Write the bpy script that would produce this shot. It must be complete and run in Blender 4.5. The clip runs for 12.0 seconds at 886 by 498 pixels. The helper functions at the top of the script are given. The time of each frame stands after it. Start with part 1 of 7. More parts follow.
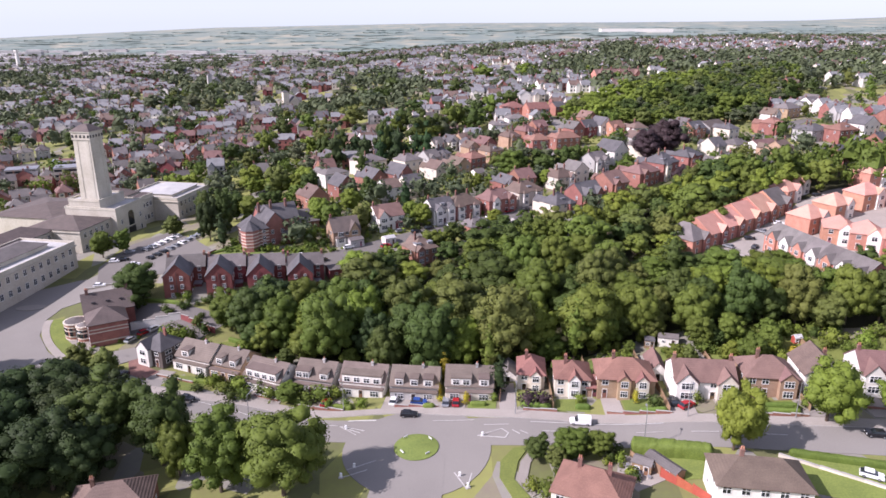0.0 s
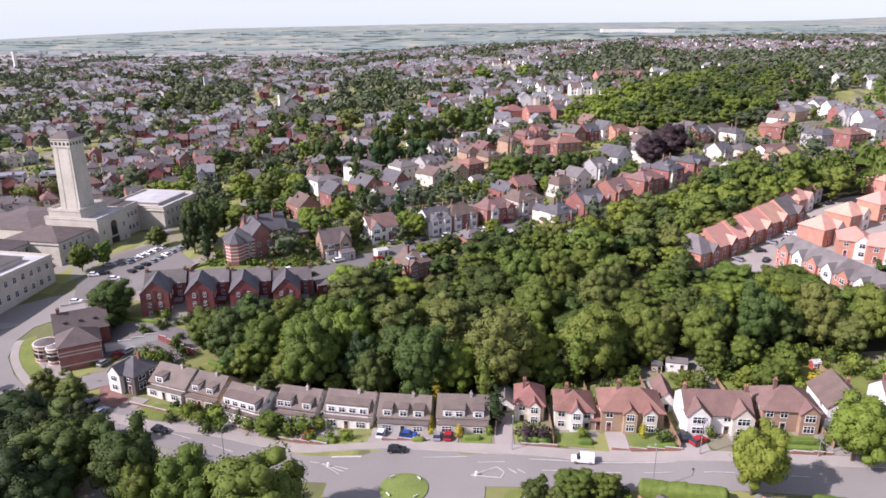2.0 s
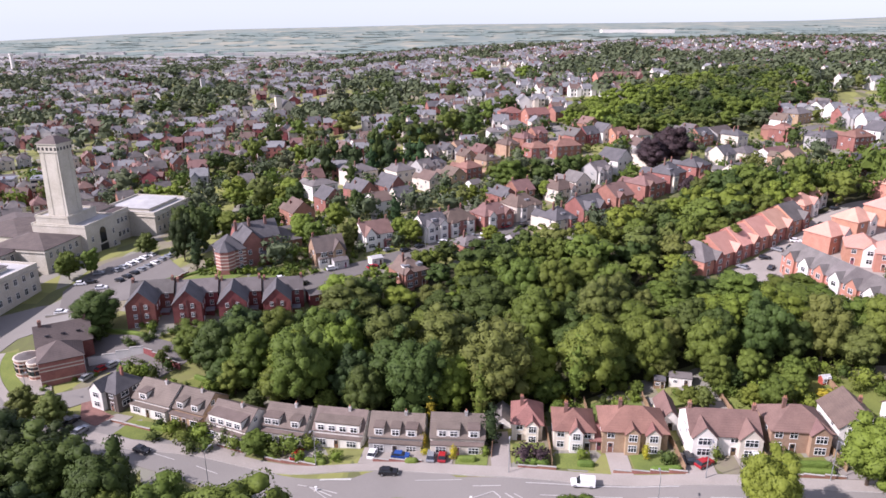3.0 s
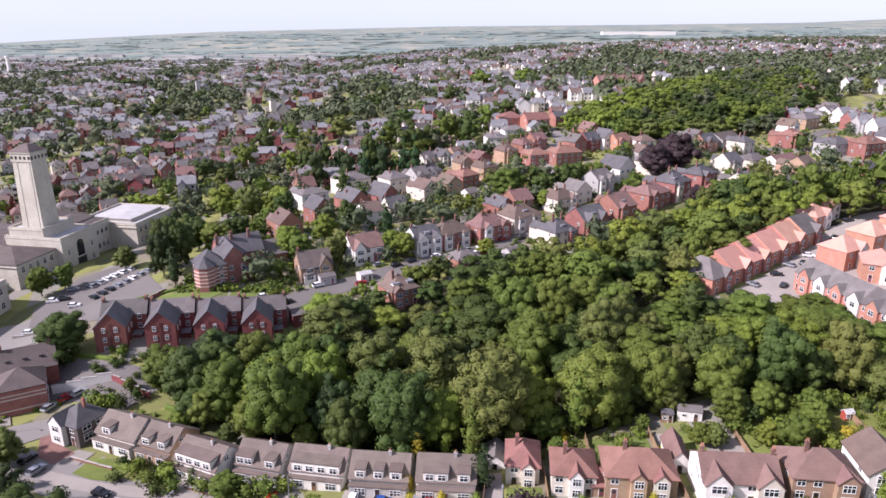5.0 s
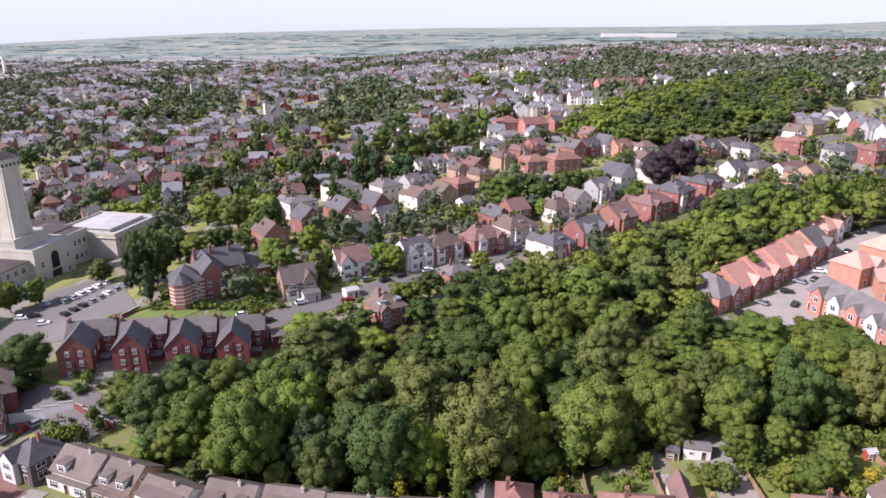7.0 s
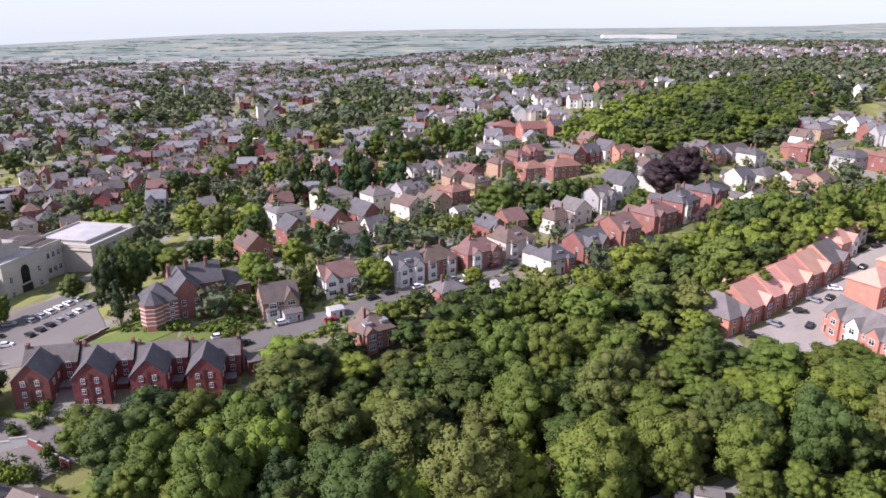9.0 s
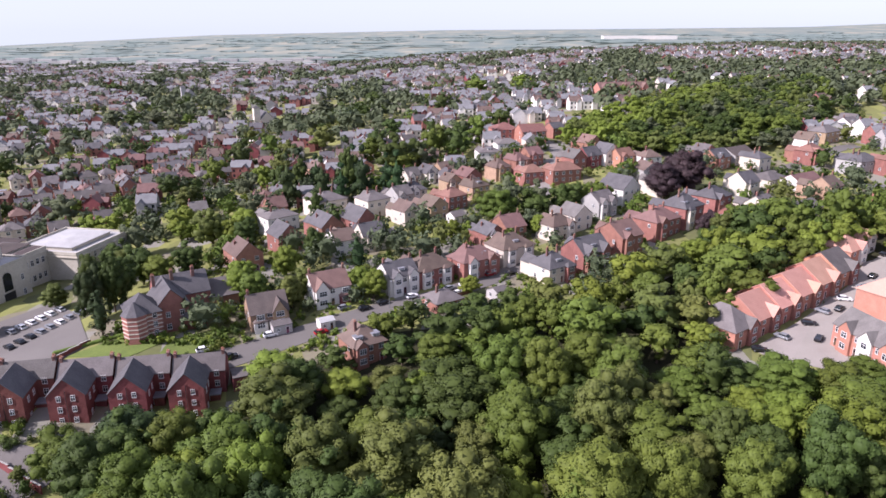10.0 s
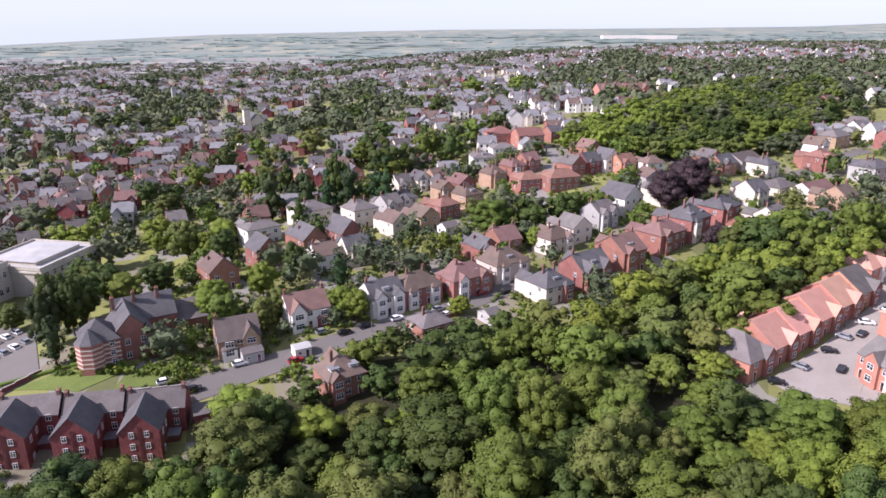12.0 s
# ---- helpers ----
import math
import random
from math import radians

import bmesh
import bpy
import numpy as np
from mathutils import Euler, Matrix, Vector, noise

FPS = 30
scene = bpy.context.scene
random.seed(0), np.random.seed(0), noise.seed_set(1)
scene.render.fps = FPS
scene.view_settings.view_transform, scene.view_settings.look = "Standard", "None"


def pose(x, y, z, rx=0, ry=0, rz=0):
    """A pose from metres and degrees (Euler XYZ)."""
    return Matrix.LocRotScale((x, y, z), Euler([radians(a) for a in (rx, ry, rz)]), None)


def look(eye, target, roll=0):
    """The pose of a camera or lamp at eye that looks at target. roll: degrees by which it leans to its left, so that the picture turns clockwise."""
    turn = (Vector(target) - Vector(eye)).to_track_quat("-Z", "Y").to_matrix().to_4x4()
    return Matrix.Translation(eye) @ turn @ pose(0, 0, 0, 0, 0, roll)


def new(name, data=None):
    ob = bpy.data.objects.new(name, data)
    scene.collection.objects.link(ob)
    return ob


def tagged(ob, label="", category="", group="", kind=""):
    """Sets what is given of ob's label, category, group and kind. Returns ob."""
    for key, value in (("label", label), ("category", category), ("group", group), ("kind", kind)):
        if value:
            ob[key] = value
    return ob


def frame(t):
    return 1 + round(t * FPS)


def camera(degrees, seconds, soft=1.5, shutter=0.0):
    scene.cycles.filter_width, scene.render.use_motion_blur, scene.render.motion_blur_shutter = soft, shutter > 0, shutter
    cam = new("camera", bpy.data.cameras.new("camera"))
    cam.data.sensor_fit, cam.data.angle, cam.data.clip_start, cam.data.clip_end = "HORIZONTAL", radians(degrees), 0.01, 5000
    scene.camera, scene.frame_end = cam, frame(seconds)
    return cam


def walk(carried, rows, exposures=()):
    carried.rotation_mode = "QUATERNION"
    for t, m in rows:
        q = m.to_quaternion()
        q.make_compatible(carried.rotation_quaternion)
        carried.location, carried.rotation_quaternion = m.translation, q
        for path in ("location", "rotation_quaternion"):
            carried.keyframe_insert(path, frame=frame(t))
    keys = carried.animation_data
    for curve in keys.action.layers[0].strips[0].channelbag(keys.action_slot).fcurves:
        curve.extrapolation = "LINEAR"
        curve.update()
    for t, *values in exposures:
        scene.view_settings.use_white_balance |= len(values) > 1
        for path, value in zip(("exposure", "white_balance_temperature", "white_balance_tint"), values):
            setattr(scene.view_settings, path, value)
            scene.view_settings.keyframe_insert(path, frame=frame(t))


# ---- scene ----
cam = camera(66.0, 12.0, soft=1.6)
PATH = [
    (0, (0.0, 0.0, 80.0), (0.001, 1.899, 79.373), 0.1),
    (0.5, (0.339, 2.174, 80.116), (0.339, 4.073, 79.489), 0.1),
    (1, (0.753, 4.454, 80.174), (0.753, 6.353, 79.547), 0.1),
    (1.5, (1.604, 9.197, 80.355), (1.603, 11.097, 79.728), -0.0),
    (2, (2.109, 11.896, 80.434), (2.106, 13.796, 79.808), -0.0),
    (2.5, (2.757, 14.909, 80.602), (2.754, 16.809, 79.976), -0.1),
    (3, (3.364, 18.27, 80.74), (3.361, 20.17, 80.116), -0.1),
    (5, (5.777, 30.995, 80.954), (5.772, 32.897, 80.335), -0.1),
    (5.5, (6.517, 33.885, 81.233), (6.511, 35.787, 80.614), -0.1),
    (6, (7.184, 37.058, 81.122), (7.178, 38.961, 80.505), -0.0),
    (6.5, (7.931, 40.179, 81.148), (7.924, 42.082, 80.532), -0.0),
    (7, (8.514, 43.092, 81.177), (8.508, 44.995, 80.562), -0.0),
    (9, (10.989, 56.149, 81.355), (10.984, 58.053, 80.743), 0.0),
    (9.5, (11.876, 60.162, 81.313), (11.87, 62.067, 80.703), 0.0),
    (10, (12.482, 63.354, 81.386), (12.476, 65.259, 80.776), 0.0),
    (10.5, (13.66, 69.493, 81.417), (13.656, 71.398, 80.806), 0.1),
    (11, (14.355, 72.614, 81.464), (14.35, 74.518, 80.853), 0.0),
    (11.5, (14.875, 75.619, 81.483), (14.871, 77.523, 80.871), 0.1),
    (12, (15.593, 79.335, 81.428), (15.589, 81.24, 80.817), 0.0),
]
walk(cam, [(t, look(eye, target, roll)) for t, eye, target, roll in PATH], [(0.0, 0.58, 5800, 29), (12.0, 0.58, 5760, 29)])

# ---- daylight ----
SUN_AZ, SUN_EL = radians(250.0), radians(39.0)
world = bpy.data.worlds.new("sky")
scene.world = world
world.use_nodes = True
wn = world.node_tree.nodes
sky = wn.new("ShaderNodeTexSky")
sky.sky_type = "NISHITA"
sky.sun_disc = False
sky.sun_elevation = SUN_EL
sky.sun_rotation = SUN_AZ
sky.altitude = 100
sky.air_density, sky.dust_density, sky.ozone_density = 1.0, 0.8, 1.0
wn["Background"].inputs["Strength"].default_value = 0.13
milky = wn.new("ShaderNodeHueSaturation")
milky.inputs["Saturation"].default_value = 0.42
milky.inputs["Value"].default_value = 1.0
world.node_tree.links.new(sky.outputs["Color"], milky.inputs["Color"])
# bright summer haze low over the horizon
coord = wn.new("ShaderNodeTexCoord")
axes = wn.new("ShaderNodeSeparateXYZ")
world.node_tree.links.new(coord.outputs["Generated"], axes.inputs[0])
height = wn.new("ShaderNodeMapRange")
height.inputs["From Min"].default_value, height.inputs["From Max"].default_value = 0.0, 0.28
height.inputs["To Min"].default_value, height.inputs["To Max"].default_value = 0.85, 0.0
height.interpolation_type = "SMOOTHSTEP"
world.node_tree.links.new(axes.outputs["Z"], height.inputs["Value"])
veil = wn.new("ShaderNodeMix")
veil.data_type = "RGBA"
veil.inputs["B"].default_value = (4.35, 4.75, 4.62, 1)
world.node_tree.links.new(height.outputs[0], veil.inputs["Factor"])
world.node_tree.links.new(milky.outputs["Color"], veil.inputs["A"])
world.node_tree.links.new(veil.outputs["Result"], wn["Background"].inputs["Color"])
sun = new("sun", bpy.data.lights.new("sun", "SUN"))
sun.data.energy, sun.data.angle, sun.data.color = 5.0, radians(0.6), (1.0, 0.925, 0.80)
to_sun = Vector((math.sin(SUN_AZ) * math.cos(SUN_EL), math.cos(SUN_AZ) * math.cos(SUN_EL), math.sin(SUN_EL)))
sun.matrix_world = look((0, 0, 300), Vector((0, 0, 300)) - to_sun)


# ---- materials ----
def material(name, colour, second=None, scale=1.0, rough=0.8, metal=0.0, bump=0.0, grain=None, spread=0.12, island=0.0, translucent=0.0, rows=0.0, depth=0.05):
    """Base colour varied at two scales, by object and by island; rows: courses of that height in metres, as relief."""
    m = bpy.data.materials.new(name)
    m.use_nodes = True
    nt = m.node_tree
    n, l = nt.nodes, nt.links
    bsdf = n["Principled BSDF"]
    bsdf.inputs["Roughness"].default_value = rough
    bsdf.inputs["Metallic"].default_value = metal
    bsdf.inputs["Specular IOR Level"].default_value = 0.2 if rough >= 0.7 else 0.5
    second = second or tuple(c * 0.7 for c in colour)
    geo = n.new("ShaderNodeNewGeometry")
    big = n.new("ShaderNodeTexNoise")
    big.inputs["Scale"].default_value = 0.35 * scale
    big.inputs["Detail"].default_value = 4
    fine = n.new("ShaderNodeTexNoise")
    fine.inputs["Scale"].default_value = grain or 5.0 * scale
    fine.inputs["Detail"].default_value = 3
    for tex in (big, fine):
        l.new(geo.outputs["Position"], tex.inputs["Vector"])
    ramp = n.new("ShaderNodeValToRGB")
    ramp.color_ramp.elements[0].position, ramp.color_ramp.elements[1].position = 0.38, 0.62
    ramp.color_ramp.elements[0].color, ramp.color_ramp.elements[1].color = (*second, 1), (*colour, 1)
    add = n.new("ShaderNodeMath")
    add.operation = "MULTIPLY_ADD"
    add.inputs[1].default_value = 0.55
    l.new(fine.outputs["Fac"], add.inputs[0])
    half = n.new("ShaderNodeMath")
    half.operation = "MULTIPLY"
    half.inputs[1].default_value = 0.45
    l.new(big.outputs["Fac"], half.inputs[0])
    l.new(half.outputs[0], add.inputs[2])
    l.new(add.outputs[0], ramp.inputs["Fac"])
    info = n.new("ShaderNodeObjectInfo")
    hsv = n.new("ShaderNodeHueSaturation")
    val = n.new("ShaderNodeMapRange")
    val.inputs["To Min"].default_value, val.inputs["To Max"].default_value = 1 - spread, 1 + spread
    l.new(info.outputs["Random"], val.inputs["Value"])
    last = val.outputs[0]
    if island:
        isl = n.new("ShaderNodeMapRange")
        isl.inputs["To Min"].default_value, isl.inputs["To Max"].default_value = 1 - island, 1 + island
        l.new(geo.outputs["Random Per Island"], isl.inputs["Value"])
        mul = n.new("ShaderNodeMath")
        mul.operation = "MULTIPLY"
        l.new(last, mul.inputs[0])
        l.new(isl.outputs[0], mul.inputs[1])
        last = mul.outputs[0]
    l.new(last, hsv.inputs["Value"])
    hue = n.new("ShaderNodeMapRange")
    hue.inputs["To Min"].default_value, hue.inputs["To Max"].default_value = 0.5 - spread * 0.1, 0.5 + spread * 0.1
    turn = n.new("ShaderNodeMath")
    turn.operation = "FRACT"
    seven = n.new("ShaderNodeMath")
    seven.operation = "MULTIPLY"
    seven.inputs[1].default_value = 7.31
    l.new(info.outputs["Random"], seven.inputs[0])
    l.new(seven.outputs[0], turn.inputs[0])
    l.new(turn.outputs[0], hue.inputs["Value"])
    l.new(hue.outputs[0], hsv.inputs["Hue"])
    l.new(ramp.outputs["Color"], hsv.inputs["Color"])
    l.new(hsv.outputs["Color"], bsdf.inputs["Base Color"])
    if bump:
        b = n.new("ShaderNodeBump")
        b.inputs["Strength"].default_value = bump
        b.inputs["Distance"].default_value = depth
        if rows:
            wave = n.new("ShaderNodeTexWave")
            wave.bands_direction = "Z"
            wave.inputs["Scale"].default_value = 0.314 / rows
            wave.inputs["Distortion"].default_value = 0.6
            l.new(geo.outputs["Position"], wave.inputs["Vector"])
            l.new(wave.outputs["Fac"], b.inputs["Height"])
        else:
            l.new(fine.outputs["Fac"], b.inputs["Height"])
        l.new(b.outputs["Normal"], bsdf.inputs["Normal"])
    if translucent:
        bsdf.inputs["Specular IOR Level"].default_value = 0.15
        tr = n.new("ShaderNodeBsdfTranslucent")
        l.new(hsv.outputs["Color"], tr.inputs["Color"])
        mix = n.new("ShaderNodeMixShader")
        mix.inputs["Fac"].default_value = translucent
        l.new(bsdf.outputs[0], mix.inputs[1])
        l.new(tr.outputs[0], mix.inputs[2])
        l.new(mix.outputs[0], n["Material Output"].inputs["Surface"])
    return m


M = {
    "ground": material("garden_ground", (0.135, 0.155, 0.055), (0.11, 0.094, 0.06), 0.25, 0.95, bump=0.3, grain=0.6),
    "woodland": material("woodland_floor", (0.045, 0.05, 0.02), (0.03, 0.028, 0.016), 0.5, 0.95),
    "lawn": material("lawn", (0.165, 0.198, 0.048), (0.118, 0.148, 0.038), 0.8, 0.9, bump=0.2, grain=3.0),
    "asphalt": material("asphalt", (0.232, 0.216, 0.197), (0.202, 0.187, 0.171), 0.25, 0.85, bump=0.08, grain=6.0, spread=0.0),
    "dark_asphalt": material("dark_asphalt", (0.168, 0.154, 0.142), (0.138, 0.126, 0.117), 0.25, 0.85, bump=0.08, grain=6.0),
    "paving": material("paving", (0.30, 0.272, 0.242), (0.25, 0.226, 0.20), 0.6, 0.85, bump=0.1, grain=5.0),
    "kerb": material("kerb_stone", (0.42, 0.40, 0.37), None, 1.0, 0.8),
    "line": material("road_paint", (0.50, 0.485, 0.455), (0.33, 0.32, 0.30), 3.0, 0.6),
    "red_brick": material("red_brick", (0.335, 0.160, 0.122), (0.225, 0.105, 0.082), 1.5, 0.85, bump=0.35, rows=0.075),
    "dark_brick": material("dark_red_brick", (0.25, 0.085, 0.076), (0.165, 0.055, 0.052), 1.5, 0.85, bump=0.35, rows=0.075),
    "orange_brick": material("orange_brick", (0.50, 0.245, 0.18), (0.39, 0.18, 0.13), 1.5, 0.85, bump=0.3, rows=0.075),
    "buff_brick": material("buff_brick", (0.42, 0.30, 0.20), (0.30, 0.20, 0.13), 1.5, 0.85, bump=0.3, rows=0.075),
    "white": material("white_render", (0.75, 0.715, 0.66), (0.63, 0.60, 0.55), 1.0, 0.8, bump=0.08, spread=0.05),
    "cream": material("cream_render", (0.64, 0.575, 0.48), (0.52, 0.465, 0.39), 1.0, 0.8, bump=0.08),
    "grey_render": material("grey_render", (0.42, 0.40, 0.38), (0.32, 0.31, 0.30), 1.0, 0.8, bump=0.08),
    "stone": material("portland_stone", (0.55, 0.515, 0.44), (0.41, 0.375, 0.30), 0.6, 0.75, bump=0.15, rows=0.4, spread=0.04),
    "stone_base": material("weathered_stone", (0.40, 0.37, 0.31), (0.30, 0.275, 0.235), 0.9, 0.8, bump=0.15, spread=0.04),
    "slate": material("slate", (0.125, 0.118, 0.12), (0.08, 0.076, 0.08), 1.2, 0.7, bump=0.5, rows=0.22),
    "grey_tile": material("grey_brown_roof_tile", (0.18, 0.143, 0.122), (0.125, 0.10, 0.086), 1.2, 0.75, bump=0.5, rows=0.3),
    "light_slate": material("weathered_slate", (0.175, 0.158, 0.150), (0.118, 0.106, 0.101), 1.2, 0.8, bump=0.5, rows=0.22, spread=0.22),
    # far roofs only: the slate is lightened to carry distance haze
    "hazed_slate": material("haze_paled_slate", (0.226, 0.224, 0.228), (0.157, 0.156, 0.160), 1.2, 0.85, bump=0.4, rows=0.22),
    "chimney_brick": material("sooty_chimney_brick", (0.25, 0.14, 0.112), (0.155, 0.09, 0.076), 2.0, 0.9, bump=0.35, rows=0.075),
    "brown_tile": material("brown_roof_tile", (0.17, 0.125, 0.10), (0.115, 0.084, 0.07), 1.2, 0.75, bump=0.5, rows=0.3),
    "dark_tile": material("dark_brown_roof_tile", (0.14, 0.112, 0.10), (0.095, 0.078, 0.072), 1.2, 0.75, bump=0.5, rows=0.3),
    "red_tile": material("red_roof_tile", (0.25, 0.132, 0.105), (0.175, 0.092, 0.075), 1.2, 0.8, bump=0.5, rows=0.28),
    "plum_tile": material("plum_roof_tile", (0.205, 0.125, 0.108), (0.145, 0.089, 0.079), 1.2, 0.8, bump=0.5, rows=0.28),
    "pink_tile": material("orange_pink_roof_tile", (0.53, 0.30, 0.228), (0.44, 0.24, 0.18), 1.0, 0.8, bump=0.4, rows=0.28),
    "flat_roof": material("flat_roof_felt", (0.48, 0.47, 0.46), (0.36, 0.35, 0.345), 0.6, 0.8),
    "lead": material("lead_grey", (0.25, 0.25, 0.27), None, 1.0, 0.5),
    "frame": material("white_window_frame", (0.8, 0.8, 0.79), (0.72, 0.72, 0.71), 1.0, 0.4, spread=0.03),
    "glass": material("window_glass", (0.03, 0.035, 0.042), (0.015, 0.018, 0.022), 0.5, 0.08, spread=0.4),
    "door_paint": material("door_paint", (0.16, 0.06, 0.05), None, 1.0, 0.4, spread=0.7),
    "black": material("black_paint", (0.03, 0.028, 0.03), None, 1.0, 0.5),
    "clay": material("clay_pot", (0.50, 0.24, 0.15), None, 1.0, 0.8),
    "timber": material("weathered_timber", (0.30, 0.20, 0.12), (0.20, 0.13, 0.08), 2.0, 0.85),
    "orange_fence": material("orange_stained_timber", (0.40, 0.11, 0.06), (0.28, 0.075, 0.042), 2.0, 0.8),
    "metal": material("galvanised_metal", (0.40, 0.41, 0.42), None, 1.0, 0.45, 0.6),
    "bark": material("bark", (0.13, 0.10, 0.07), (0.07, 0.055, 0.04), 3.0, 0.95, bump=0.5),
    "tyre": material("tyre_rubber", (0.02, 0.02, 0.02), None, 1.0, 0.8),
    "car_white": material("white_car_paint", (0.80, 0.80, 0.80), (0.78, 0.78, 0.78), 1.0, 0.25, spread=0.02),
    "car_black": material("black_car_paint", (0.018, 0.018, 0.022), None, 1.0, 0.2, spread=0.02),
    "car_red": material("red_car_paint", (0.35, 0.02, 0.025), None, 1.0, 0.25, spread=0.02),
    "car_blue": material("blue_car_paint", (0.03, 0.08, 0.28), None, 1.0, 0.25, spread=0.02),
    "car_silver": material("silver_car_paint", (0.45, 0.47, 0.50), None, 1.0, 0.25, 0.5, spread=0.02),
    "leaf": material("broadleaf", (0.108, 0.144, 0.025), (0.0799, 0.1066, 0.0185), 1.0, 0.65, grain=3.2, spread=0.15, island=0.10, translucent=0.12),
    "leaf_dark": material("dark_broadleaf", (0.062, 0.09, 0.021), (0.0459, 0.0666, 0.0155), 1.0, 0.65, grain=3.2, spread=0.15, island=0.10, translucent=0.10),
    # town and hill trees: distance haze is mixed into this greyed leaf colour
    "leaf_muted": material("hazed_broadleaf", (0.102, 0.122, 0.062), (0.078, 0.094, 0.048), 1.0, 0.65, grain=3.2, spread=0.2, island=0.10, translucent=0.10),
    "leaf_lime": material("lime_broadleaf", (0.158, 0.204, 0.03), (0.1169, 0.151, 0.0222), 1.0, 0.65, grain=3.2, spread=0.15, island=0.10, translucent=0.14),
    "leaf_olive": material("olive_broadleaf", (0.116, 0.136, 0.033), (0.0858, 0.1006, 0.0244), 1.0, 0.65, grain=3.2, spread=0.14, island=0.10, translucent=0.11),
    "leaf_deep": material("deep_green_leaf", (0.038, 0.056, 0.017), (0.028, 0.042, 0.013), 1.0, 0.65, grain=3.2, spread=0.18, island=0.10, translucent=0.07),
    "leaf_purple": material("copper_beech_leaf", (0.06, 0.04, 0.042), (0.034, 0.022, 0.024), 1.0, 0.6, grain=1.3, spread=0.15, island=0.3, translucent=0.06),
    "conifer": material("conifer_needles", (0.04, 0.065, 0.022), (0.022, 0.038, 0.014), 1.0, 0.7, grain=1.3, spread=0.3, island=0.3, translucent=0.1),
    "gold": material("golden_shrub_leaf", (0.42, 0.36, 0.03), (0.28, 0.25, 0.03), 1.0, 0.6, grain=1.3, island=0.3, translucent=0.2),
    "hedge": material("hedge_leaf", (0.135, 0.190, 0.036), (0.088, 0.130, 0.026), 1.0, 0.65, grain=4.0, bump=0.5, depth=0.2, island=0.1, translucent=0.1),
}

gm = M["ground"].node_tree
gv = gm.nodes.new("ShaderNodeTexVoronoi")
gv.inputs["Scale"].default_value = 0.105
gmap = gm.nodes.new("ShaderNodeMapping")
gmap.inputs["Rotation"].default_value = (0, 0, 0.58)
gmap.inputs["Scale"].default_value = (1.5, 0.8, 0.0)
ggeo = gm.nodes.new("ShaderNodeNewGeometry")
gm.links.new(ggeo.outputs["Position"], gmap.inputs["Vector"])
gm.links.new(gmap.outputs[0], gv.inputs["Vector"])
gsep = gm.nodes.new("ShaderNodeSeparateColor")
gm.links.new(gv.outputs["Color"], gsep.inputs[0])
gr = gm.nodes.new("ShaderNodeValToRGB")
gr.color_ramp.interpolation = "CONSTANT"
for k, (p, c) in enumerate(((0.0, (0.20, 0.21, 0.065)), (0.34, (0.12, 0.135, 0.05)), (0.52, (0.24, 0.21, 0.16)), (0.66, (0.27, 0.28, 0.08)), (0.82, (0.28, 0.265, 0.25)))):
    e = gr.color_ramp.elements[k] if k < 2 else gr.color_ramp.elements.new(p)
    e.position, e.color = p, (*c, 1)
gm.links.new(gsep.outputs[0], gr.inputs["Fac"])
gmix = gm.nodes.new("ShaderNodeMix")
gmix.data_type = "RGBA"
gmix.inputs["Factor"].default_value = 0.62
gb = gm.nodes["Principled BSDF"]
gm.links.new(gb.inputs["Base Color"].links[0].from_socket, gmix.inputs["A"])
gm.links.new(gr.outputs["Color"], gmix.inputs["B"])
gm.links.new(gmix.outputs["Result"], gb.inputs["Base Color"])


# ---- mesh helpers ----
def mesh_of(name, bm, mats):
    me = bpy.data.meshes.new(name)
    bmesh.ops.recalc_face_normals(bm, faces=bm.faces[:])
    bm.to_mesh(me)
    bm.free()
    for m in mats if isinstance(mats, (list, tuple)) else [mats]:
        me.materials.append(M[m] if isinstance(m, str) else m)
    return me


def part(name, bm, mats, parent, label="", at=None):
    """Links a bmesh, or a mesh that is there already, as one object under a thing or a part."""
    me = bm if isinstance(bm, bpy.types.Mesh) else mesh_of(name, bm, mats)
    ob = new(name, me)
    ob.parent = parent
    if at is not None:
        ob.matrix_basis = at
    return tagged(ob, label) if label else ob


def box(bm, x0, x1, y0, y1, z0, z1, mi=0, m=None):
    v = [bm.verts.new((x, y, z)) for z in (z0, z1) for y in (y0, y1) for x in (x0, x1)]
    for q in ((0, 2, 3, 1), (4, 5, 7, 6), (0, 1, 5, 4), (2, 6, 7, 3), (0, 4, 6, 2), (1, 3, 7, 5)):
        bm.faces.new([v[k] for k in q]).material_index = mi
    if m is not None:
        bmesh.ops.transform(bm, matrix=m, verts=v)
    return v


def solid(bm, ring0, ring1, mi=0):
    """Two rings of as many corners, joined and closed."""
    a, b = [bm.verts.new(p) for p in ring0], [bm.verts.new(p) for p in ring1]
    n = len(a)
    fs = [bm.faces.new(a[::-1]), bm.faces.new(b)]
    for k in range(n):
        fs.append(bm.faces.new((a[k], a[(k + 1) % n], b[(k + 1) % n], b[k])))
    for f in fs:
        f.material_index = mi
    return a + b


def tube(bm, p0, p1, r0, r1, sides=7, mi=0):
    d = Vector(p1) - Vector(p0)
    q = d.to_track_quat("Z", "Y").to_matrix()
    rings = []
    for p, r in ((p0, r0), (p1, r1)):
        rings.append([Vector(p) + q @ Vector((r * math.cos(2 * math.pi * k / sides), r * math.sin(2 * math.pi * k / sides), 0)) for k in range(sides)])
    return solid(bm, rings[0], rings[1], mi)


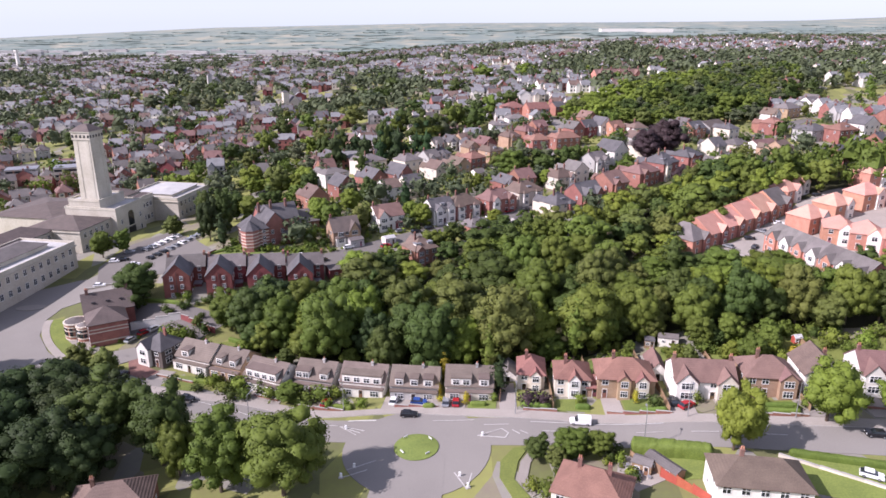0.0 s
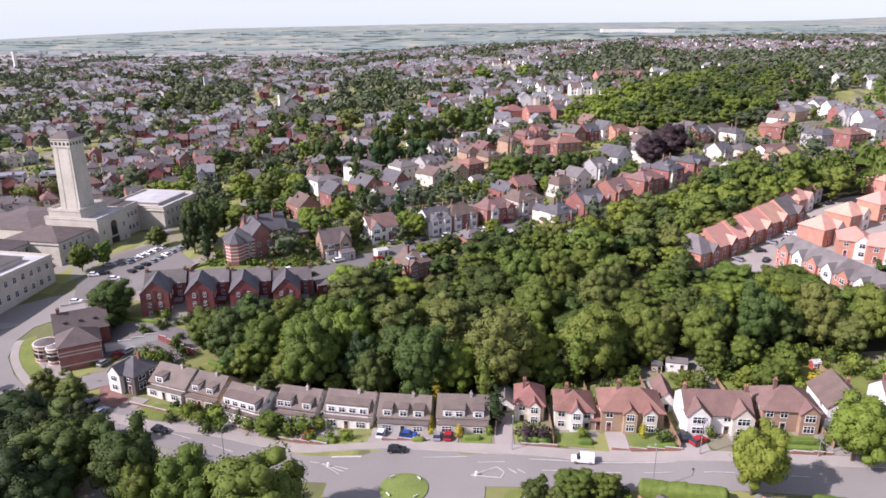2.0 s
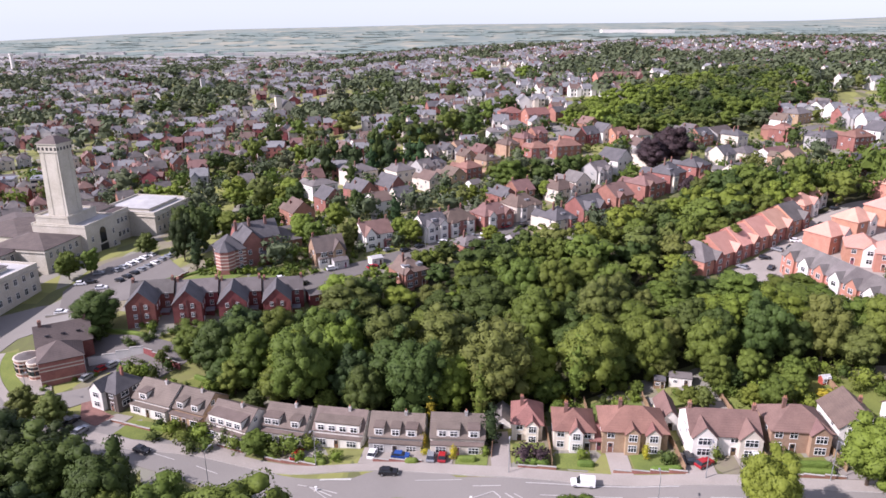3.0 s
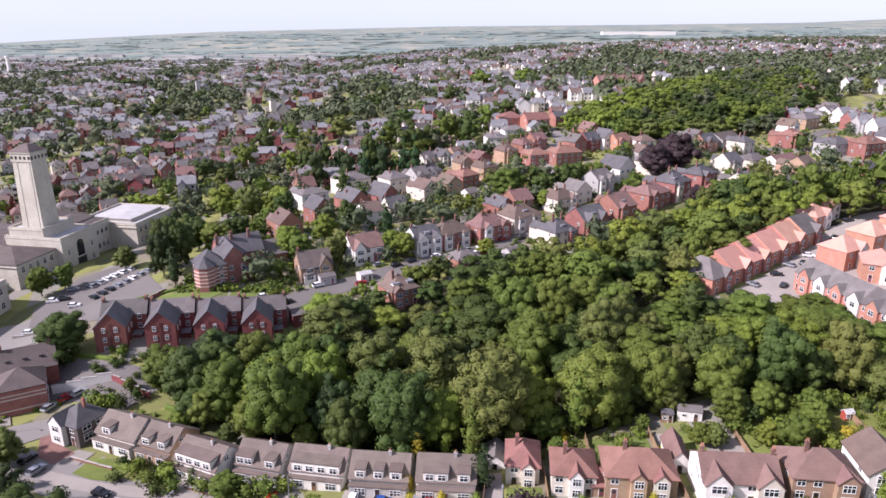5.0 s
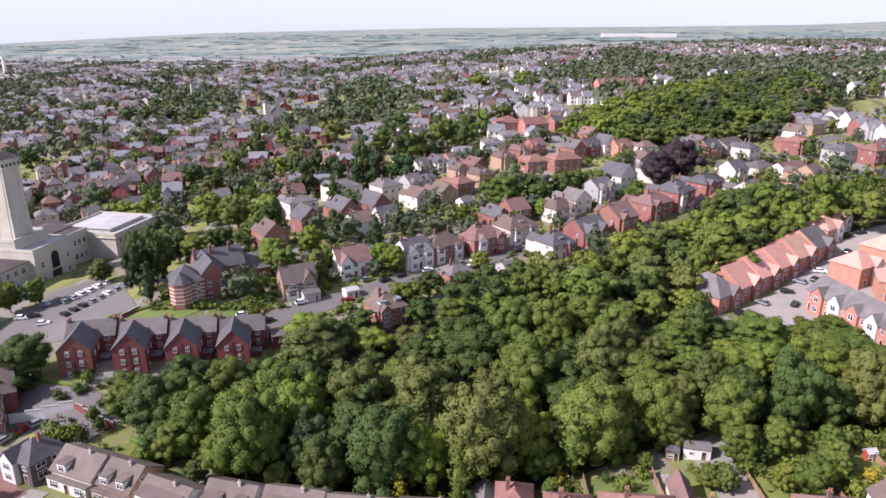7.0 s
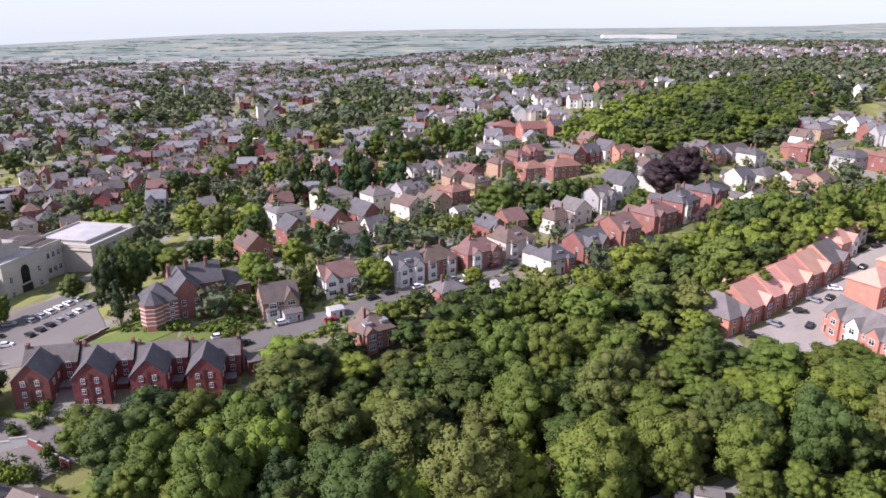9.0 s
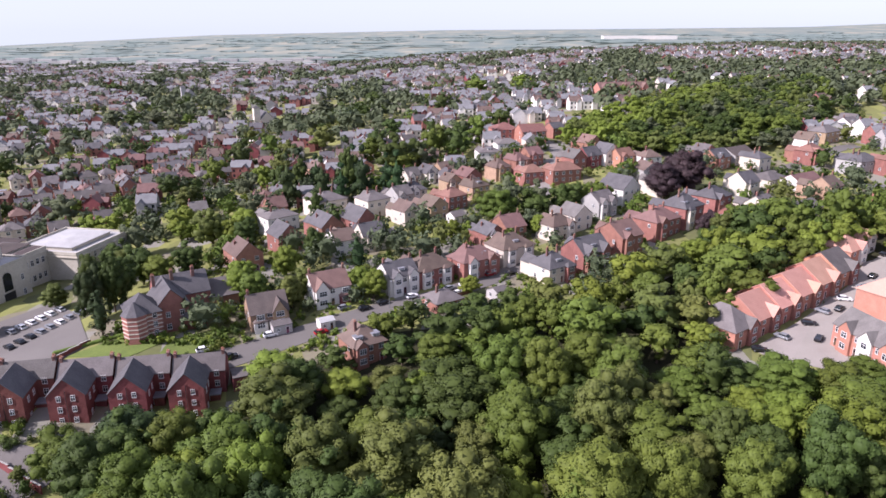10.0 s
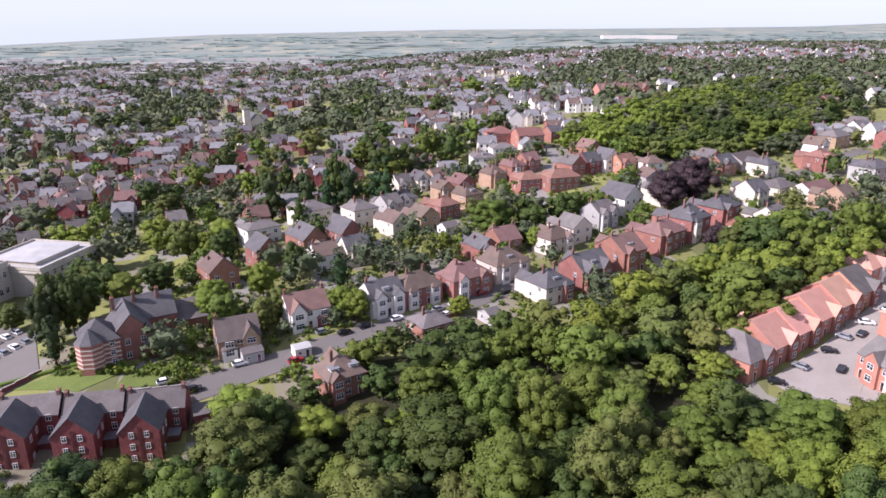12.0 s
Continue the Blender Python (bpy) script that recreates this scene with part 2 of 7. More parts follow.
def thing(name, x, y, z, rot, label, category, group=""):
    e = new(name)
    e.empty_display_size = 0.5
    e.matrix_basis = pose(x, y, z, 0, 0, rot)
    return tagged(e, label, category, group)


# ---- the lie of the land ----
CTRL_NEAR = [(-5, 118, 1), (-45, 143, -3), (-70, 140, -2), (-101, 165, -2), (-131, 201, -4), (-114, 208, -2), (-113, 238, 0), (-127, 224, 0), (-137, 214, -1.5), (-150, 222, -4), (-85, 205, 5),
             (-62, 216, 8), (-45, 195, 1), (-41, 178, -1), (-12, 168, -4), (10, 178, -4), (28, 165, -3), (52, 150, 3.5), (83, 147, 7),
             (60, 120, 6), (25, 118, 3), (85, 112, 8), (0, 80, 0), (-60, 110, -2), (60, 85, 6), (110, 122, 10), (-20, 206, 3), (-20, 150, -3)]
CTRL_MID = [(0, 232, 8), (34, 237, 9), (65, 264, 11), (88, 195, 10), (130, 225, 14), (141, 339, 20), (107, 308, 14), (71, 412, 22), (5, 370, 11),
            (-90, 387, 4), (-120, 300, -4), (-200, 320, -7), (-140, 640, 3), (-230, 670, -2), (150, 620, 27), (-20, 300, 8), (40, 205, 2),
            (200, 250, 20), (250, 420, 27), (-300, 250, -9), (-90, 250, 4), (-50, 250, 8), (160, 160, 12), (30, 700, 22), (80, 215, 4)]
CTRL_FAR = [(-450, 600, -9), (-700, 1000, -10), (-300, 1000, -7), (0, 950, 33), (250, 900, 36), (500, 800, 40), (600, 1400, 50), (150, 1250, 46),
            (-120, 1200, 18), (-900, 1700, -10), (-400, 1700, -10), (200, 1800, 20), (900, 2000, 45), (1300, 1300, 45), (-1200, 900, -10),
            (-700, 200, -10), (700, 200, 30), (0, -300, 0), (-500, -300, -10), (500, -300, 20)]
SPREADS = (13.0, 32.0, 210.0)
SKYLINE = [(-0.65, -25), (-0.48, 15), (-0.32, 52), (0.0, 84), (0.26, 92), (0.5, 104), (0.65, 132), (0.9, 140)]


def land(x, y):
    """The ground's height at arrays of places."""
    x, y = np.atleast_1d(np.asarray(x, float)), np.atleast_1d(np.asarray(y, float))
    total, weight = np.zeros_like(x), np.zeros_like(x)
    for some, spread in zip((CTRL_NEAR, CTRL_MID, CTRL_FAR), SPREADS):
        for cx, cy, cz in some:
            w = np.exp(-((x - cx) ** 2 + (y - cy) ** 2) / (2 * spread * spread)) / spread + 1e-12
            total, weight = total + w * cz, weight + w
    z = total / weight
    far = np.clip((y - 1900) / 2900, 0, 1)
    far = far * far * (3 - 2 * far)
    skyline = np.interp(x / np.maximum(y, 1), [b for b, _ in SKYLINE], [h for _, h in SKYLINE])
    return z * (1 - far) + skyline * far


def ground_z(x, y):
    return float(land(x, y)[0])


def inside(x, y, poly):
    hit = False
    for (ax, ay), (bx, by) in zip(poly, poly[1:] + poly[:1]):
        if (ay > y) != (by > y) and x < (bx - ax) * (y - ay) / (by - ay) + ax:
            hit = not hit
    return hit


def steps(*runs):
    out = []
    for a, b, d in runs:
        out += list(np.arange(a, b, d))
    return np.array(out + [runs[-1][1]])


def sheet(name, xs, ys, mat, label, category, lift=0.0):
    gx, gy = np.meshgrid(xs, ys)
    gz = land(gx.ravel(), gy.ravel()) + lift
    verts = np.stack([gx.ravel(), gy.ravel(), gz], 1)
    nx, ny = len(xs), len(ys)
    k = (np.arange(ny - 1)[:, None] * nx + np.arange(nx - 1)).ravel()
    me = bpy.data.meshes.new(name)
    me.from_pydata(verts.tolist(), [], np.stack([k, k + 1, k + nx + 1, k + nx], 1).tolist())
    me.polygons.foreach_set("use_smooth", np.ones(len(me.polygons), bool))
    me.materials.append(M[mat])
    return tagged(new(name, me), label, category, kind="structure")


WOOD = [(-52, 166), (-46, 180), (-34, 186), (-30, 200), (-22, 208), (-8, 224), (20, 229), (42, 234), (64, 245), (84, 262), (120, 285), (190, 305), (270, 330),
        (270, 290), (170, 268), (132, 258), (112, 244), (92, 228), (76, 216), (70, 198), (96, 192), (140, 198), (240, 215), (240, 140), (130, 152), (92, 156),
        (62, 162), (42, 156), (12, 145.5), (-24, 151)]


def ribbon(name, line, width, mat, lift, label, category="road", kerb=None, step=3.0):
    """A strip laid over the land along a line through the given places."""
    pts = [Vector((*p, 0)) for p in line]
    path = []
    for i in range(len(pts) - 1):
        p0, p1, p2, p3 = pts[max(i - 1, 0)], pts[i], pts[i + 1], pts[min(i + 2, len(pts) - 1)]
        n = max(2, int((p2 - p1).length / step))
        for k in range(n):
            t = k / n
            path.append(0.5 * (2 * p1 + (p2 - p0) * t + (2 * p0 - 5 * p1 + 4 * p2 - p3) * t * t + (3 * p1 - p0 - 3 * p2 + p3) * t ** 3))
    path.append(pts[-1])
    across = max(2, int(width / 2.5) + 1)
    xs, ys = [], []
    for i, p in enumerate(path):
        d = (path[min(i + 1, len(path) - 1)] - path[max(i - 1, 0)]).normalized()
        for k in range(across + 1):
            o = (k / across - 0.5) * width
            xs.append(p.x - d.y * o)
            ys.append(p.y + d.x * o)
    zs = land(xs, ys) + lift
    n = across + 1
    bm = bmesh.new()
    vs = [bm.verts.new(v) for v in zip(xs, ys, zs)]
    low = {}
    for i in range(len(path) - 1):
        for k in range(across):
            bm.faces.new((vs[i * n + k], vs[i * n + k + 1], vs[(i + 1) * n + k + 1], vs[(i + 1) * n + k]))
    for i in range(len(path)):
        for k in (0, across):
            c = vs[i * n + k].co
            low[i, k] = bm.verts.new((c.x, c.y, c.z - max(lift, 0.02) - 0.25))
    for i in range(len(path) - 1):
        for k in (0, across):
            bm.faces.new((vs[i * n + k], vs[(i + 1) * n + k], low[i + 1, k], low[i, k])).material_index = 1 if kerb else 0
    return tagged(new(name, mesh_of(name, bm, [mat, kerb or mat])), label, category, kind="structure")


def disc(name, cx, cy, r, mat, lift, label, category, squash=1.0, kind="structure", rings=4, sides=40, dome=0.0):
    bm = bmesh.new()
    layer = [[bm.verts.new((cx, cy, ground_z(cx, cy) + lift + dome))]]
    for i in range(1, rings + 1):
        rr = r * i / rings
        ring = []
        for k in range(sides):
            a = 2 * math.pi * k / sides
            x, y = cx + rr * math.cos(a), cy + rr * squash * math.sin(a)
            ring.append(bm.verts.new((x, y, ground_z(x, y) + lift + dome * (1 - (i / rings) ** 2))))
        layer.append(ring)
    layer.append([bm.verts.new((v.co.x, v.co.y, v.co.z - lift - 0.2)) for v in layer[-1]])
    for k in range(sides):
        j = (k + 1) % sides
        bm.faces.new((layer[0][0], layer[1][k], layer[1][j]))
        for i in range(1, rings + 1):
            bm.faces.new((layer[i][k], layer[i + 1][k], layer[i + 1][j], layer[i][j]))
    return tagged(new(name, mesh_of(name, bm, mat)), label, category, kind=kind)


def patch(name, poly, mat, lift, label, category, kind="structure", cell=2.0, skirt=0.3):
    """A patch of ground with straight sides, laid over the land."""
    bm = bmesh.new()
    face = bm.faces.new([bm.verts.new((x, y, 0)) for x, y in poly])
    xs, ys = [p[0] for p in poly], [p[1] for p in poly]
    for a0, a1, axis in ((min(xs), max(xs), 0), (min(ys), max(ys), 1)):
        k = math.ceil(a0 / cell) * cell
        while k < a1:
            co, no = ((k, 0, 0), (1, 0, 0)) if axis == 0 else ((0, k, 0), (0, 1, 0))
            bmesh.ops.bisect_plane(bm, geom=bm.verts[:] + bm.edges[:] + bm.faces[:], plane_co=co, plane_no=no)
            k += cell
    zs = land([v.co.x for v in bm.verts], [v.co.y for v in bm.verts]) + lift
    for v, z in zip(bm.verts, zs):
        v.co.z = z
    rim = [e for e in bm.edges if e.is_boundary]
    made = bmesh.ops.extrude_edge_only(bm, edges=rim)["geom"]
    for v in made:
        if isinstance(v, bmesh.types.BMVert):
            v.co.z -= lift + skirt
    return tagged(new(name, mesh_of(name, bm, mat)), label, category, kind=kind)


# ---- ground, roads ----
XS = steps((-2600, -1000, 100), (-1000, -400, 30), (-400, -150, 8), (-150, 150, 2.5), (150, 400, 8), (400, 1000, 30), (1000, 2600, 100))
YS = steps((-600, 0, 60), (0, 60, 10), (60, 300, 2.5), (300, 480, 6), (480, 1000, 20), (1000, 1900, 60))
sheet("ground", XS, YS, "ground", "mottled green and brown ground of gardens and verges", "ground")
# ---- building kit ----
WINDOWS = {}


def lattice(xs, zs, holes, y0, y1):
    """One plate with rectangular holes, from y0 (front) to y1."""
    bm = bmesh.new()
    v = {}
    for i, x in enumerate(xs):
        for k, z in enumerate(zs):
            v[i, k] = bm.verts.new((x, y0, z))
    fs = [bm.faces.new((v[i, k], v[i + 1, k], v[i + 1, k + 1], v[i, k + 1])) for i in range(len(xs) - 1) for k in range(len(zs) - 1) if (i, k) not in holes]
    made = bmesh.ops.extrude_face_region(bm, geom=fs)["geom"]
    for q in made:
        if isinstance(q, bmesh.types.BMVert):
            q.co.y = y1
    for q in [q for q in bm.verts if not q.link_faces]:
        bm.verts.remove(q)
    return bm


def window_mesh(w, h, bars=1, surround="frame"):
    key = (round(w, 2), round(h, 2), bars, surround)
    if key not in WINDOWS:
        f, b = 0.07, 0.035
        xs = [-w / 2 - f, -w / 2]
        for k in range(bars):
            x = -w / 2 + w * (k + 1) / (bars + 1)
            xs += [x - b, x + b]
        xs += [w / 2, w / 2 + f]
        zs = [-f - 0.05, 0, h * 0.64 - b, h * 0.64 + b, h, h + f]
        holes = {(i, k) for i in range(1, len(xs) - 1, 2) for k in (1, 3)}
        pane = bmesh.new()
        box(pane, -w / 2, w / 2, -0.02, 0.08, 0, h)
        WINDOWS[key] = (mesh_of("window", lattice(xs, zs, holes, -0.07, 0.06), [surround]), mesh_of("pane", pane, ["glass"]))
    return WINDOWS[key]


def add_window(parent, x, y, z, rot, w=1.2, h=1.3, bars=1, surround="frame"):
    f, p = window_mesh(w, h, bars, surround)
    ob = part("window", f, None, parent, "", pose(x, y, z, 0, 0, rot))
    part("pane", p, None, ob)


DOORS = {}


def add_door(parent, x, y, z, rot, w=0.95, h=2.05, mat="door_paint"):
    key = (w, h, mat)
    if key not in DOORS:
        bm = bmesh.new()
        box(bm, -w / 2, w / 2, -0.03, 0.1, 0, h, 0)
        for x0, x1, z0, z1 in ((-w / 2 - 0.08, -w / 2, 0, h), (w / 2, w / 2 + 0.08, 0, h), (-w / 2 - 0.08, w / 2 + 0.08, h, h + 0.08)):
            box(bm, x0, x1, -0.07, 0.1, z0, z1, 1)
        box(bm, -w * 0.3, w * 0.3, -0.045, 0, h * 0.55, h * 0.88, 2)
        DOORS[key] = mesh_of("door", bm, [mat, "frame", "glass"])
    part("door", DOORS[key], None, parent, "", pose(x, y, z, 0, 0, rot))


CHIMNEYS = {}


def add_chimney(parent, x, y, z, wide=0.65, deep=0.5, high=1.4, pots=2, mat="chimney_brick"):
    key = (wide, deep, high, pots, mat)
    if key not in CHIMNEYS:
        bm = bmesh.new()
        box(bm, -wide / 2, wide / 2, -deep / 2, deep / 2, -1.2, high, 0)
        box(bm, -wide / 2 - 0.08, wide / 2 + 0.08, -deep / 2 - 0.08, deep / 2 + 0.08, high - 0.25, high - 0.08, 0)
        for k in range(pots):
            px = (k - (pots - 1) / 2) * wide / max(pots, 1)
            tube(bm, (px, 0, high), (px, 0, high + 0.45), 0.13, 0.1, 6, 1)
        CHIMNEYS[key] = mesh_of("chimney", bm, [mat, "clay"])
    part("chimney", CHIMNEYS[key], None, parent, "", pose(x, y, z))


def block(parent, w, d, h, roof, rise, wall, tile, at=None, over=0.35, sink=2.0, gable_mat=None, names=("wall", "roof")):
    """Walls and roof of one oblong body; front to -y. Roofs: side (ridge along x), front (ridge along y), hip, flat."""
    bm = bmesh.new()
    x, y = w / 2, d / 2
    if roof == "side":
        ring = [(-y, -sink), (y, -sink), (y, h), (0, h + rise), (-y, h)]
        solid(bm, [(-x, a, b) for a, b in ring], [(x, a, b) for a, b in ring])
    elif roof == "front":
        ring = [(-x, -sink), (x, -sink), (x, h), (0, h + rise), (-x, h)]
        solid(bm, [(a, -y, b) for a, b in ring], [(a, y, b) for a, b in ring])
    else:
        box(bm, -x, x, -y, y, -sink, h)
    part(names[0], bm, [wall], parent, "", at)
    bm = bmesh.new()
    t = 0.16
    if roof in ("side", "front"):
        half, run = (y, x) if roof == "side" else (x, y)
        s = rise / half
        e, ez = half + over, h - over * s
        low = [(-e, ez), (0, h + rise), (e, ez)]
        ring = [(a, b + 0.03) for a, b in low] + [(a, b + t + 0.03) for a, b in reversed(low)]
        run += over * 0.6
        if roof == "side":
            solid(bm, [(-run, a, b) for a, b in ring], [(run, a, b) for a, b in ring])
        else:
            solid(bm, [(a, -run, b) for a, b in ring], [(a, run, b) for a, b in ring])
    elif roof == "hip":
        ex, ey, z0 = x + over, y + over, h - 0.08
        if w >= d:
            top = [(-(ex - ey), 0), ((ex - ey), 0)]
        else:
            top = [(0, -(ey - ex)), (0, ey - ex)]
        if abs(w - d) < 0.05:
            top = [(-0.05, 0), (0.05, 0)]
        c = [bm.verts.new((sx * ex, sy * ey, z)) for z in (z0, z0 + t) for sx, sy in ((-1, -1), (1, -1), (1, 1), (-1, 1))]
        r = [bm.verts.new((a, b, h + rise)) for a, b in top]
        bm.faces.new(c[3::-1])
        for k in range(4):
            bm.faces.new((c[k], c[(k + 1) % 4], c[4 + (k + 1) % 4], c[4 + k]))
        if w >= d:
            faces = ((c[4], c[5], r[1], r[0]), (c[5], c[6], r[1]), (c[6], c[7], r[0], r[1]), (c[7], c[4], r[0]))
        else:
            faces = ((c[4], c[5], r[0]), (c[5], c[6], r[1], r[0]), (c[6], c[7], r[1]), (c[7], c[4], r[0], r[1]))
        for f in faces:
            bm.faces.new(f)
    else:
        box(bm, -x - 0.15, x + 0.15, -y - 0.15, y + 0.15, h, h + 0.25, 1 if wall == "stone" else 0)
        box(bm, -x + 0.25, x - 0.25, -y + 0.25, y - 0.25, h + 0.2, h + 0.27, 0)
    part(names[1], bm, [tile, wall], parent, "", at)
    if roof == "flat" and wall == "stone":
        for side in (-1, 1):
            bm = bmesh.new()
            box(bm, -x - 0.15, x + 0.15, side * (y - 0.17) - 0.18, side * (y - 0.17) + 0.18, h + 0.24, h + 0.95)
            part("parapet", bm, [wall], parent, "", at)
            bm = bmesh.new()
            box(bm, side * (x - 0.17) - 0.18, side * (x - 0.17) + 0.18, -y + 0.36, y - 0.36, h + 0.24, h + 0.94)
            part("parapet", bm, [wall], parent, "", at)


def storeys(parent, w, y, h, cols, floors=2, win=(1.3, 1.25), at=None, rot=0, x0=0.0, door=None, bars=1, base=0.9, surround="frame"):
    """Rows of windows, and a door, on one face."""
    m = pose(0, 0, 0, 0, 0, rot)
    base_m = at or Matrix()
    step = h / floors
    for f in range(floors):
        for c in range(cols):
            px = x0 + (c + 0.5) * w / cols - w / 2
            if f == 0 and door == c:
                key_m = base_m @ m @ pose(px, y, 0.05)
                add_door(parent, *key_m.translation, math.degrees(key_m.to_euler().z))
                continue
            key_m = base_m @ m @ pose(px, y, f * step + base)
            add_window(parent, *key_m.translation, math.degrees(key_m.to_euler().z), win[0], win[1], bars, surround)


LABELS = {"grey_tile": "grey-brown tiled", "red_brick": "red brick", "dark_brick": "dark red brick", "orange_brick": "orange brick", "buff_brick": "buff brick", "white": "white rendered",
          "cream": "cream rendered", "grey_render": "grey rendered", "slate": "dark slate", "light_slate": "grey slate", "brown_tile": "brown tiled",
          "dark_tile": "dark brown tiled", "red_tile": "red tiled", "plum_tile": "plum tiled", "pink_tile": "orange-pink tiled"}
SHAPES = {"side": "gabled", "front": "front-gabled", "hip": "hipped"}


def house(x, y, rot, w, d, h, roof, rise, wall, tile, cols=2, floors=2, bays=(), dormers=0, chimneys=1, side_windows=1, group="", z=None, extra="", rear=True):
    """A house with its front to its own -y. bays: (x, width, depth, height, roof, rise, wall) on the front."""
    z = ground_z(x, y) if z is None else z
    label = f"{LABELS[wall]} {'bungalow' if floors == 1 else 'house'} with {SHAPES[roof]} {LABELS[tile]} roof{extra}"
    o = thing("bungalow" if floors == 1 else "house", x, y, z, rot, label, "house", group)
    block(o, w, d, h, roof, rise, wall, tile)
    taken = []
    for bx, bw, bd, bh, broof, brise, bwall in bays:
        back = d / 2 if broof == "front" else 0.6
        at = pose(bx, -d / 2 - bd / 2 + back / 2 - 0.02, 0)
        block(o, bw, bd + back, bh, broof, brise, bwall, tile, at, 0.25, names=("bay", "bay_roof"))
        taken.append((bx - bw / 2, bx + bw / 2))
        storeys(o, bw, -d / 2 - bd - 0.03, h, 1, floors, (bw * 0.55, 1.35), None, 0, bx, None, 2)
    step = h / floors
    free = [(c + 0.5) * w / cols - w / 2 for c in range(cols)]
    free = [px for px in free if not any(a - 0.5 < px < b + 0.5 for a, b in taken)]
    for f in range(floors):
        for k, px in enumerate(free):
            if f == 0 and k == len(free) // 2:
                add_door(o, px, -d / 2 - 0.01, 0.02, 0)
            else:
                add_window(o, px, -d / 2 - 0.01, f * step + 0.9, 0, 1.25, 1.25)
    if side_windows:
        for sgn, r in ((-1, -90), (1, 90)):
            for f in range(floors):
                add_window(o, sgn * (w / 2 + 0.01), (-0.2 if f else 0.18) * d, f * step + 1.0, r, 0.9, 1.1)
    for k in range(dormers):
        px = (k + 0.5) * w / dormers - w / 2
        block(o, 1.9, 1.8, 1.3, "flat", 0, "white", "lead", pose(px, -d / 4, h + rise * 0.12), 0.1, 0.3, names=("dormer", "dormer_roof"))
        add_window(o, px, -d / 4 - 0.92, h + rise * 0.12 + 0.25, 0, 1.3, 0.85)
    if rear and w > 6.5 and floors == 2:
        side = -1 if int(x * 10) % 2 else 1
        block(o, w * 0.42, 5.0, h * 0.86, "front", 1.9, wall, tile, pose(side * w * 0.22, d / 2 + 2.2, 0), 0.25, names=("rear_wing", "rear_roof"))
    spots = [(-w / 2 + 0.5, 0), (w / 2 - 0.5, 0), (0, 0)]
    for k in range(chimneys):
        cx, cy = spots[k % 3] if roof != "front" else ((-1) ** k * w * 0.25, d * 0.2)
        if roof == "hip":
            cx *= 0.45
        cz = h + rise * (1 if roof != "front" else 0.5)
        add_chimney(o, cx, cy, cz - 0.2, mat="chimney_brick")
    return o


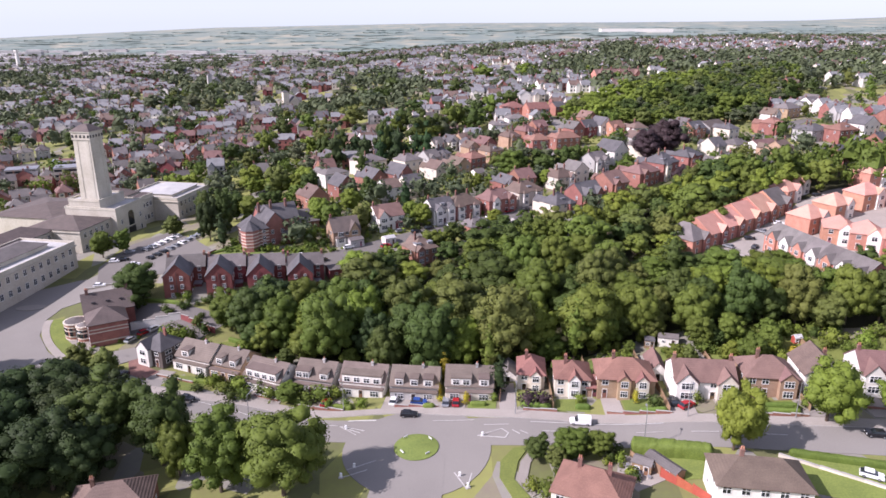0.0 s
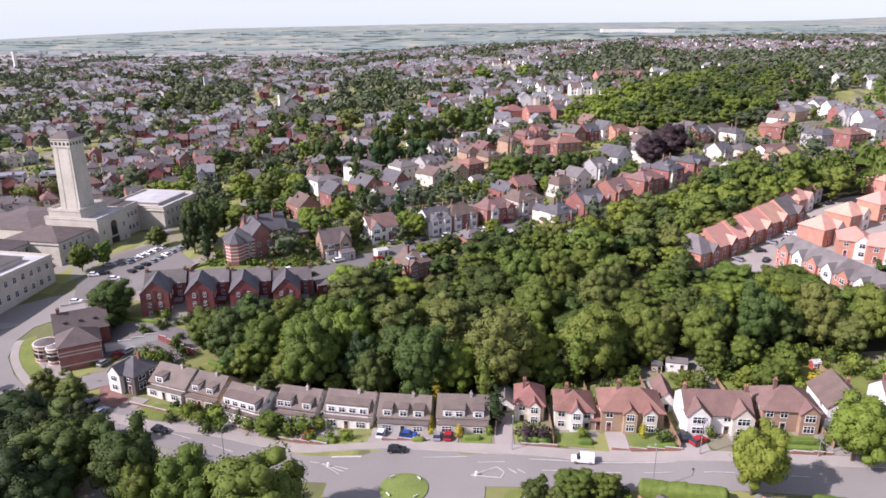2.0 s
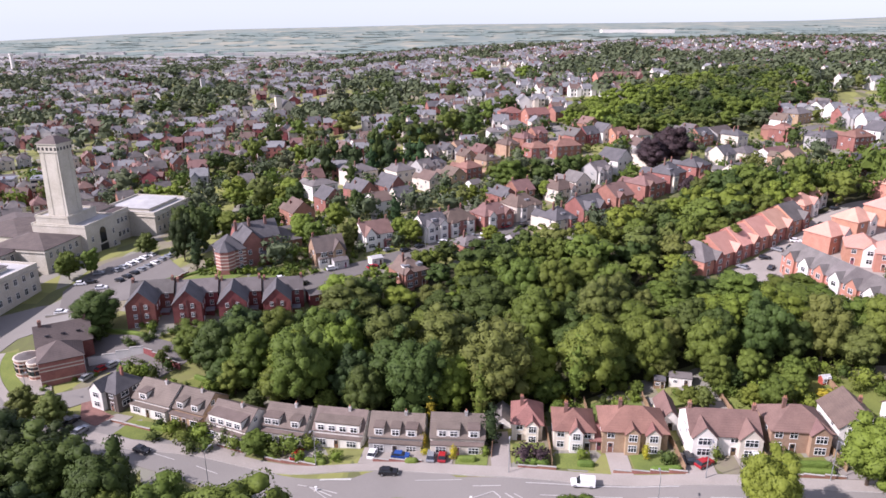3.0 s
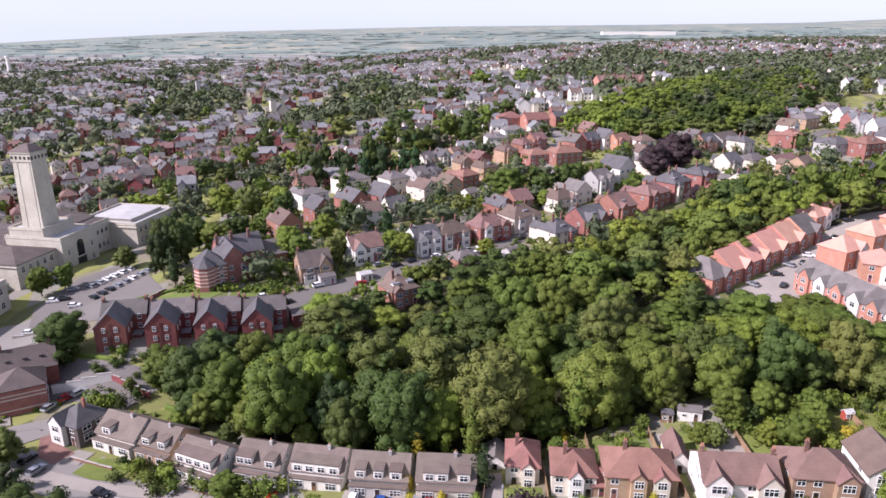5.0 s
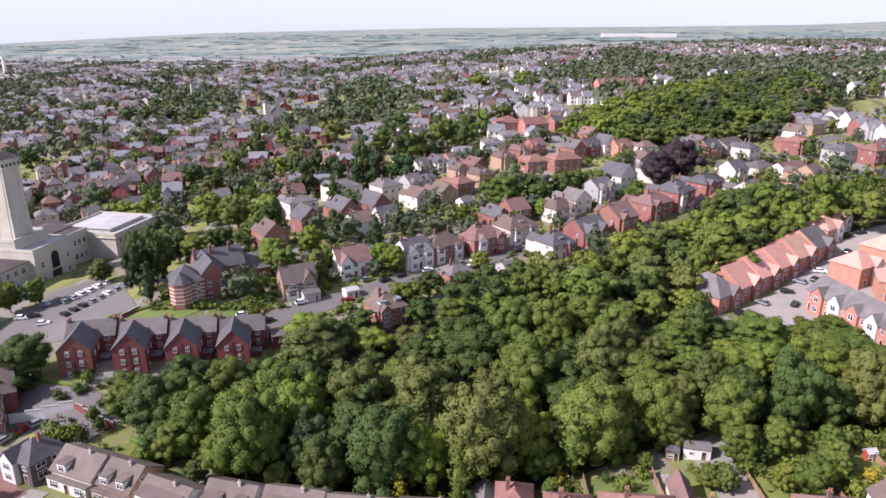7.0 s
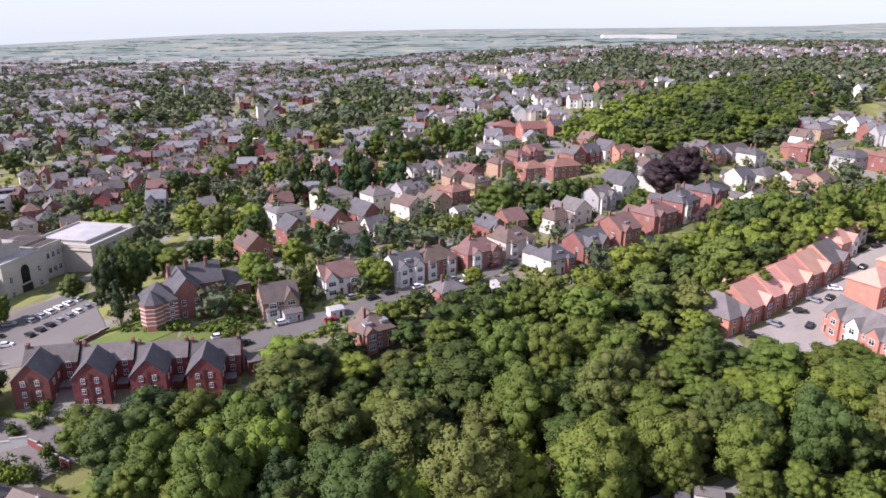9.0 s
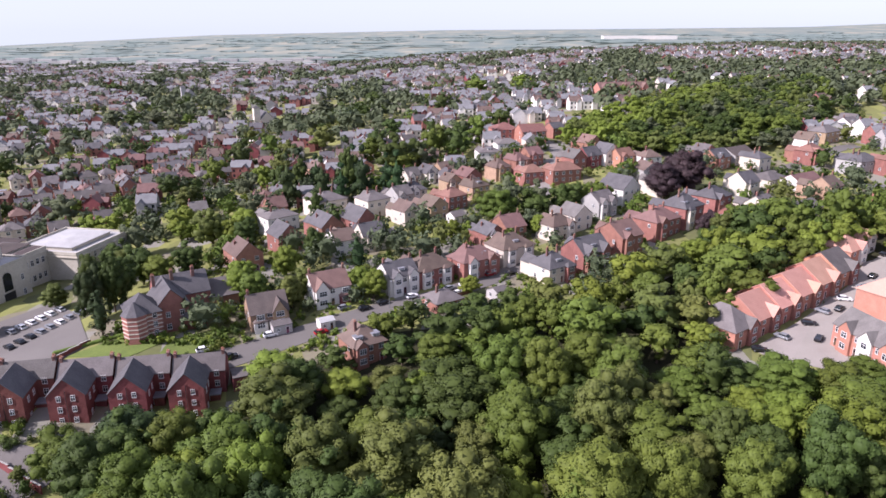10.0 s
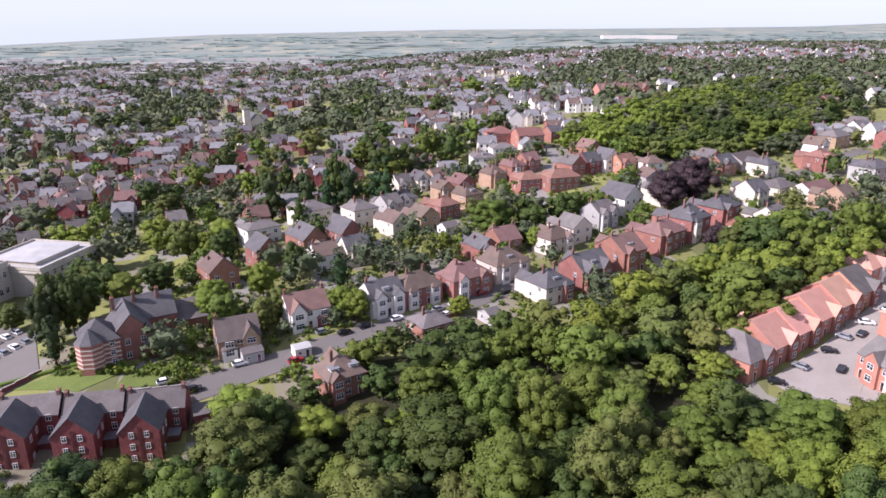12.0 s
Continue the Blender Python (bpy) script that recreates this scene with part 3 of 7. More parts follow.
# ---- trees ----
def crown_mesh(name, mat, lobes, leaves, size, seed, sub, fine):
    """A crown: an uneven core round its lobes (centre, radii), and on it many rounded clumps of leaf with sprays on them; fine: how round a clump is, 0 for sprays alone."""
    rng = np.random.default_rng(seed)
    cen, rad = np.array([c for c, _ in lobes]), np.array([r for _, r in lobes])
    low, top = (cen - rad).min(0), (cen + rad).max(0)
    mid, half = (low + top) / 2, (top - low) / 2
    bm = bmesh.new()
    bmesh.ops.create_icosphere(bm, subdivisions=sub, radius=1.0)
    bm.verts.ensure_lookup_table()
    rays = np.array([tuple(v.co) for v in bm.verts]) * half
    faces = [[v.index for v in f.verts] for f in bm.faces]
    bm.free()
    reach = np.full(len(rays), 0.3)
    for c, r in zip(cen, rad):
        o, d = (mid - c) / r, rays / r
        qa, qb, qc = (d * d).sum(1), (d * o).sum(1), (o * o).sum() - 1
        disc = qb * qb - qa * qc
        reach = np.maximum(reach, np.where(disc > 0, (-qb + np.sqrt(np.maximum(disc, 0))) / qa, 0))
    skin = mid + rays * reach[:, None]
    wave = 1.0 if half[0] > 2 else 2.4
    for k, p in enumerate(skin):
        q = Vector(p) * wave + Vector((seed * 3.1, 0, 0))
        reach[k] *= 1 + 0.2 * noise.noise(q * 0.6) - 0.6 * max(0.0, noise.noise(q * 0.55) - 0.25)
    skin = mid + rays * reach[:, None]
    out = rays / half ** 2 * reach[:, None]
    out /= np.linalg.norm(out, axis=1)[:, None]
    # clumps, spread evenly over the skin, few on its underside
    round_r = 0.225 * half[0] + 0.12
    heart, face = [], []
    for _ in range(1400):
        k = rng.integers(len(skin))
        if out[k][2] < -0.35 and rng.random() < 0.75:
            continue
        p = skin[k] + rng.normal(size=3) * round_r * 0.3
        if all(((p - q) ** 2).sum() > (round_r * 1.08) ** 2 for q in heart):
            heart.append(p)
            face.append(out[k])
    heart, face = np.array(heart), np.array(face)
    of = rng.integers(len(heart), size=leaves)
    big = round_r * rng.uniform(0.75, 1.3, len(heart))
    swell = big[of][:, None]
    ball = rng.normal(size=(leaves, 3))
    ball /= np.linalg.norm(ball, axis=1)[:, None]
    ball += face[of] * 0.6
    ball /= np.linalg.norm(ball, axis=1)[:, None]
    pos = heart[of] - face[of] * swell * 0.35 + ball * swell * (rng.uniform(0.84, 1.1, (leaves, 1)) if fine else rng.uniform(0.84, 1.08, (leaves, 1))) * np.array((1.1, 1.1, 0.95))
    normal = ball + rng.normal(size=ball.shape) * 0.27
    normal /= np.linalg.norm(normal, axis=1)[:, None]
    side = np.cross(normal, rng.normal(size=ball.shape))
    side /= np.linalg.norm(side, axis=1)[:, None]
    up = np.cross(normal, side)
    s = size * rng.uniform(0.6, 1.25, (leaves, 1))
    tri = np.stack([pos - side * s * 0.6 - up * s * 0.35, pos + side * s * 0.6 - up * s * 0.35, pos + up * s * 0.7], 1)
    core = mid + (skin - mid) * 0.8 - out * round_r * 0.25
    puffs = np.zeros((0, 3))
    puff_soft = np.zeros((0, 3))
    if fine:
        bm = bmesh.new()
        bmesh.ops.create_icosphere(bm, subdivisions=fine, radius=1.0)
        bm.verts.ensure_lookup_table()
        unit = np.array([tuple(v.co) for v in bm.verts])
        around = np.array([[v.index for v in f.verts] for f in bm.faces])
        bm.free()
        rough = rng.normal(1.0, 0.08, (len(heart), len(unit), 1))
        puffs = ((heart - face * big[:, None] * 0.35)[:, None] + unit * rough * big[:, None, None] * 0.87).reshape(-1, 3)
        puff_soft = (unit[None] * 0.8 + face[:, None] * 0.25 + np.array((0, 0, 0.15))).reshape(-1, 3) + rng.normal(size=puffs.shape) * 0.22
        faces = faces + (np.arange(len(heart))[:, None, None] * len(unit) + around[None] + len(core)).reshape(-1, 3).tolist()
    own_n = len(core)
    core = np.concatenate([core, puffs])
    base = len(core)
    me = bpy.data.meshes.new(name)
    me.from_pydata(core.tolist() + tri.reshape(-1, 3).tolist(), [], faces + (np.arange(leaves * 3).reshape(-1, 3) + base).tolist())
    me.polygons.foreach_set("use_smooth", np.ones(len(me.polygons), bool))
    own = np.array([tuple(v.normal) for v in me.vertices[:own_n]])
    soft = np.concatenate([own, puff_soft, np.repeat(ball * 0.8 + face[of] * 0.25 + normal * 0.25 + np.array((0, 0, 0.2)), 3, axis=0)])
    me.normals_split_custom_set_from_vertices((soft / np.linalg.norm(soft, axis=1)[:, None]).tolist())
    me.materials.append(M[mat])
    return me


def broad_lobes(rng, r, h, n):
    """Lobes of a round crown of radius r and height h, with its foot at 0."""
    lean = rng.uniform(0, 6.28)
    out = [((0, 0, h * 0.46), (r * 0.64, r * 0.64, h * 0.42))]
    for k in range(n):
        a, u = 2.399 * k + rng.uniform(-0.6, 0.6), (k + 0.5) / n
        zz = h * (0.14 + 0.74 * u + rng.uniform(-0.04, 0.05))
        wide = r * math.sqrt(max(0.06, 1 - ((u - 0.36) / 0.74) ** 2)) * (0.7 + 0.12 * math.cos(a - lean)) * rng.uniform(0.65, 1.15)
        lr = r * rng.uniform(0.19, 0.38)
        out.append(((wide * math.cos(a), wide * math.sin(a), zz), (lr * rng.uniform(0.9, 1.25), lr, lr * rng.uniform(0.8, 1.2))))
    return out


def trunk_mesh(name, h, r, spread):
    bm = bmesh.new()
    tube(bm, (0, 0, -0.6), (0, 0, h), r, r * 0.55, 8)
    for k in range(5):
        a = 1.3 * k + 0.4
        tube(bm, (0, 0, h * (0.7 + 0.06 * k)), (spread * math.cos(a), spread * math.sin(a), h * 1.15 + spread * 0.7), r * 0.45, r * 0.12, 6)
    return mesh_of(name, bm, ["bark"])


TREES = {}


def tree_kind(kind, variant):
    key = (kind, variant)
    if key in TREES:
        return TREES[key]
    rng = random.Random(sum(map(ord, kind)) * 31 + variant)
    mat = KINDS[kind][0]
    shape, leaves, size = KINDS[kind][1:]
    if shape == "round":
        lobes = [((x, y, z + 2.0), r) for (x, y, z), r in broad_lobes(rng, 4.6, 10.6, 28 if leaves > 2000 else 20 if leaves > 400 else 12)]
        trunk = trunk_mesh("trunk", 4.0, 0.32, 2.2)
    elif shape == "shrub":
        lobes = [((x, y, z), r) for (x, y, z), r in broad_lobes(rng, 1.5, 2.2, 7)]
        trunk = trunk_mesh("trunk", 0.5, 0.08, 0.5)
    elif shape == "column":
        lobes = [((rng.uniform(-0.25, 0.25), rng.uniform(-0.25, 0.25), 1.2 + k * 1.25), (1.25 * math.sin(math.pi * (0.16 + 0.78 * k / 9)) ** 0.8,) * 2 + (1.3,)) for k in range(10)]
        trunk = trunk_mesh("trunk", 2.0, 0.2, 0.4)
    else:
        lobes = []
        for k in range(9):
            wide = 3.1 * (1 - k / 9.6)
            for j in range(max(1, 5 - k // 2)):
                a = 2.4 * (j + k)
                lobes.append(((wide * 0.5 * math.cos(a), wide * 0.5 * math.sin(a), 1.6 + k * 1.45), (wide * 0.78, wide * 0.78, 1.25)))
        trunk = trunk_mesh("trunk", 3.0, 0.25, 0.6)
    TREES[key] = (crown_mesh("crown", mat, lobes, leaves, size, variant * 7 + len(kind), *KIND_SUB[size]), trunk)
    return TREES[key]


KIND_SUB = {0.3: (2, 1), 0.6: (1, 1), 0.34: (2, 0), 0.32: (2, 0), 1.1: (1, 0), 3.0: (1, 0)}
KINDS = {
    "oak": ("leaf", "round", 5000, 0.3), "dark": ("leaf_dark", "round", 5000, 0.3), "lime": ("leaf_lime", "round", 5000, 0.3),
    "olive": ("leaf_olive", "round", 5000, 0.3), "beech": ("leaf_purple", "round", 5000, 0.3),
    "far_oak": ("leaf", "round", 200, 1.1), "far_dark": ("leaf_dark", "round", 200, 1.1), "far_lime": ("leaf_lime", "round", 200, 1.1),
    "far_olive": ("leaf_olive", "round", 200, 1.1),
    "mid_oak": ("leaf", "round", 700, 0.6), "mid_dark": ("leaf_dark", "round", 700, 0.6), "mid_lime": ("leaf_lime", "round", 700, 0.6), "mid_olive": ("leaf_olive", "round", 700, 0.6),
    "fir": ("conifer", "cone", 900, 0.6), "slim": ("leaf_dark", "column", 700, 0.34), "poplar": ("leaf", "column", 700, 0.34), "cypress": ("conifer", "column", 700, 0.34),
    "far_muted": ("leaf_muted", "round", 200, 1.1), "mid_muted": ("leaf_muted", "round", 700, 0.6), "deep": ("leaf_deep", "round", 5000, 0.3),
    "shrub": ("leaf", "shrub", 200, 0.32), "lime_shrub": ("leaf_lime", "shrub", 200, 0.32), "gold_shrub": ("gold", "shrub", 200, 0.32),
    "dark_shrub": ("leaf_dark", "shrub", 200, 0.32), "purple_shrub": ("leaf_purple", "shrub", 200, 0.32), "gold_column": ("gold", "column", 700, 0.34),
    "far_bush": ("leaf", "round", 20, 3.0), "far_lime_bush": ("leaf_lime", "round", 20, 3.0),
}
TREE_WORDS = {"muted": "haze-dulled green broadleaved", "oak": "mid-green broadleaved", "dark": "dark green broadleaved", "lime": "bright green broadleaved", "olive": "olive green broadleaved",
              "beech": "dark purple copper beech", "deep": "very dark green broadleaved", "fir": "dark green conifer", "poplar": "slender green poplar", "slim": "slender dark green poplar", "cypress": "narrow dark green cypress",
              "shrub": "mid-green garden", "lime_shrub": "bright green garden", "gold_shrub": "golden yellow garden", "dark_shrub": "dark green garden",
              "purple_shrub": "dark purple garden", "gold_column": "narrow golden green conifer"}
TREE_RNG = random.Random(5)
TREE_SPOTS = []


def tree(kind, x, y, high, wide=None, group="", where="among the gardens", z=None):
    """A tree or shrub of that height and crown width, in metres."""
    base = kind.replace("far_", "").replace("mid_", "")
    crown, trunk = tree_kind(kind, TREE_RNG.randrange(5 if KINDS[kind][1] == "round" else 2))
    full = {"round": (13.3, 10.6), "shrub": (2.9, 3.6), "column": (14.0, 2.7), "cone": (14.6, 6.4)}[KINDS[kind][1]]
    sz = high / full[0]
    sx = (wide / full[1]) if wide else sz * TREE_RNG.uniform(0.9, 1.15)
    shrub = KINDS[kind][1] == "shrub"
    o = thing("shrub" if shrub else "tree", x, y, ground_z(x, y) if z is None else z, 0, f"{TREE_WORDS[base]} {'shrub' if shrub else 'tree'} {where}", "shrub" if shrub else "tree", group)
    o.matrix_basis = o.matrix_basis @ pose(0, 0, 0, 0, 0, TREE_RNG.uniform(0, 360)) @ Matrix.Diagonal((sx, sx, sz, 1))
    part("trunk", trunk, None, o)
    part("crown", crown, None, o)
    TREE_SPOTS.append((x, y, (wide or sx * full[1]) / 2))
    return o


def grove(name, spots, mat, label):
    """Many small trees, (kind, x, y, height, width), joined into one mesh."""
    rng = random.Random(len(spots))
    V, F, base = [], [], 0
    for kind, x, y, hh, ww in spots:
        crown, _ = tree_kind(kind, rng.randrange(5))
        if crown not in RAW:
            co = np.zeros(len(crown.vertices) * 3)
            crown.vertices.foreach_get("co", co)
            RAW[crown] = (co.reshape(-1, 3), np.array([list(p.vertices) for p in crown.polygons]))
        co, fa = RAW[crown]
        a = rng.uniform(0, 6.28)
        c, s = math.cos(a), math.sin(a)
        sx, sz = ww / 10.6, hh / 13.3
        V.append(np.stack([x + sx * (co[:, 0] * c - co[:, 1] * s), y + sx * (co[:, 0] * s + co[:, 1] * c), ground_z(x, y) - 0.8 + sz * co[:, 2]], 1))
        F.append(fa + base)
        base += len(co)
    me = bpy.data.meshes.new(name)
    me.from_pydata(np.concatenate(V).tolist(), [], np.concatenate(F).tolist())
    me.materials.append(M[mat])
    return tagged(new(name, me), label, "trees", kind="stuff")


RAW = {}
# far country past the town: a backdrop of fields, woods and hills with haze painted in
haze = bpy.data.materials.new("hazy_country")
haze.use_nodes = True
hn, hl = haze.node_tree.nodes, haze.node_tree.links
hgeo = hn.new("ShaderNodeNewGeometry")
hmap = hn.new("ShaderNodeMapping")
hmap.inputs["Scale"].default_value = (0.0056, 0.0024, 0.0)
hl.new(hgeo.outputs["Position"], hmap.inputs["Vector"])
hvor = hn.new("ShaderNodeTexVoronoi")
hvor.inputs["Scale"].default_value = 1.6
hl.new(hmap.outputs[0], hvor.inputs["Vector"])
hnoise = hn.new("ShaderNodeTexNoise")
hnoise.inputs["Scale"].default_value = 2.2
hnoise.inputs["Detail"].default_value = 8
hl.new(hmap.outputs[0], hnoise.inputs["Vector"])
hsep = hn.new("ShaderNodeSeparateColor")
hl.new(hvor.outputs["Color"], hsep.inputs[0])
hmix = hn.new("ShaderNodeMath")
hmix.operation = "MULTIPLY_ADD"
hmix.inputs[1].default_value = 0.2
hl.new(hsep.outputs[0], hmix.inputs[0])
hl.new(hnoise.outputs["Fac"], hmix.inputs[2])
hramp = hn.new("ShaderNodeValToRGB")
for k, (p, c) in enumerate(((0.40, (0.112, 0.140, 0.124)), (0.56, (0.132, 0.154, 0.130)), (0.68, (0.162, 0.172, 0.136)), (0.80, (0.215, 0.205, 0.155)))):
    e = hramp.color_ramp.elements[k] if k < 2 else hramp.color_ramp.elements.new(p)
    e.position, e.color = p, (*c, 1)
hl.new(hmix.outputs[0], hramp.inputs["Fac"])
# haze sits in the ramp colours, and emission makes the land glow
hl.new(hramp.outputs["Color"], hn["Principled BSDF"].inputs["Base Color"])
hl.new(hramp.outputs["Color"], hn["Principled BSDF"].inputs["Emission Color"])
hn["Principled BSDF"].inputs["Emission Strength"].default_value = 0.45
hn["Principled BSDF"].inputs["Roughness"].default_value = 1.0
M["haze"] = haze
sheet("backdrop", steps((-4400, 4400, 110)), steps((1900, 4900, 60)), "haze", "distant fields, woods and hills paled blue-green by painted haze", "distant hills")

# woods take the same painted haze and glow, slightly darker
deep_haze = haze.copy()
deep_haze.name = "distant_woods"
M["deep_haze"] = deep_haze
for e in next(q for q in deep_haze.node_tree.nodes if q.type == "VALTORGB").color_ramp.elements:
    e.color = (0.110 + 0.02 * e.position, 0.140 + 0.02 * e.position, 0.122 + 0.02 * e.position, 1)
brng = random.Random(17)
bm = bmesh.new()
for k in range(330):
    y = brng.uniform(1910, 3700)
    x = y * brng.uniform(-0.72, 0.78)
    w, h = brng.uniform(20, 130), brng.uniform(1.6, 4.2) * (1 + y / 9000)
    for j in range(3):
        bmesh.ops.create_icosphere(bm, subdivisions=1, radius=1.0, matrix=Matrix.Translation((x + brng.uniform(-w, w), y + brng.uniform(-30, 30), ground_z(x, y) + 1)) @ Matrix.Diagonal((w * brng.uniform(0.4, 1.0), brng.uniform(8, 30), h * brng.uniform(0.7, 1.2), 1)))
tagged(new("backdrop_woods", mesh_of("backdrop_woods", bm, ["deep_haze"])), "distant hedgerows and woods paled blue-green by painted haze", "distant woods", kind="stuff")

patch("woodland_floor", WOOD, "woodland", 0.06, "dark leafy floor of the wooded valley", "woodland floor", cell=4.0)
MAIN_ROAD = [(-140, 168), (-112, 158), (-88, 150), (-66, 141.5), (-45, 133.5), (-24, 123), (-5, 121), (14, 118.6), (36, 115.8), (58, 112), (84, 107), (115, 100), (170, 88)]
ribbon("pavement", [(-72, 143.2), (-60, 140.0), (-46, 138.2), (-26, 131.5), (-8, 129.5), (14, 125), (36, 120.6), (58, 117.2), (84, 112.5), (115, 106)], 3.0, "paving", 0.24, "grey paved footway along the house fronts", "pavement", "kerb")
ribbon("road", MAIN_ROAD, 9.5, "asphalt", 0.10, "light grey asphalt road past the houses")
disc("roundabout_road", -5, 114.5, 14.5, "asphalt", 0.125, "light grey asphalt round the small roundabout", "road")
ribbon("side_road", [(-6, 112), (-7, 98), (-12, 80), (-22, 50), (-30, 10)], 13, "asphalt", 0.15, "grey asphalt side road running off the roundabout")
patch("junction_road", [(-106, 140), (-103, 151), (-96.5, 154.5), (-104, 162), (-111, 171), (-115, 181), (-115, 190), (-104, 199), (-98, 206), (-112, 214), (-121, 212), (-134, 203), (-165, 196), (-175, 150)], "asphalt", 0.135, "wide grey road junction by the civic buildings", "road")
disc("traffic_island", -125.5, 192, 4.6, "paving", 0.3, "long paved traffic island in the junction", "traffic island", squash=0.45)
ribbon("upper_road", [(-60, 205), (-44, 212), (-24, 226), (-9.5, 236), (11.6, 249.3), (34.6, 268), (53, 280), (78, 300), (102, 322), (130, 342), (165, 372), (215, 400)], 8, "dark_asphalt", 0.12, "grey residential road above the wooded valley")
ribbon("crest_road", [(52, 345), (60, 375), (71, 408), (68, 440), (60, 500)], 9, "asphalt", 0.12, "pale grey road climbing between villas")
patch("estate_court", [(87, 214), (90, 207), (104, 200), (126, 196), (146, 200), (166, 236), (178, 262), (150, 272), (128, 246), (106, 228)], "paving", 0.05, "pale paved courts and drives of the new estate", "paving")
ribbon("estate_road", [(96, 204), (110, 222), (124, 235), (146, 258), (160, 265), (176, 262), (186, 250)], 8, "paving", 0.12, "pale block-paved road of the new estate")
patch("car_park", [(-112, 206), (-84, 203), (-77, 219), (-94, 246), (-108, 258), (-117, 245), (-119, 222)], "dark_asphalt", 0.17, "dark grey asphalt car park by the civic building", "car park")
patch("yard", [(-92, 172), (-66, 166), (-58, 178), (-88, 184)], "dark_asphalt", 0.14, "grey parking yard behind the brick block", "car park")
disc("roundabout_island", -5.1, 114.8, 4.4, "lawn", 0.30, "round grassed island of the roundabout", "roundabout", dome=0.5)


def bow(p0, p1, p2, n=10):
    """Points along a smooth bend from p0 past p1 to p2."""
    return [tuple((1 - u) ** 2 * a + 2 * u * (1 - u) * b + u * u * c for a, b, c in zip(p0, p1, p2)) for u in (k / n for k in range(n + 1))]


patch("footpath", bow((-114.8, 181), (-111.5, 168.0), (-95.4, 154.4)) + bow((-94.2, 156.2), (-109.6, 168.8), (-112.6, 181)), "paving", 0.21, "curved paved footpath beside the road", "path")
patch("verge_lawn", bow((-112.5, 181), (-109.5, 168.8), (-94.1, 156.3)) + bow((-90.5, 158), (-99.5, 168), (-106, 181)), "lawn", 0.24, "curved mown grass verge beside the road", "lawn")
patch("forecourt", [(-94.0, 158.9), (-89, 160.5), (-92.5, 166), (-99, 174.5), (-103.8, 174.0), (-103.0, 169.2), (-98.0, 164.4)], "paving", 0.29, "paved forecourt round the corner block", "paving")
patch("side_lane", [(-90.0, 157.2), (-88.6, 160.2), (-83.5, 162.4), (-77.5, 165.0), (-75.0, 162.4), (-78.0, 157.5), (-84, 152.5)], "asphalt", 0.17, "worn asphalt lane beside the corner block", "lane")
patch("brick_drive", [(-80.0, 156.0), (-76.6, 158.2), (-73.4, 152.8), (-70.0, 150.8), (-72.5, 147.0), (-77.0, 149.5)], "chimney_brick", 0.19, "pinkish brick-paved drive before the corner house", "driveway")
patch("corner_lawn", [(10.4, 104.7), (10.9, 109), (13.6, 112.8), (16.9, 113.3), (14.2, 108.7), (13.0, 103.8), (15.4, 99.0), (12.4, 99.0)], "lawn", 0.2, "mown corner lawn by the roundabout", "lawn")
patch("garden_path", [(14.6, 108.5), (17.6, 113.0), (19.2, 113.2), (16.4, 108.0), (15.4, 104), (17.0, 100), (15.8, 99.2), (13.5, 103.8)], "paving", 0.21, "curved paved footpath by the corner lawn", "path")
patch("back_yard", [(33.2, 109.6), (38.0, 106.2), (39.0, 100.4), (33.6, 98.2), (31.3, 103.5)], "paving", 0.12, "cluttered paved back yard", "yard")
patch("front_garden_lawn", [(-67.2, 144.2), (-66.0, 147.6), (-62.5, 149.2), (-59.0, 148.2), (-56.8, 145.0), (-58.2, 142.0), (-62.4, 142.4)], "lawn", 0.2, "bright mown front garden lawn", "lawn")
patch("garden_lawn", [(40.6, 107.4), (47, 104.7), (46.5, 99.5), (42, 99.8)], "lawn", 0.1, "mown back garden lawn", "lawn")
patch("side_lawn", [(63, 104.5), (61, 95), (72, 91), (78, 99)], "lawn", 0.1, "mown garden lawn beside the road", "lawn")
patch("villa_lawn", [(-80, 213), (-64, 211), (-58, 219), (-68, 224)], "lawn", 0.12, "mown lawn before the brick villa", "lawn")
patch("villa_garden", [(-57, 212), (-44, 217), (-48, 226), (-57, 220)], "lawn", 0.1, "rough garden grass by the villa", "lawn")

# ---- houses along the front road ----
FRONT = "houses along the front road"


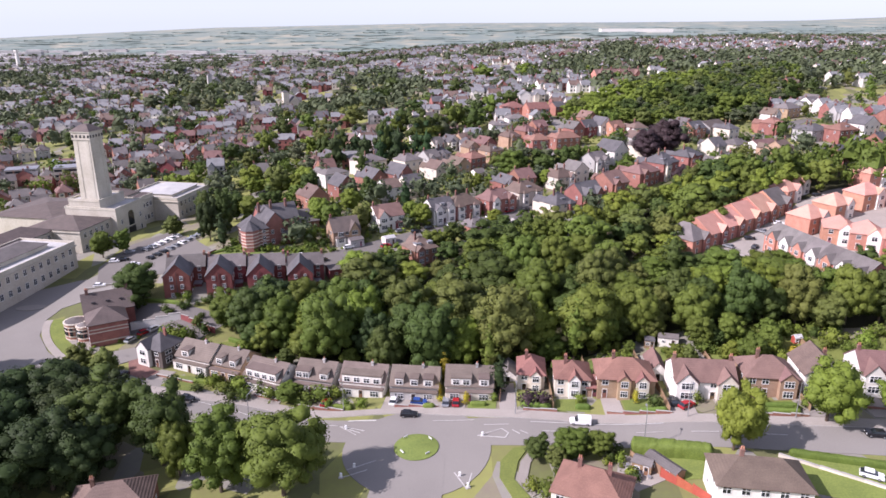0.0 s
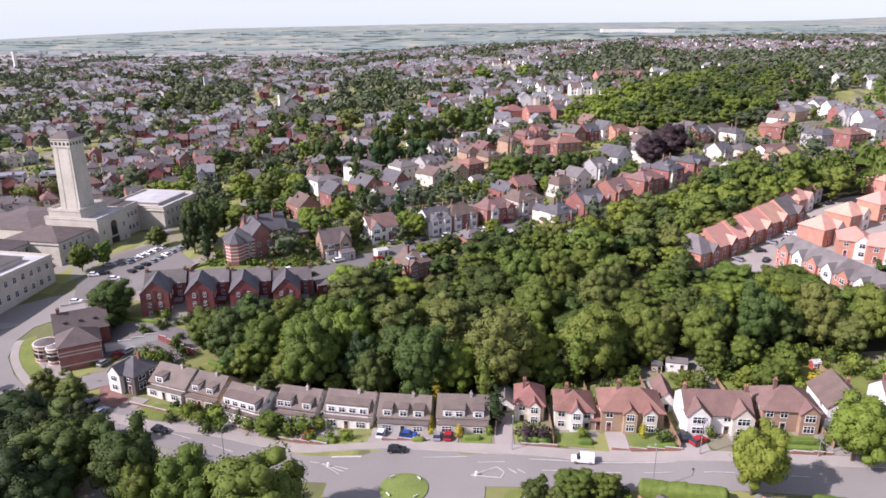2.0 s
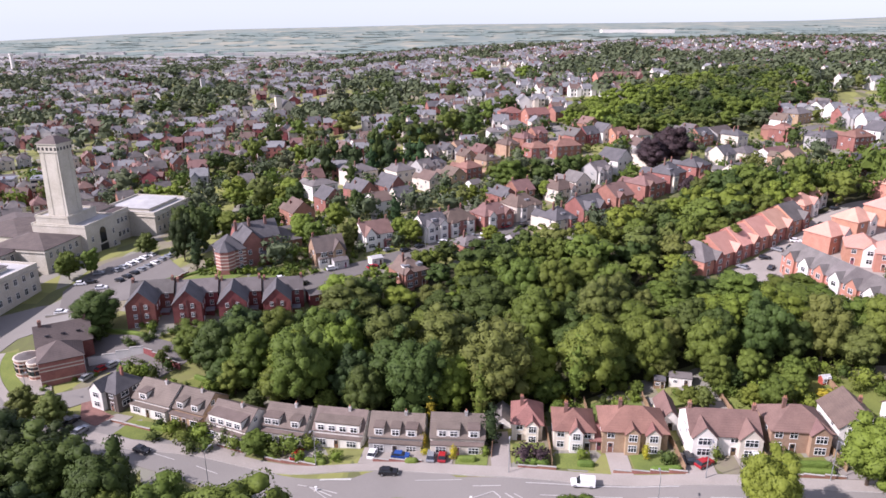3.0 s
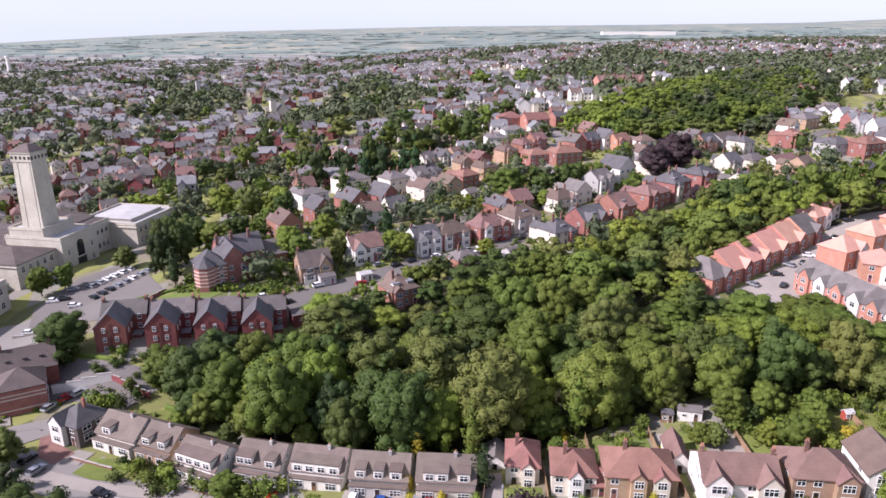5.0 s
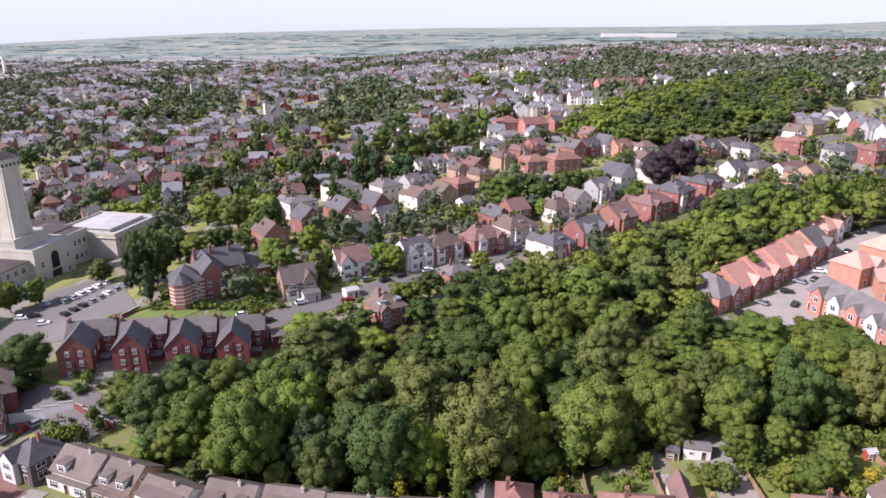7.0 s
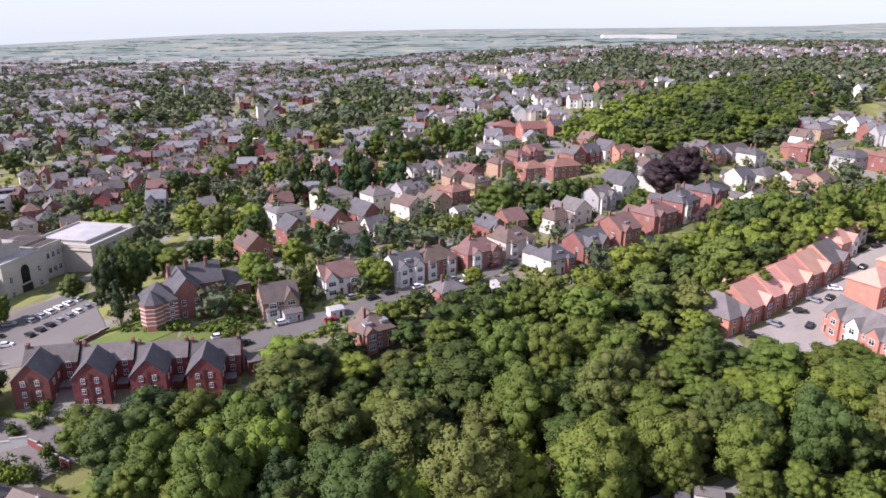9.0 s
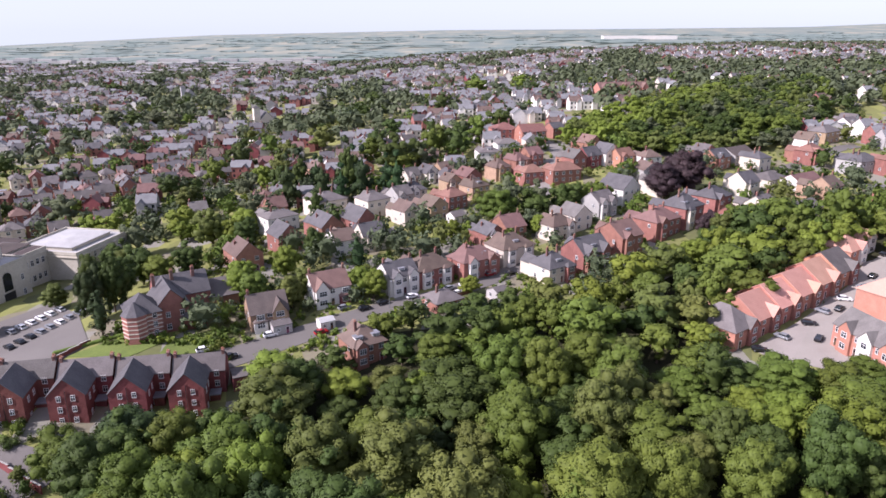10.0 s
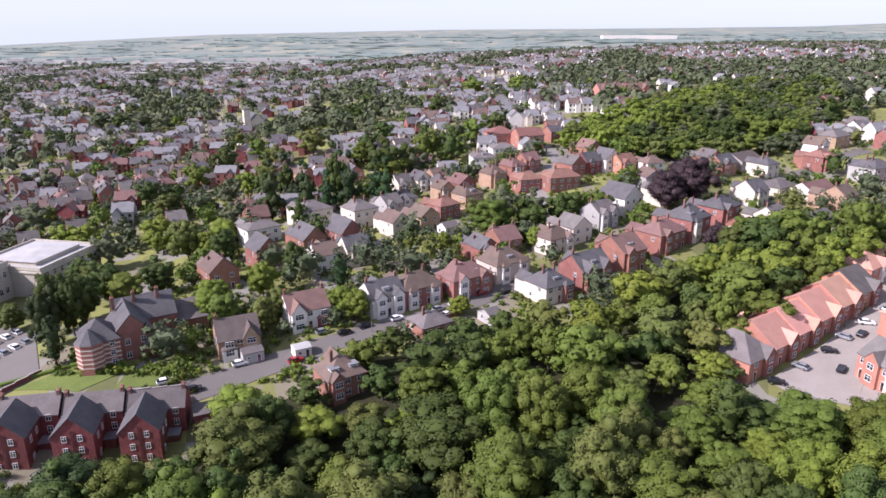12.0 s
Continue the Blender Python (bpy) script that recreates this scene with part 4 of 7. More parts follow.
def modern(x, y, rot, w, wall, dorm, tile="grey_tile"):
    o = thing("house", x, y, ground_z(x, y - 3), rot, f"{LABELS[wall]} modern house with {LABELS[tile]} roof and dormer windows", "house", FRONT)
    d, h, rise = 8.6, 3.3, 2.9
    block(o, w, d, h, "side", rise, wall, tile, over=0.3)
    for k, (dx, dw) in enumerate(dorm):
        full = dw > w * 0.75
        fy, fz, fh = (-d / 2 - 0.12, 2.5, 2.7) if full else (-d / 2 + 0.12, h - 0.35, 2.1)
        block(o, dw, 3.2, fh, "flat", 0, "white", tile, pose(dx, fy + 1.6, fz), 0.1, 0.0, names=("dormer", "dormer_roof"))
        cols = 4 if full else 2 if dw > 2.6 else 1
        for c in range(cols):
            add_window(o, dx + ((c + 0.5) / cols - 0.5) * dw, fy - 0.02, fz + (1.0 if full else 0.65), 0, 1.3, 1.1)
    block(o, w * 0.96, 1.3, 2.3, "flat", 0, wall, tile, pose(0, -d / 2 - 0.55, 0), 0.1, names=("porch", "porch_roof"))
    for k in range(3):
        px = (k - 1) * w * 0.3
        if k == 1:
            add_door(o, px, -d / 2 - 1.22, 0.03, 0)
        else:
            add_window(o, px, -d / 2 - 1.22, 0.7, 0, 1.9, 1.3, 2)
    add_window(o, w / 2 + 0.02, -1.0, 3.9, 90, 1.0, 1.0)
    add_chimney(o, 0.15 * w, -0.4, h + rise - 0.3, 0.55, 0.5, 1.1, 1, "grey_render")
    return o


modern(-60.5, 156.0, -22, 10.5, "white", [(-2.2, 2.2)])
modern(-51.2, 152.8, -22, 8.5, "buff_brick", [(-2, 1.8), (2, 1.8)])
modern(-41.0, 147.2, -24, 10.5, "white", [(0, 8.6)])
modern(-29.5, 147.0, -14, 9.6, "grey_render", [(-2.6, 3.4), (2.7, 2.0)])
modern(-18.0, 145.0, -10, 10.8, "white", [(0, 9.4)])
modern(-6.0, 141.0, -6, 11.0, "grey_render", [(-3.4, 1.9), (0, 1.8), (3.2, 2.2)])
modern(6.2, 137.2, -4, 10.6, "cream", [(-1.8, 4.4), (3.2, 2.2)])


def semi(x, y, rot, w, d, h, roof, rise, wall, tile, bays, cols=2, chimneys=1):
    return house(x, y, rot, w, d, h, roof, rise, wall, tile, cols, 2, bays, 0, chimneys, group=FRONT, rear=False)


semi(20.2, 139.5, -6, 6.0, 8.0, 4.4, "hip", 2.7, "cream", "red_tile", [(1.0, 2.4, 0.9, 4.4, "front", 1.3, "cream")], 2, 1)
semi(28.6, 135.0, -6, 7.6, 8.0, 4.5, "hip", 2.6, "cream", "red_tile", [(0.4, 2.4, 0.9, 4.5, "front", 1.5, "white")], 3, 1)
semi(39.6, 133.2, -5, 12.0, 8.6, 4.5, "hip", 3.2, "buff_brick", "red_tile", [(-0.6, 2.6, 1.0, 4.5, "front", 1.3, "buff_brick"), (3.2, 2.6, 1.0, 4.5, "front", 1.3, "cream")], 4, 1)
semi(55.0, 129.8, -5, 12.6, 8.6, 4.4, "side", 2.9, "white", "plum_tile", [(-4.0, 4.2, 1.2, 4.4, "front", 2.2, "white"), (4.2, 4.0, 1.2, 4.4, "front", 2.1, "cream")], 4, 2)
semi(68.4, 129.2, -6, 10.4, 8.6, 4.6, "hip", 3.2, "buff_brick", "plum_tile", [(3.0, 3.4, 1.2, 4.6, "front", 1.6, "buff_brick")], 4, 1)
semi(79.2, 129.4, -6, 8.0, 9.6, 4.4, "front", 3.2, "white", "brown_tile", [], 2, 1)
semi(91.0, 126.8, -8, 11.0, 8.6, 4.6, "side", 3.2, "white", "plum_tile", [(-3.2, 3.8, 1.0, 4.6, "front", 2.3, "white")], 4, 1)
house(15.6, 145.0, -6, 4.0, 6.0, 2.2, "front", 1.6, "white", "light_slate", 1, 1, (), 0, 0, 0)
house(48.4, 139.5, -6, 3.4, 8.0, 2.8, "front", 1.9, "white", "plum_tile", 1, 1, (), 0, 0, 0)
house(33.2, 133.5, -5, 3.6, 6.0, 2.3, "side", 1.4, "buff_brick", "red_tile", 1, 1, (), 0, 0, 0)

# houses on the near side of the road
semi(51.6, 94.2, -8, 14.6, 8.2, 4.6, "hip", 3.2, "white", "brown_tile", [], 5, 1)
semi(25.3, 96.0, -24, 12.0, 9.0, 4.4, "hip", 3.4, "cream", "red_tile", [], 4, 2)
semi(-8.5, 88.8, 4, 12.0, 8.0, 2.6, "hip", 3.0, "red_brick", "red_tile", [], 4, 1)
semi(-57.0, 98.5, 14, 13.0, 9.0, 4.2, "hip", 3.2, "red_brick", "brown_tile", [], 4, 1)

# gabled black and white house; shade on its walls is put into their dark colour
bw = thing("house", -71.5, 157.5, ground_z(-71.5, 157), -25, "corner house with white bay, walls darkened for shade and slate roof", "house", FRONT)
block(bw, 7.4, 7.6, 4.6, "hip", 3.0, "dark_tile", "slate")
block(bw, 3.8, 5.0, 4.8, "front", 2.0, "white", "slate", pose(-1.6, -2.4, 0), 0.2, names=("bay", "bay_roof"))
storeys(bw, 3.0, -4.93, 4.6, 1, 2, (1.6, 1.2), x0=-1.6)
storeys(bw, 3.0, -3.82, 4.6, 1, 2, (1.1, 1.2), x0=2.0, door=0)
storeys(bw, 6.4, -3.72, 4.6, 2, 2, (1.9, 1.4), rot=90)
storeys(bw, 6.4, -3.72, 4.6, 2, 2, (1.4, 1.2), rot=-90)
add_chimney(bw, 1.0, 0.5, 7.2, mat="red_brick")

# ---- banded brick block by the junction ----
bb = thing("corner_block", -91.0, 169.5, ground_z(-92, 164), 30, "red brick corner block with pale bands and dark hipped roof", "house")
block(bb, 9.6, 9.0, 6.4, "hip", 3.2, "red_brick", "dark_tile")
for z0 in (1.3, 4.0, 4.9):
    bm = bmesh.new()
    box(bm, -4.84, 4.84, -4.54, 4.54, z0, z0 + 0.28)
    part("stone_band", bm, ["cream"], bb)
storeys(bb, 9.0, -4.86, 6.4, 3, 2, (1.0, 1.4), rot=-90)
storeys(bb, 9.0, -4.86, 6.4, 2, 2, (1.1, 1.4), rot=90)
block(bb, 12.6, 9.0, 6.6, "side", 4.0, "dark_brick", "dark_tile", pose(1.2, 8.9, 0), names=("rear_wing", "rear_roof"))
for tx, ty, tr, th in ((-7.4, 5.4, 2.9, 4.6), (-5.6, 1.7, 1.9, 4.4)):
    bm = bmesh.new()
    tube(bm, (tx, ty, -1.5), (tx, ty, th), tr, tr, 14)
    part("turret", bm, ["red_brick"], bb, "round brick turret with pale bands")
    for z0 in (0.1, 1.1, 2.7, 3.7):
        bm = bmesh.new()
        tube(bm, (tx, ty, z0), (tx, ty, z0 + 0.34), tr + 0.06, tr + 0.06, 14)
        part("stone_band", bm, ["cream"], bb)
    bm = bmesh.new()
    tube(bm, (tx, ty, th), (tx, ty, th + 0.3), tr + 0.2, tr + 0.2, 14)
    part("parapet", bm, ["cream"], bb)
    bm = bmesh.new()
    tube(bm, (tx, ty, th + 0.3), (tx, ty, th + 0.9), tr - 0.2, 0.3, 14)
    part("turret_roof", bm, ["light_slate"], bb)
    for k in range(5):
        a = math.radians(150 + 30 * k)
        for z0 in (1.5, 3.1):
            bm = bmesh.new()
            box(bm, -0.4, 0.4, -0.1, 0.1, 0, 0.6 if z0 > 2 else 1.1)
            part("window", bm, ["glass"], bb, "", pose(tx + tr * math.cos(a), ty + tr * math.sin(a), z0, 0, 0, math.degrees(a) + 90))
for px, py in ((6.4, 8.9), (-3.6, 8.9)):
    add_chimney(bb, px, py, 10.3, 0.8, 0.8, 1.6)
for px in (-2.4, 1.2, 4.6):
    bm = bmesh.new()
    box(bm, px - 0.5, px + 0.5, 6.0, 7.2, 8.6, 8.75, 0, pose(0, 0, 0))
    part("rooflight", bm, ["glass"], bb)

# ---- four tall brick houses above the wood ----
TALL = "row of four tall brick houses"
for k in range(4):
    x, y = -76.8 + 11.55 * k, 190.2 + 2.35 * k
    o = thing("tall_house", x, y, ground_z(-60, 188) - 0.6 * k + 0.8, 11.5, "tall dark red brick house with slate roof and front gable", "house", TALL)
    block(o, 7.4, 8.6, 7.2, "front", 3.7, "dark_brick", "slate", pose(-1.6, 0, 0), names=("front_wing", "front_roof"), over=0.3, sink=4)
    block(o, 11.2, 7.0, 7.2, "side", 2.8, "dark_brick", "light_slate", pose(0, 7.0, 0), over=0.25, sink=4)
    storeys(o, 5.6, -4.33, 7.6, 2, 3, (0.75, 1.15), pose(-1.6, 0, 0))
    storeys(o, 2.0, 3.45, 7.6, 1, 3, (0.9, 1.3), x0=3.8)
    storeys(o, 6.0, -3.73, 7.6, 2, 2, (0.8, 1.2), pose(-1.6, 0, 0), rot=90)
    bm = bmesh.new()
    tube(bm, (-1.6, -4.4, 0), (-1.6, -4.4, 8.4), 0.07, 0.07, 6)
    part("drainpipe", bm, ["black"], o)
    add_chimney(o, 5.2, 7.0, 9.2, 0.6, 1.2, 1.6, 2, "chimney_brick")
    add_chimney(o, -5.2, 7.0, 9.2, 0.6, 1.2, 1.6, 2, "chimney_brick")
    block(o, 2.2, 2.6, 2.6, "flat", 0, "dark_brick", "lead", pose(3.4, 1.9, 0), 0.1, names=("porch", "porch_roof"))

# ---- brick villa with banded gable ----
v = thing("villa", -60.0, 228.5, ground_z(-62, 222), 32, "large red brick villa with pale bands, gables and slate roofs", "house")
block(v, 8.0, 9.0, 6.9, "hip", 4.2, "red_brick", "slate", pose(-6.5, -1.0, 0), names=("front_wing", "front_roof"))
bm = bmesh.new()
tube(bm, (-8.6, -4.4, -2.0), (-8.6, -4.4, 7.2), 3.1, 3.1, 8)
part("canted_bay", bm, ["red_brick"], v)
bm = bmesh.new()
tube(bm, (-8.6, -4.4, 7.2), (-8.6, -4.4, 10.2), 3.4, 0.2, 8)
part("bay_roof", bm, ["slate"], v)
for z0 in (1.5, 2.6, 3.7, 4.8, 5.9):
    bm = bmesh.new()
    tube(bm, (-8.6, -4.4, z0), (-8.6, -4.4, z0 + 0.28), 3.15, 3.15, 8)
    part("stone_band", bm, ["cream"], v)
block(v, 8.5, 12.0, 6.9, "front", 4.6, "red_brick", "slate", pose(0.5, 2.0, 0), names=("middle_wing", "middle_roof"))
block(v, 14.0, 9.0, 6.6, "side", 4.6, "red_brick", "slate", pose(5.0, 9.0, 0))
block(v, 8.0, 14.0, 4.2, "side", 3.0, "red_brick", "light_slate", pose(15.5, 11.0, 0), names=("rear_wing", "rear_roof"))
block(v, 6.0, 5.0, 3.4, "hip", 2.4, "dark_brick", "slate", pose(5.4, -2.6, 0), names=("lodge", "lodge_roof"))
for z0 in (1.4, 2.5, 3.6, 4.7, 5.8):
    bm = bmesh.new()
    box(bm, -10.54, -2.46, -5.54, 3.4, z0, z0 + 0.3)
    part("stone_band", bm, ["cream"], v)
storeys(v, 7.0, -5.56, 6.9, 3, 3, (0.9, 1.2), x0=-6.5)
storeys(v, 7.0, -2.44, 6.9, 2, 3, (0.9, 1.2), rot=90)
storeys(v, 7.0, -4.03, 6.6, 2, 2, (1.0, 1.4), x0=1.0)
for px, py in ((-2.0, 6.0), (3.0, 8.0), (8.5, 8.0)):
    add_chimney(v, px, py, 10.9, 0.8, 0.8, 1.9, 2, "chimney_brick")

# ---- new estate with orange-pink roofs ----
ESTATE = "houses of the new estate"


def estate_house(x, y, rot, w, tile="pink_tile", wall="orange_brick", gable="white", roof="side", d=9.0, h=5.2, rise=3.6, gw=3.8, rear=False):
    o = thing("estate_house", x, y, ground_z(x, y), rot, f"new {LABELS[wall]} house with {LABELS[tile]} roof and pale front gable", "house", ESTATE)
    block(o, w, d, h, roof, rise, wall, tile)
    if roof != "front":
        block(o, gw, 5.4, h, "front", gw * 0.55, gable, tile, pose(w * 0.22, -d / 2 + 1.9, 0), 0.25, names=("bay", "bay_roof"))
        storeys(o, gw, -d / 2 - 0.83, h, 1, 2, (1.5, 1.3), x0=w * 0.22)
        if rear:
            block(o, 3.6, 3.6, 2.7, "front", 1.5, wall, tile, pose(-w * 0.2, d / 2 + 1.7, 0), 0.25, names=("rear_wing", "rear_roof"))
        storeys(o, 3.4, -d / 2 - 0.02, h, 1, 2, (1.2, 1.2), x0=-w * 0.25, door=0)
    else:
        storeys(o, w, -d / 2 - 0.02, h, 2, 2, (1.3, 1.2), door=1)
    storeys(o, d * 0.7, -w / 2 - 0.02, h, 1, 2, (0.9, 1.1), rot=90)
    return o


for k in range(6):
    estate_house(82.3 + 8.2 * k, 221.1 + 6.0 * k, 36, 10.1, tile="light_slate" if k in (0, 5) else "pink_tile", gable="red_brick", roof="hip" if k == 0 else "side", d=13.0, h=4.8, rise=4.4, gw=3.9, rear=k > 0)
estate_house(141, 270, 30, 10, roof="hip")
estate_house(134, 262, 36, 10, roof="hip")
for k in range(7):
    estate_house(110.3 + 1.15 * k, 211.5 - 5.95 * k, -78, 5.95, tile="light_slate", gable="white" if k % 2 else "orange_brick", d=8.6, h=5.4)
for x, y, r in ((127, 229, 30), (141, 239, 30), (156, 246, 20), (172, 270, 20)):
    estate_house(x, y, r, 11, roof="hip", h=5.8)
for x, y in ((131, 217), (136, 210), (142, 203), (152, 212), (160, 226), (168, 240), (150, 196)):
    estate_house(x, y, -25, 9, roof="hip", d=10)
# ---- civic centre ----
civic = thing("civic_centre", -125, 264, -1.0, 79.6, "pale stone civic centre with tall square clock tower", "civic building")


def wing(x0, x1, y0, y1, h, roof, rise, cols, floors=3, tile="dark_tile", names=("wing", "wing_roof"), base=0.0):
    at = pose((x0 + x1) / 2, (y0 + y1) / 2, base)
    block(civic, x1 - x0, y1 - y0, h, roof, rise, "stone", tile, at, 0.4, 6 if base == 0 else 0, names=names)
    if cols:
        storeys(civic, x1 - x0 - 2, y0 - 0.02, h, cols, floors, (1.3, 1.9), pose(0, 0, base), x0=(x0 + x1) / 2, base=1.2)
        bm = bmesh.new()
        box(bm, x0 - 0.45, x1 + 0.45, y0 - 0.45, y1 + 0.45, base + h - 1.0, base + h - 0.55)
        part("cornice", bm, ["stone"], civic)


wing(-100, -39.7, -5.2, 16, 8.8, "flat", 0, 17, 2, "flat_roof")
wing(-92, -46, 0, 11, 1.6, "hip", 2.0, 0, tile="light_slate", base=8.9, names=("roof_house", "roof_house_roof"))
wing(-70, -26, 14, 28, 8.6, "hip", 3.0, 12, 2)
wing(-27, -9, 2.5, 24, 9.2, "hip", 3.0, 5, 2)
wing(-9, 9, 0, 22, 12.0, "flat", 0, 0, 1, "flat_roof", ("pavilion", "pavilion_roof"))
wing(9, 23.4, 5, 22, 10.6, "flat", 0, 5, 2, "flat_roof")
wing(23.4, 52, -6.5, 20, 8.6, "flat", 0, 8, 2, "flat_roof")
wing(27, 48, -2, 14, 1.4, "hip", 0.6, 0, tile="flat_roof", base=8.7, names=("roof_house", "roof_house_roof"))
storeys(civic, 6.0, -23.42, 8.6, 2, 2, (1.0, 1.6), pose(0, -3.2, 0), rot=-90)
wing(-16, 14, 22, 50, 9.5, "hip", 2.4, 0, 1, "dark_tile", ("hall", "hall_roof"))
wing(14, 36, 24, 42, 9.0, "hip", 3.4, 0, tile="dark_tile")
wing(-8.8, 6.5, 6.5, 20, 3.0, "flat", 0, 0, 1, "flat_roof", ("tower_plinth", "plinth_roof"), base=12.1)
wing(9.2, 22.6, 10.5, 21, 1.2, "hip", 1.6, 0, 1, "dark_tile", ("roof_house", "roof_house_roof"), base=10.9)
wing(9.6, 22.8, 5.6, 9.2, 0.5, "hip", 0.8, 0, 1, "dark_tile", ("roof_house", "roof_house_roof"), base=10.9)
# arched window and lower door of the pavilion
bm = bmesh.new()
arch = [(-1.7, 4.2), (1.7, 4.2)] + [(1.7 * math.cos(a), 8.4 + 1.7 * math.sin(a)) for a in np.linspace(0, math.pi, 13)]
solid(bm, [(a, -0.12, b) for a, b in arch], [(a, 0.3, b) for a, b in arch], 0)
part("arched_window", bm, ["glass"], civic)
bm = bmesh.new()
box(bm, -2.2, 2.2, -0.1, 0.3, 0.2, 3.6)
part("entrance_door", bm, ["black"], civic)
for k in (-1, 1):
    storeys(civic, 4.0, -0.02, 10, 1, 2, (1.1, 1.9), x0=k * 6.0)
# clock tower
TX, TY, TW, T0, T1 = -2.3, 12.2, 3.85, 15.2, 38.6
bm = bmesh.new()
solid(bm, [(TX + a * TW * 1.05, TY + b * TW * 1.05, T0) for a, b in ((-1, -1), (1, -1), (1, 1), (-1, 1))],
      [(TX + a * TW * 0.94, TY + b * TW * 0.94, T1) for a, b in ((-1, -1), (1, -1), (1, 1), (-1, 1))])
part("tower", bm, ["stone"], civic, "pale stone clock tower shaft")
bm = bmesh.new()
box(bm, TX - TW * 1.02, TX + TW * 1.02, TY - TW * 1.02, TY + TW * 1.02, T1, T1 + 2.9)
box(bm, TX - TW * 1.10, TX + TW * 1.10, TY - TW * 1.10, TY + TW * 1.10, T1 + 2.9, T1 + 3.3)
part("belfry", bm, ["stone"], civic)
bm = bmesh.new()
solid(bm, [(TX + a * TW * 1.12, TY + b * TW * 1.12, T1 + 3.3) for a, b in ((-1, -1), (1, -1), (1, 1), (-1, 1))],
      [(TX + a * 1.2, TY + b * 1.2, T1 + 5.6) for a, b in ((-1, -1), (1, -1), (1, 1), (-1, 1))])
part("tower_roof", bm, ["dark_tile"], civic, "dark pyramid tower roof")
for side in range(4):
    m = pose(TX, TY, 0, 0, 0, 90 * side)
    for k in range(5):
        bm = bmesh.new()
        box(bm, -0.45, 0.45, -TW * 1.02 - 0.03, -TW * 1.02 + 0.2, T1 + 0.8, T1 + 1.9)
        part("belfry_opening", bm, ["black"], civic, "", m @ pose((k - 2) * 1.65, 0, 0))
    for sx in (-1, 1):
        bm = bmesh.new()
        solid(bm, [(sx * TW * 0.62 - 0.6, -TW * 1.05 - 0.12, T0), (sx * TW * 0.62 + 0.6, -TW * 1.05 - 0.12, T0), (sx * TW * 0.62 + 0.6, -TW * 1.0, T0), (sx * TW * 0.62 - 0.6, -TW * 1.0, T0)],
              [(sx * TW * 0.62 - 0.6, -TW * 0.94 - 0.12, T1), (sx * TW * 0.62 + 0.6, -TW * 0.94 - 0.12, T1), (sx * TW * 0.62 + 0.6, -TW * 0.9, T1), (sx * TW * 0.62 - 0.6, -TW * 0.9, T1)])
        part("pilaster", bm, ["stone"], civic, "", m)

# ---- woodland ----
ROAD_EDGE = ((-60, 205), (-24, 226), (11.6, 249), (53, 280), (102, 322))


def road_gap(x, y):
    near = 1e9
    for (ax, ay), (bx, by) in zip(ROAD_EDGE, ROAD_EDGE[1:]):
        t = max(0, min(1, ((x - ax) * (bx - ax) + (y - ay) * (by - ay)) / ((bx - ax) ** 2 + (by - ay) ** 2)))
        near = min(near, math.hypot(x - ax - t * (bx - ax), y - ay - t * (by - ay)))
    return near


def upper_limit(x, y):
    """Trees stay low towards the road above the wood and towards the estate."""
    court = math.hypot(x - 78, y - 204)
    row = math.hypot(x - 116, y - max(186, min(214, y)))
    return max(4.5, min(21.0, 3.5 + 0.5 * math.hypot(x + 5, y - 205), 4.0 + road_gap(x, y) * 0.3, 5.0 + court * 0.35, 3.0 + row * 0.32, 4.5 + math.hypot(x - 68, y - 186) * 0.5))


wrng = random.Random(11)
spots = []
tries = 0
while tries < 9000 and len(spots) < 300:
    tries += 1
    x, y = wrng.uniform(-55, 270), wrng.uniform(138, 332)
    if not inside(x, y, WOOD):
        continue
    r = wrng.uniform(3.8, 8.2)
    if road_gap(x, y) < 5.5 + r * 1.1 or math.hypot(x + 8, y - 214) < 4.5 + 0.75 * r:
        continue
    if all((x - a) ** 2 + (y - b) ** 2 > (0.7 * (r + c)) ** 2 for a, b, c in spots):
        spots.append((x, y, r))
bank = []
for k in range(900):
    x, y = wrng.uniform(-50, 110), wrng.uniform(195, 325)
    if inside(x, y, WOOD) and 5.5 < road_gap(x, y) < 15 and all((x - b[1]) ** 2 + (y - b[2]) ** 2 > 4 for b in bank):
        r = wrng.uniform(1.0, 2.2)
        bank.append(("far_oak", x, y, r * 2.2, r * 2.2))
grove("bank_bushes", bank, "leaf", "mid-green bushes on the bank below the road")


far_wood = []
for x, y, r in spots:
    # darker leaf kinds are likelier in the near left part of the wood
    dark_part = x < 15 and y < 190
    kind = wrng.choices(["oak", "dark", "lime", "olive", "deep"], [3, 5, 0.6, 0.6, 1.2] if dark_part else [5.5, 2.8, 1.4, 1.8, 0])[0]
    if x > 150:
        far_wood.append(("far_oak", x, y, r * 2.6, r * 2.1))
    else:
        tall = min(upper_limit(x, y), r * wrng.uniform(2.1, 3.5))
        tree(kind if dark_part or (y < 206 and x < 110) else "mid_" + kind, x, y, tall, min(r * 2.35, tall * 1.3), "trees of the wooded valley", "in the wooded valley")
grove("wood_edge", far_wood, "leaf", "mid-green trees where the valley wood runs out")

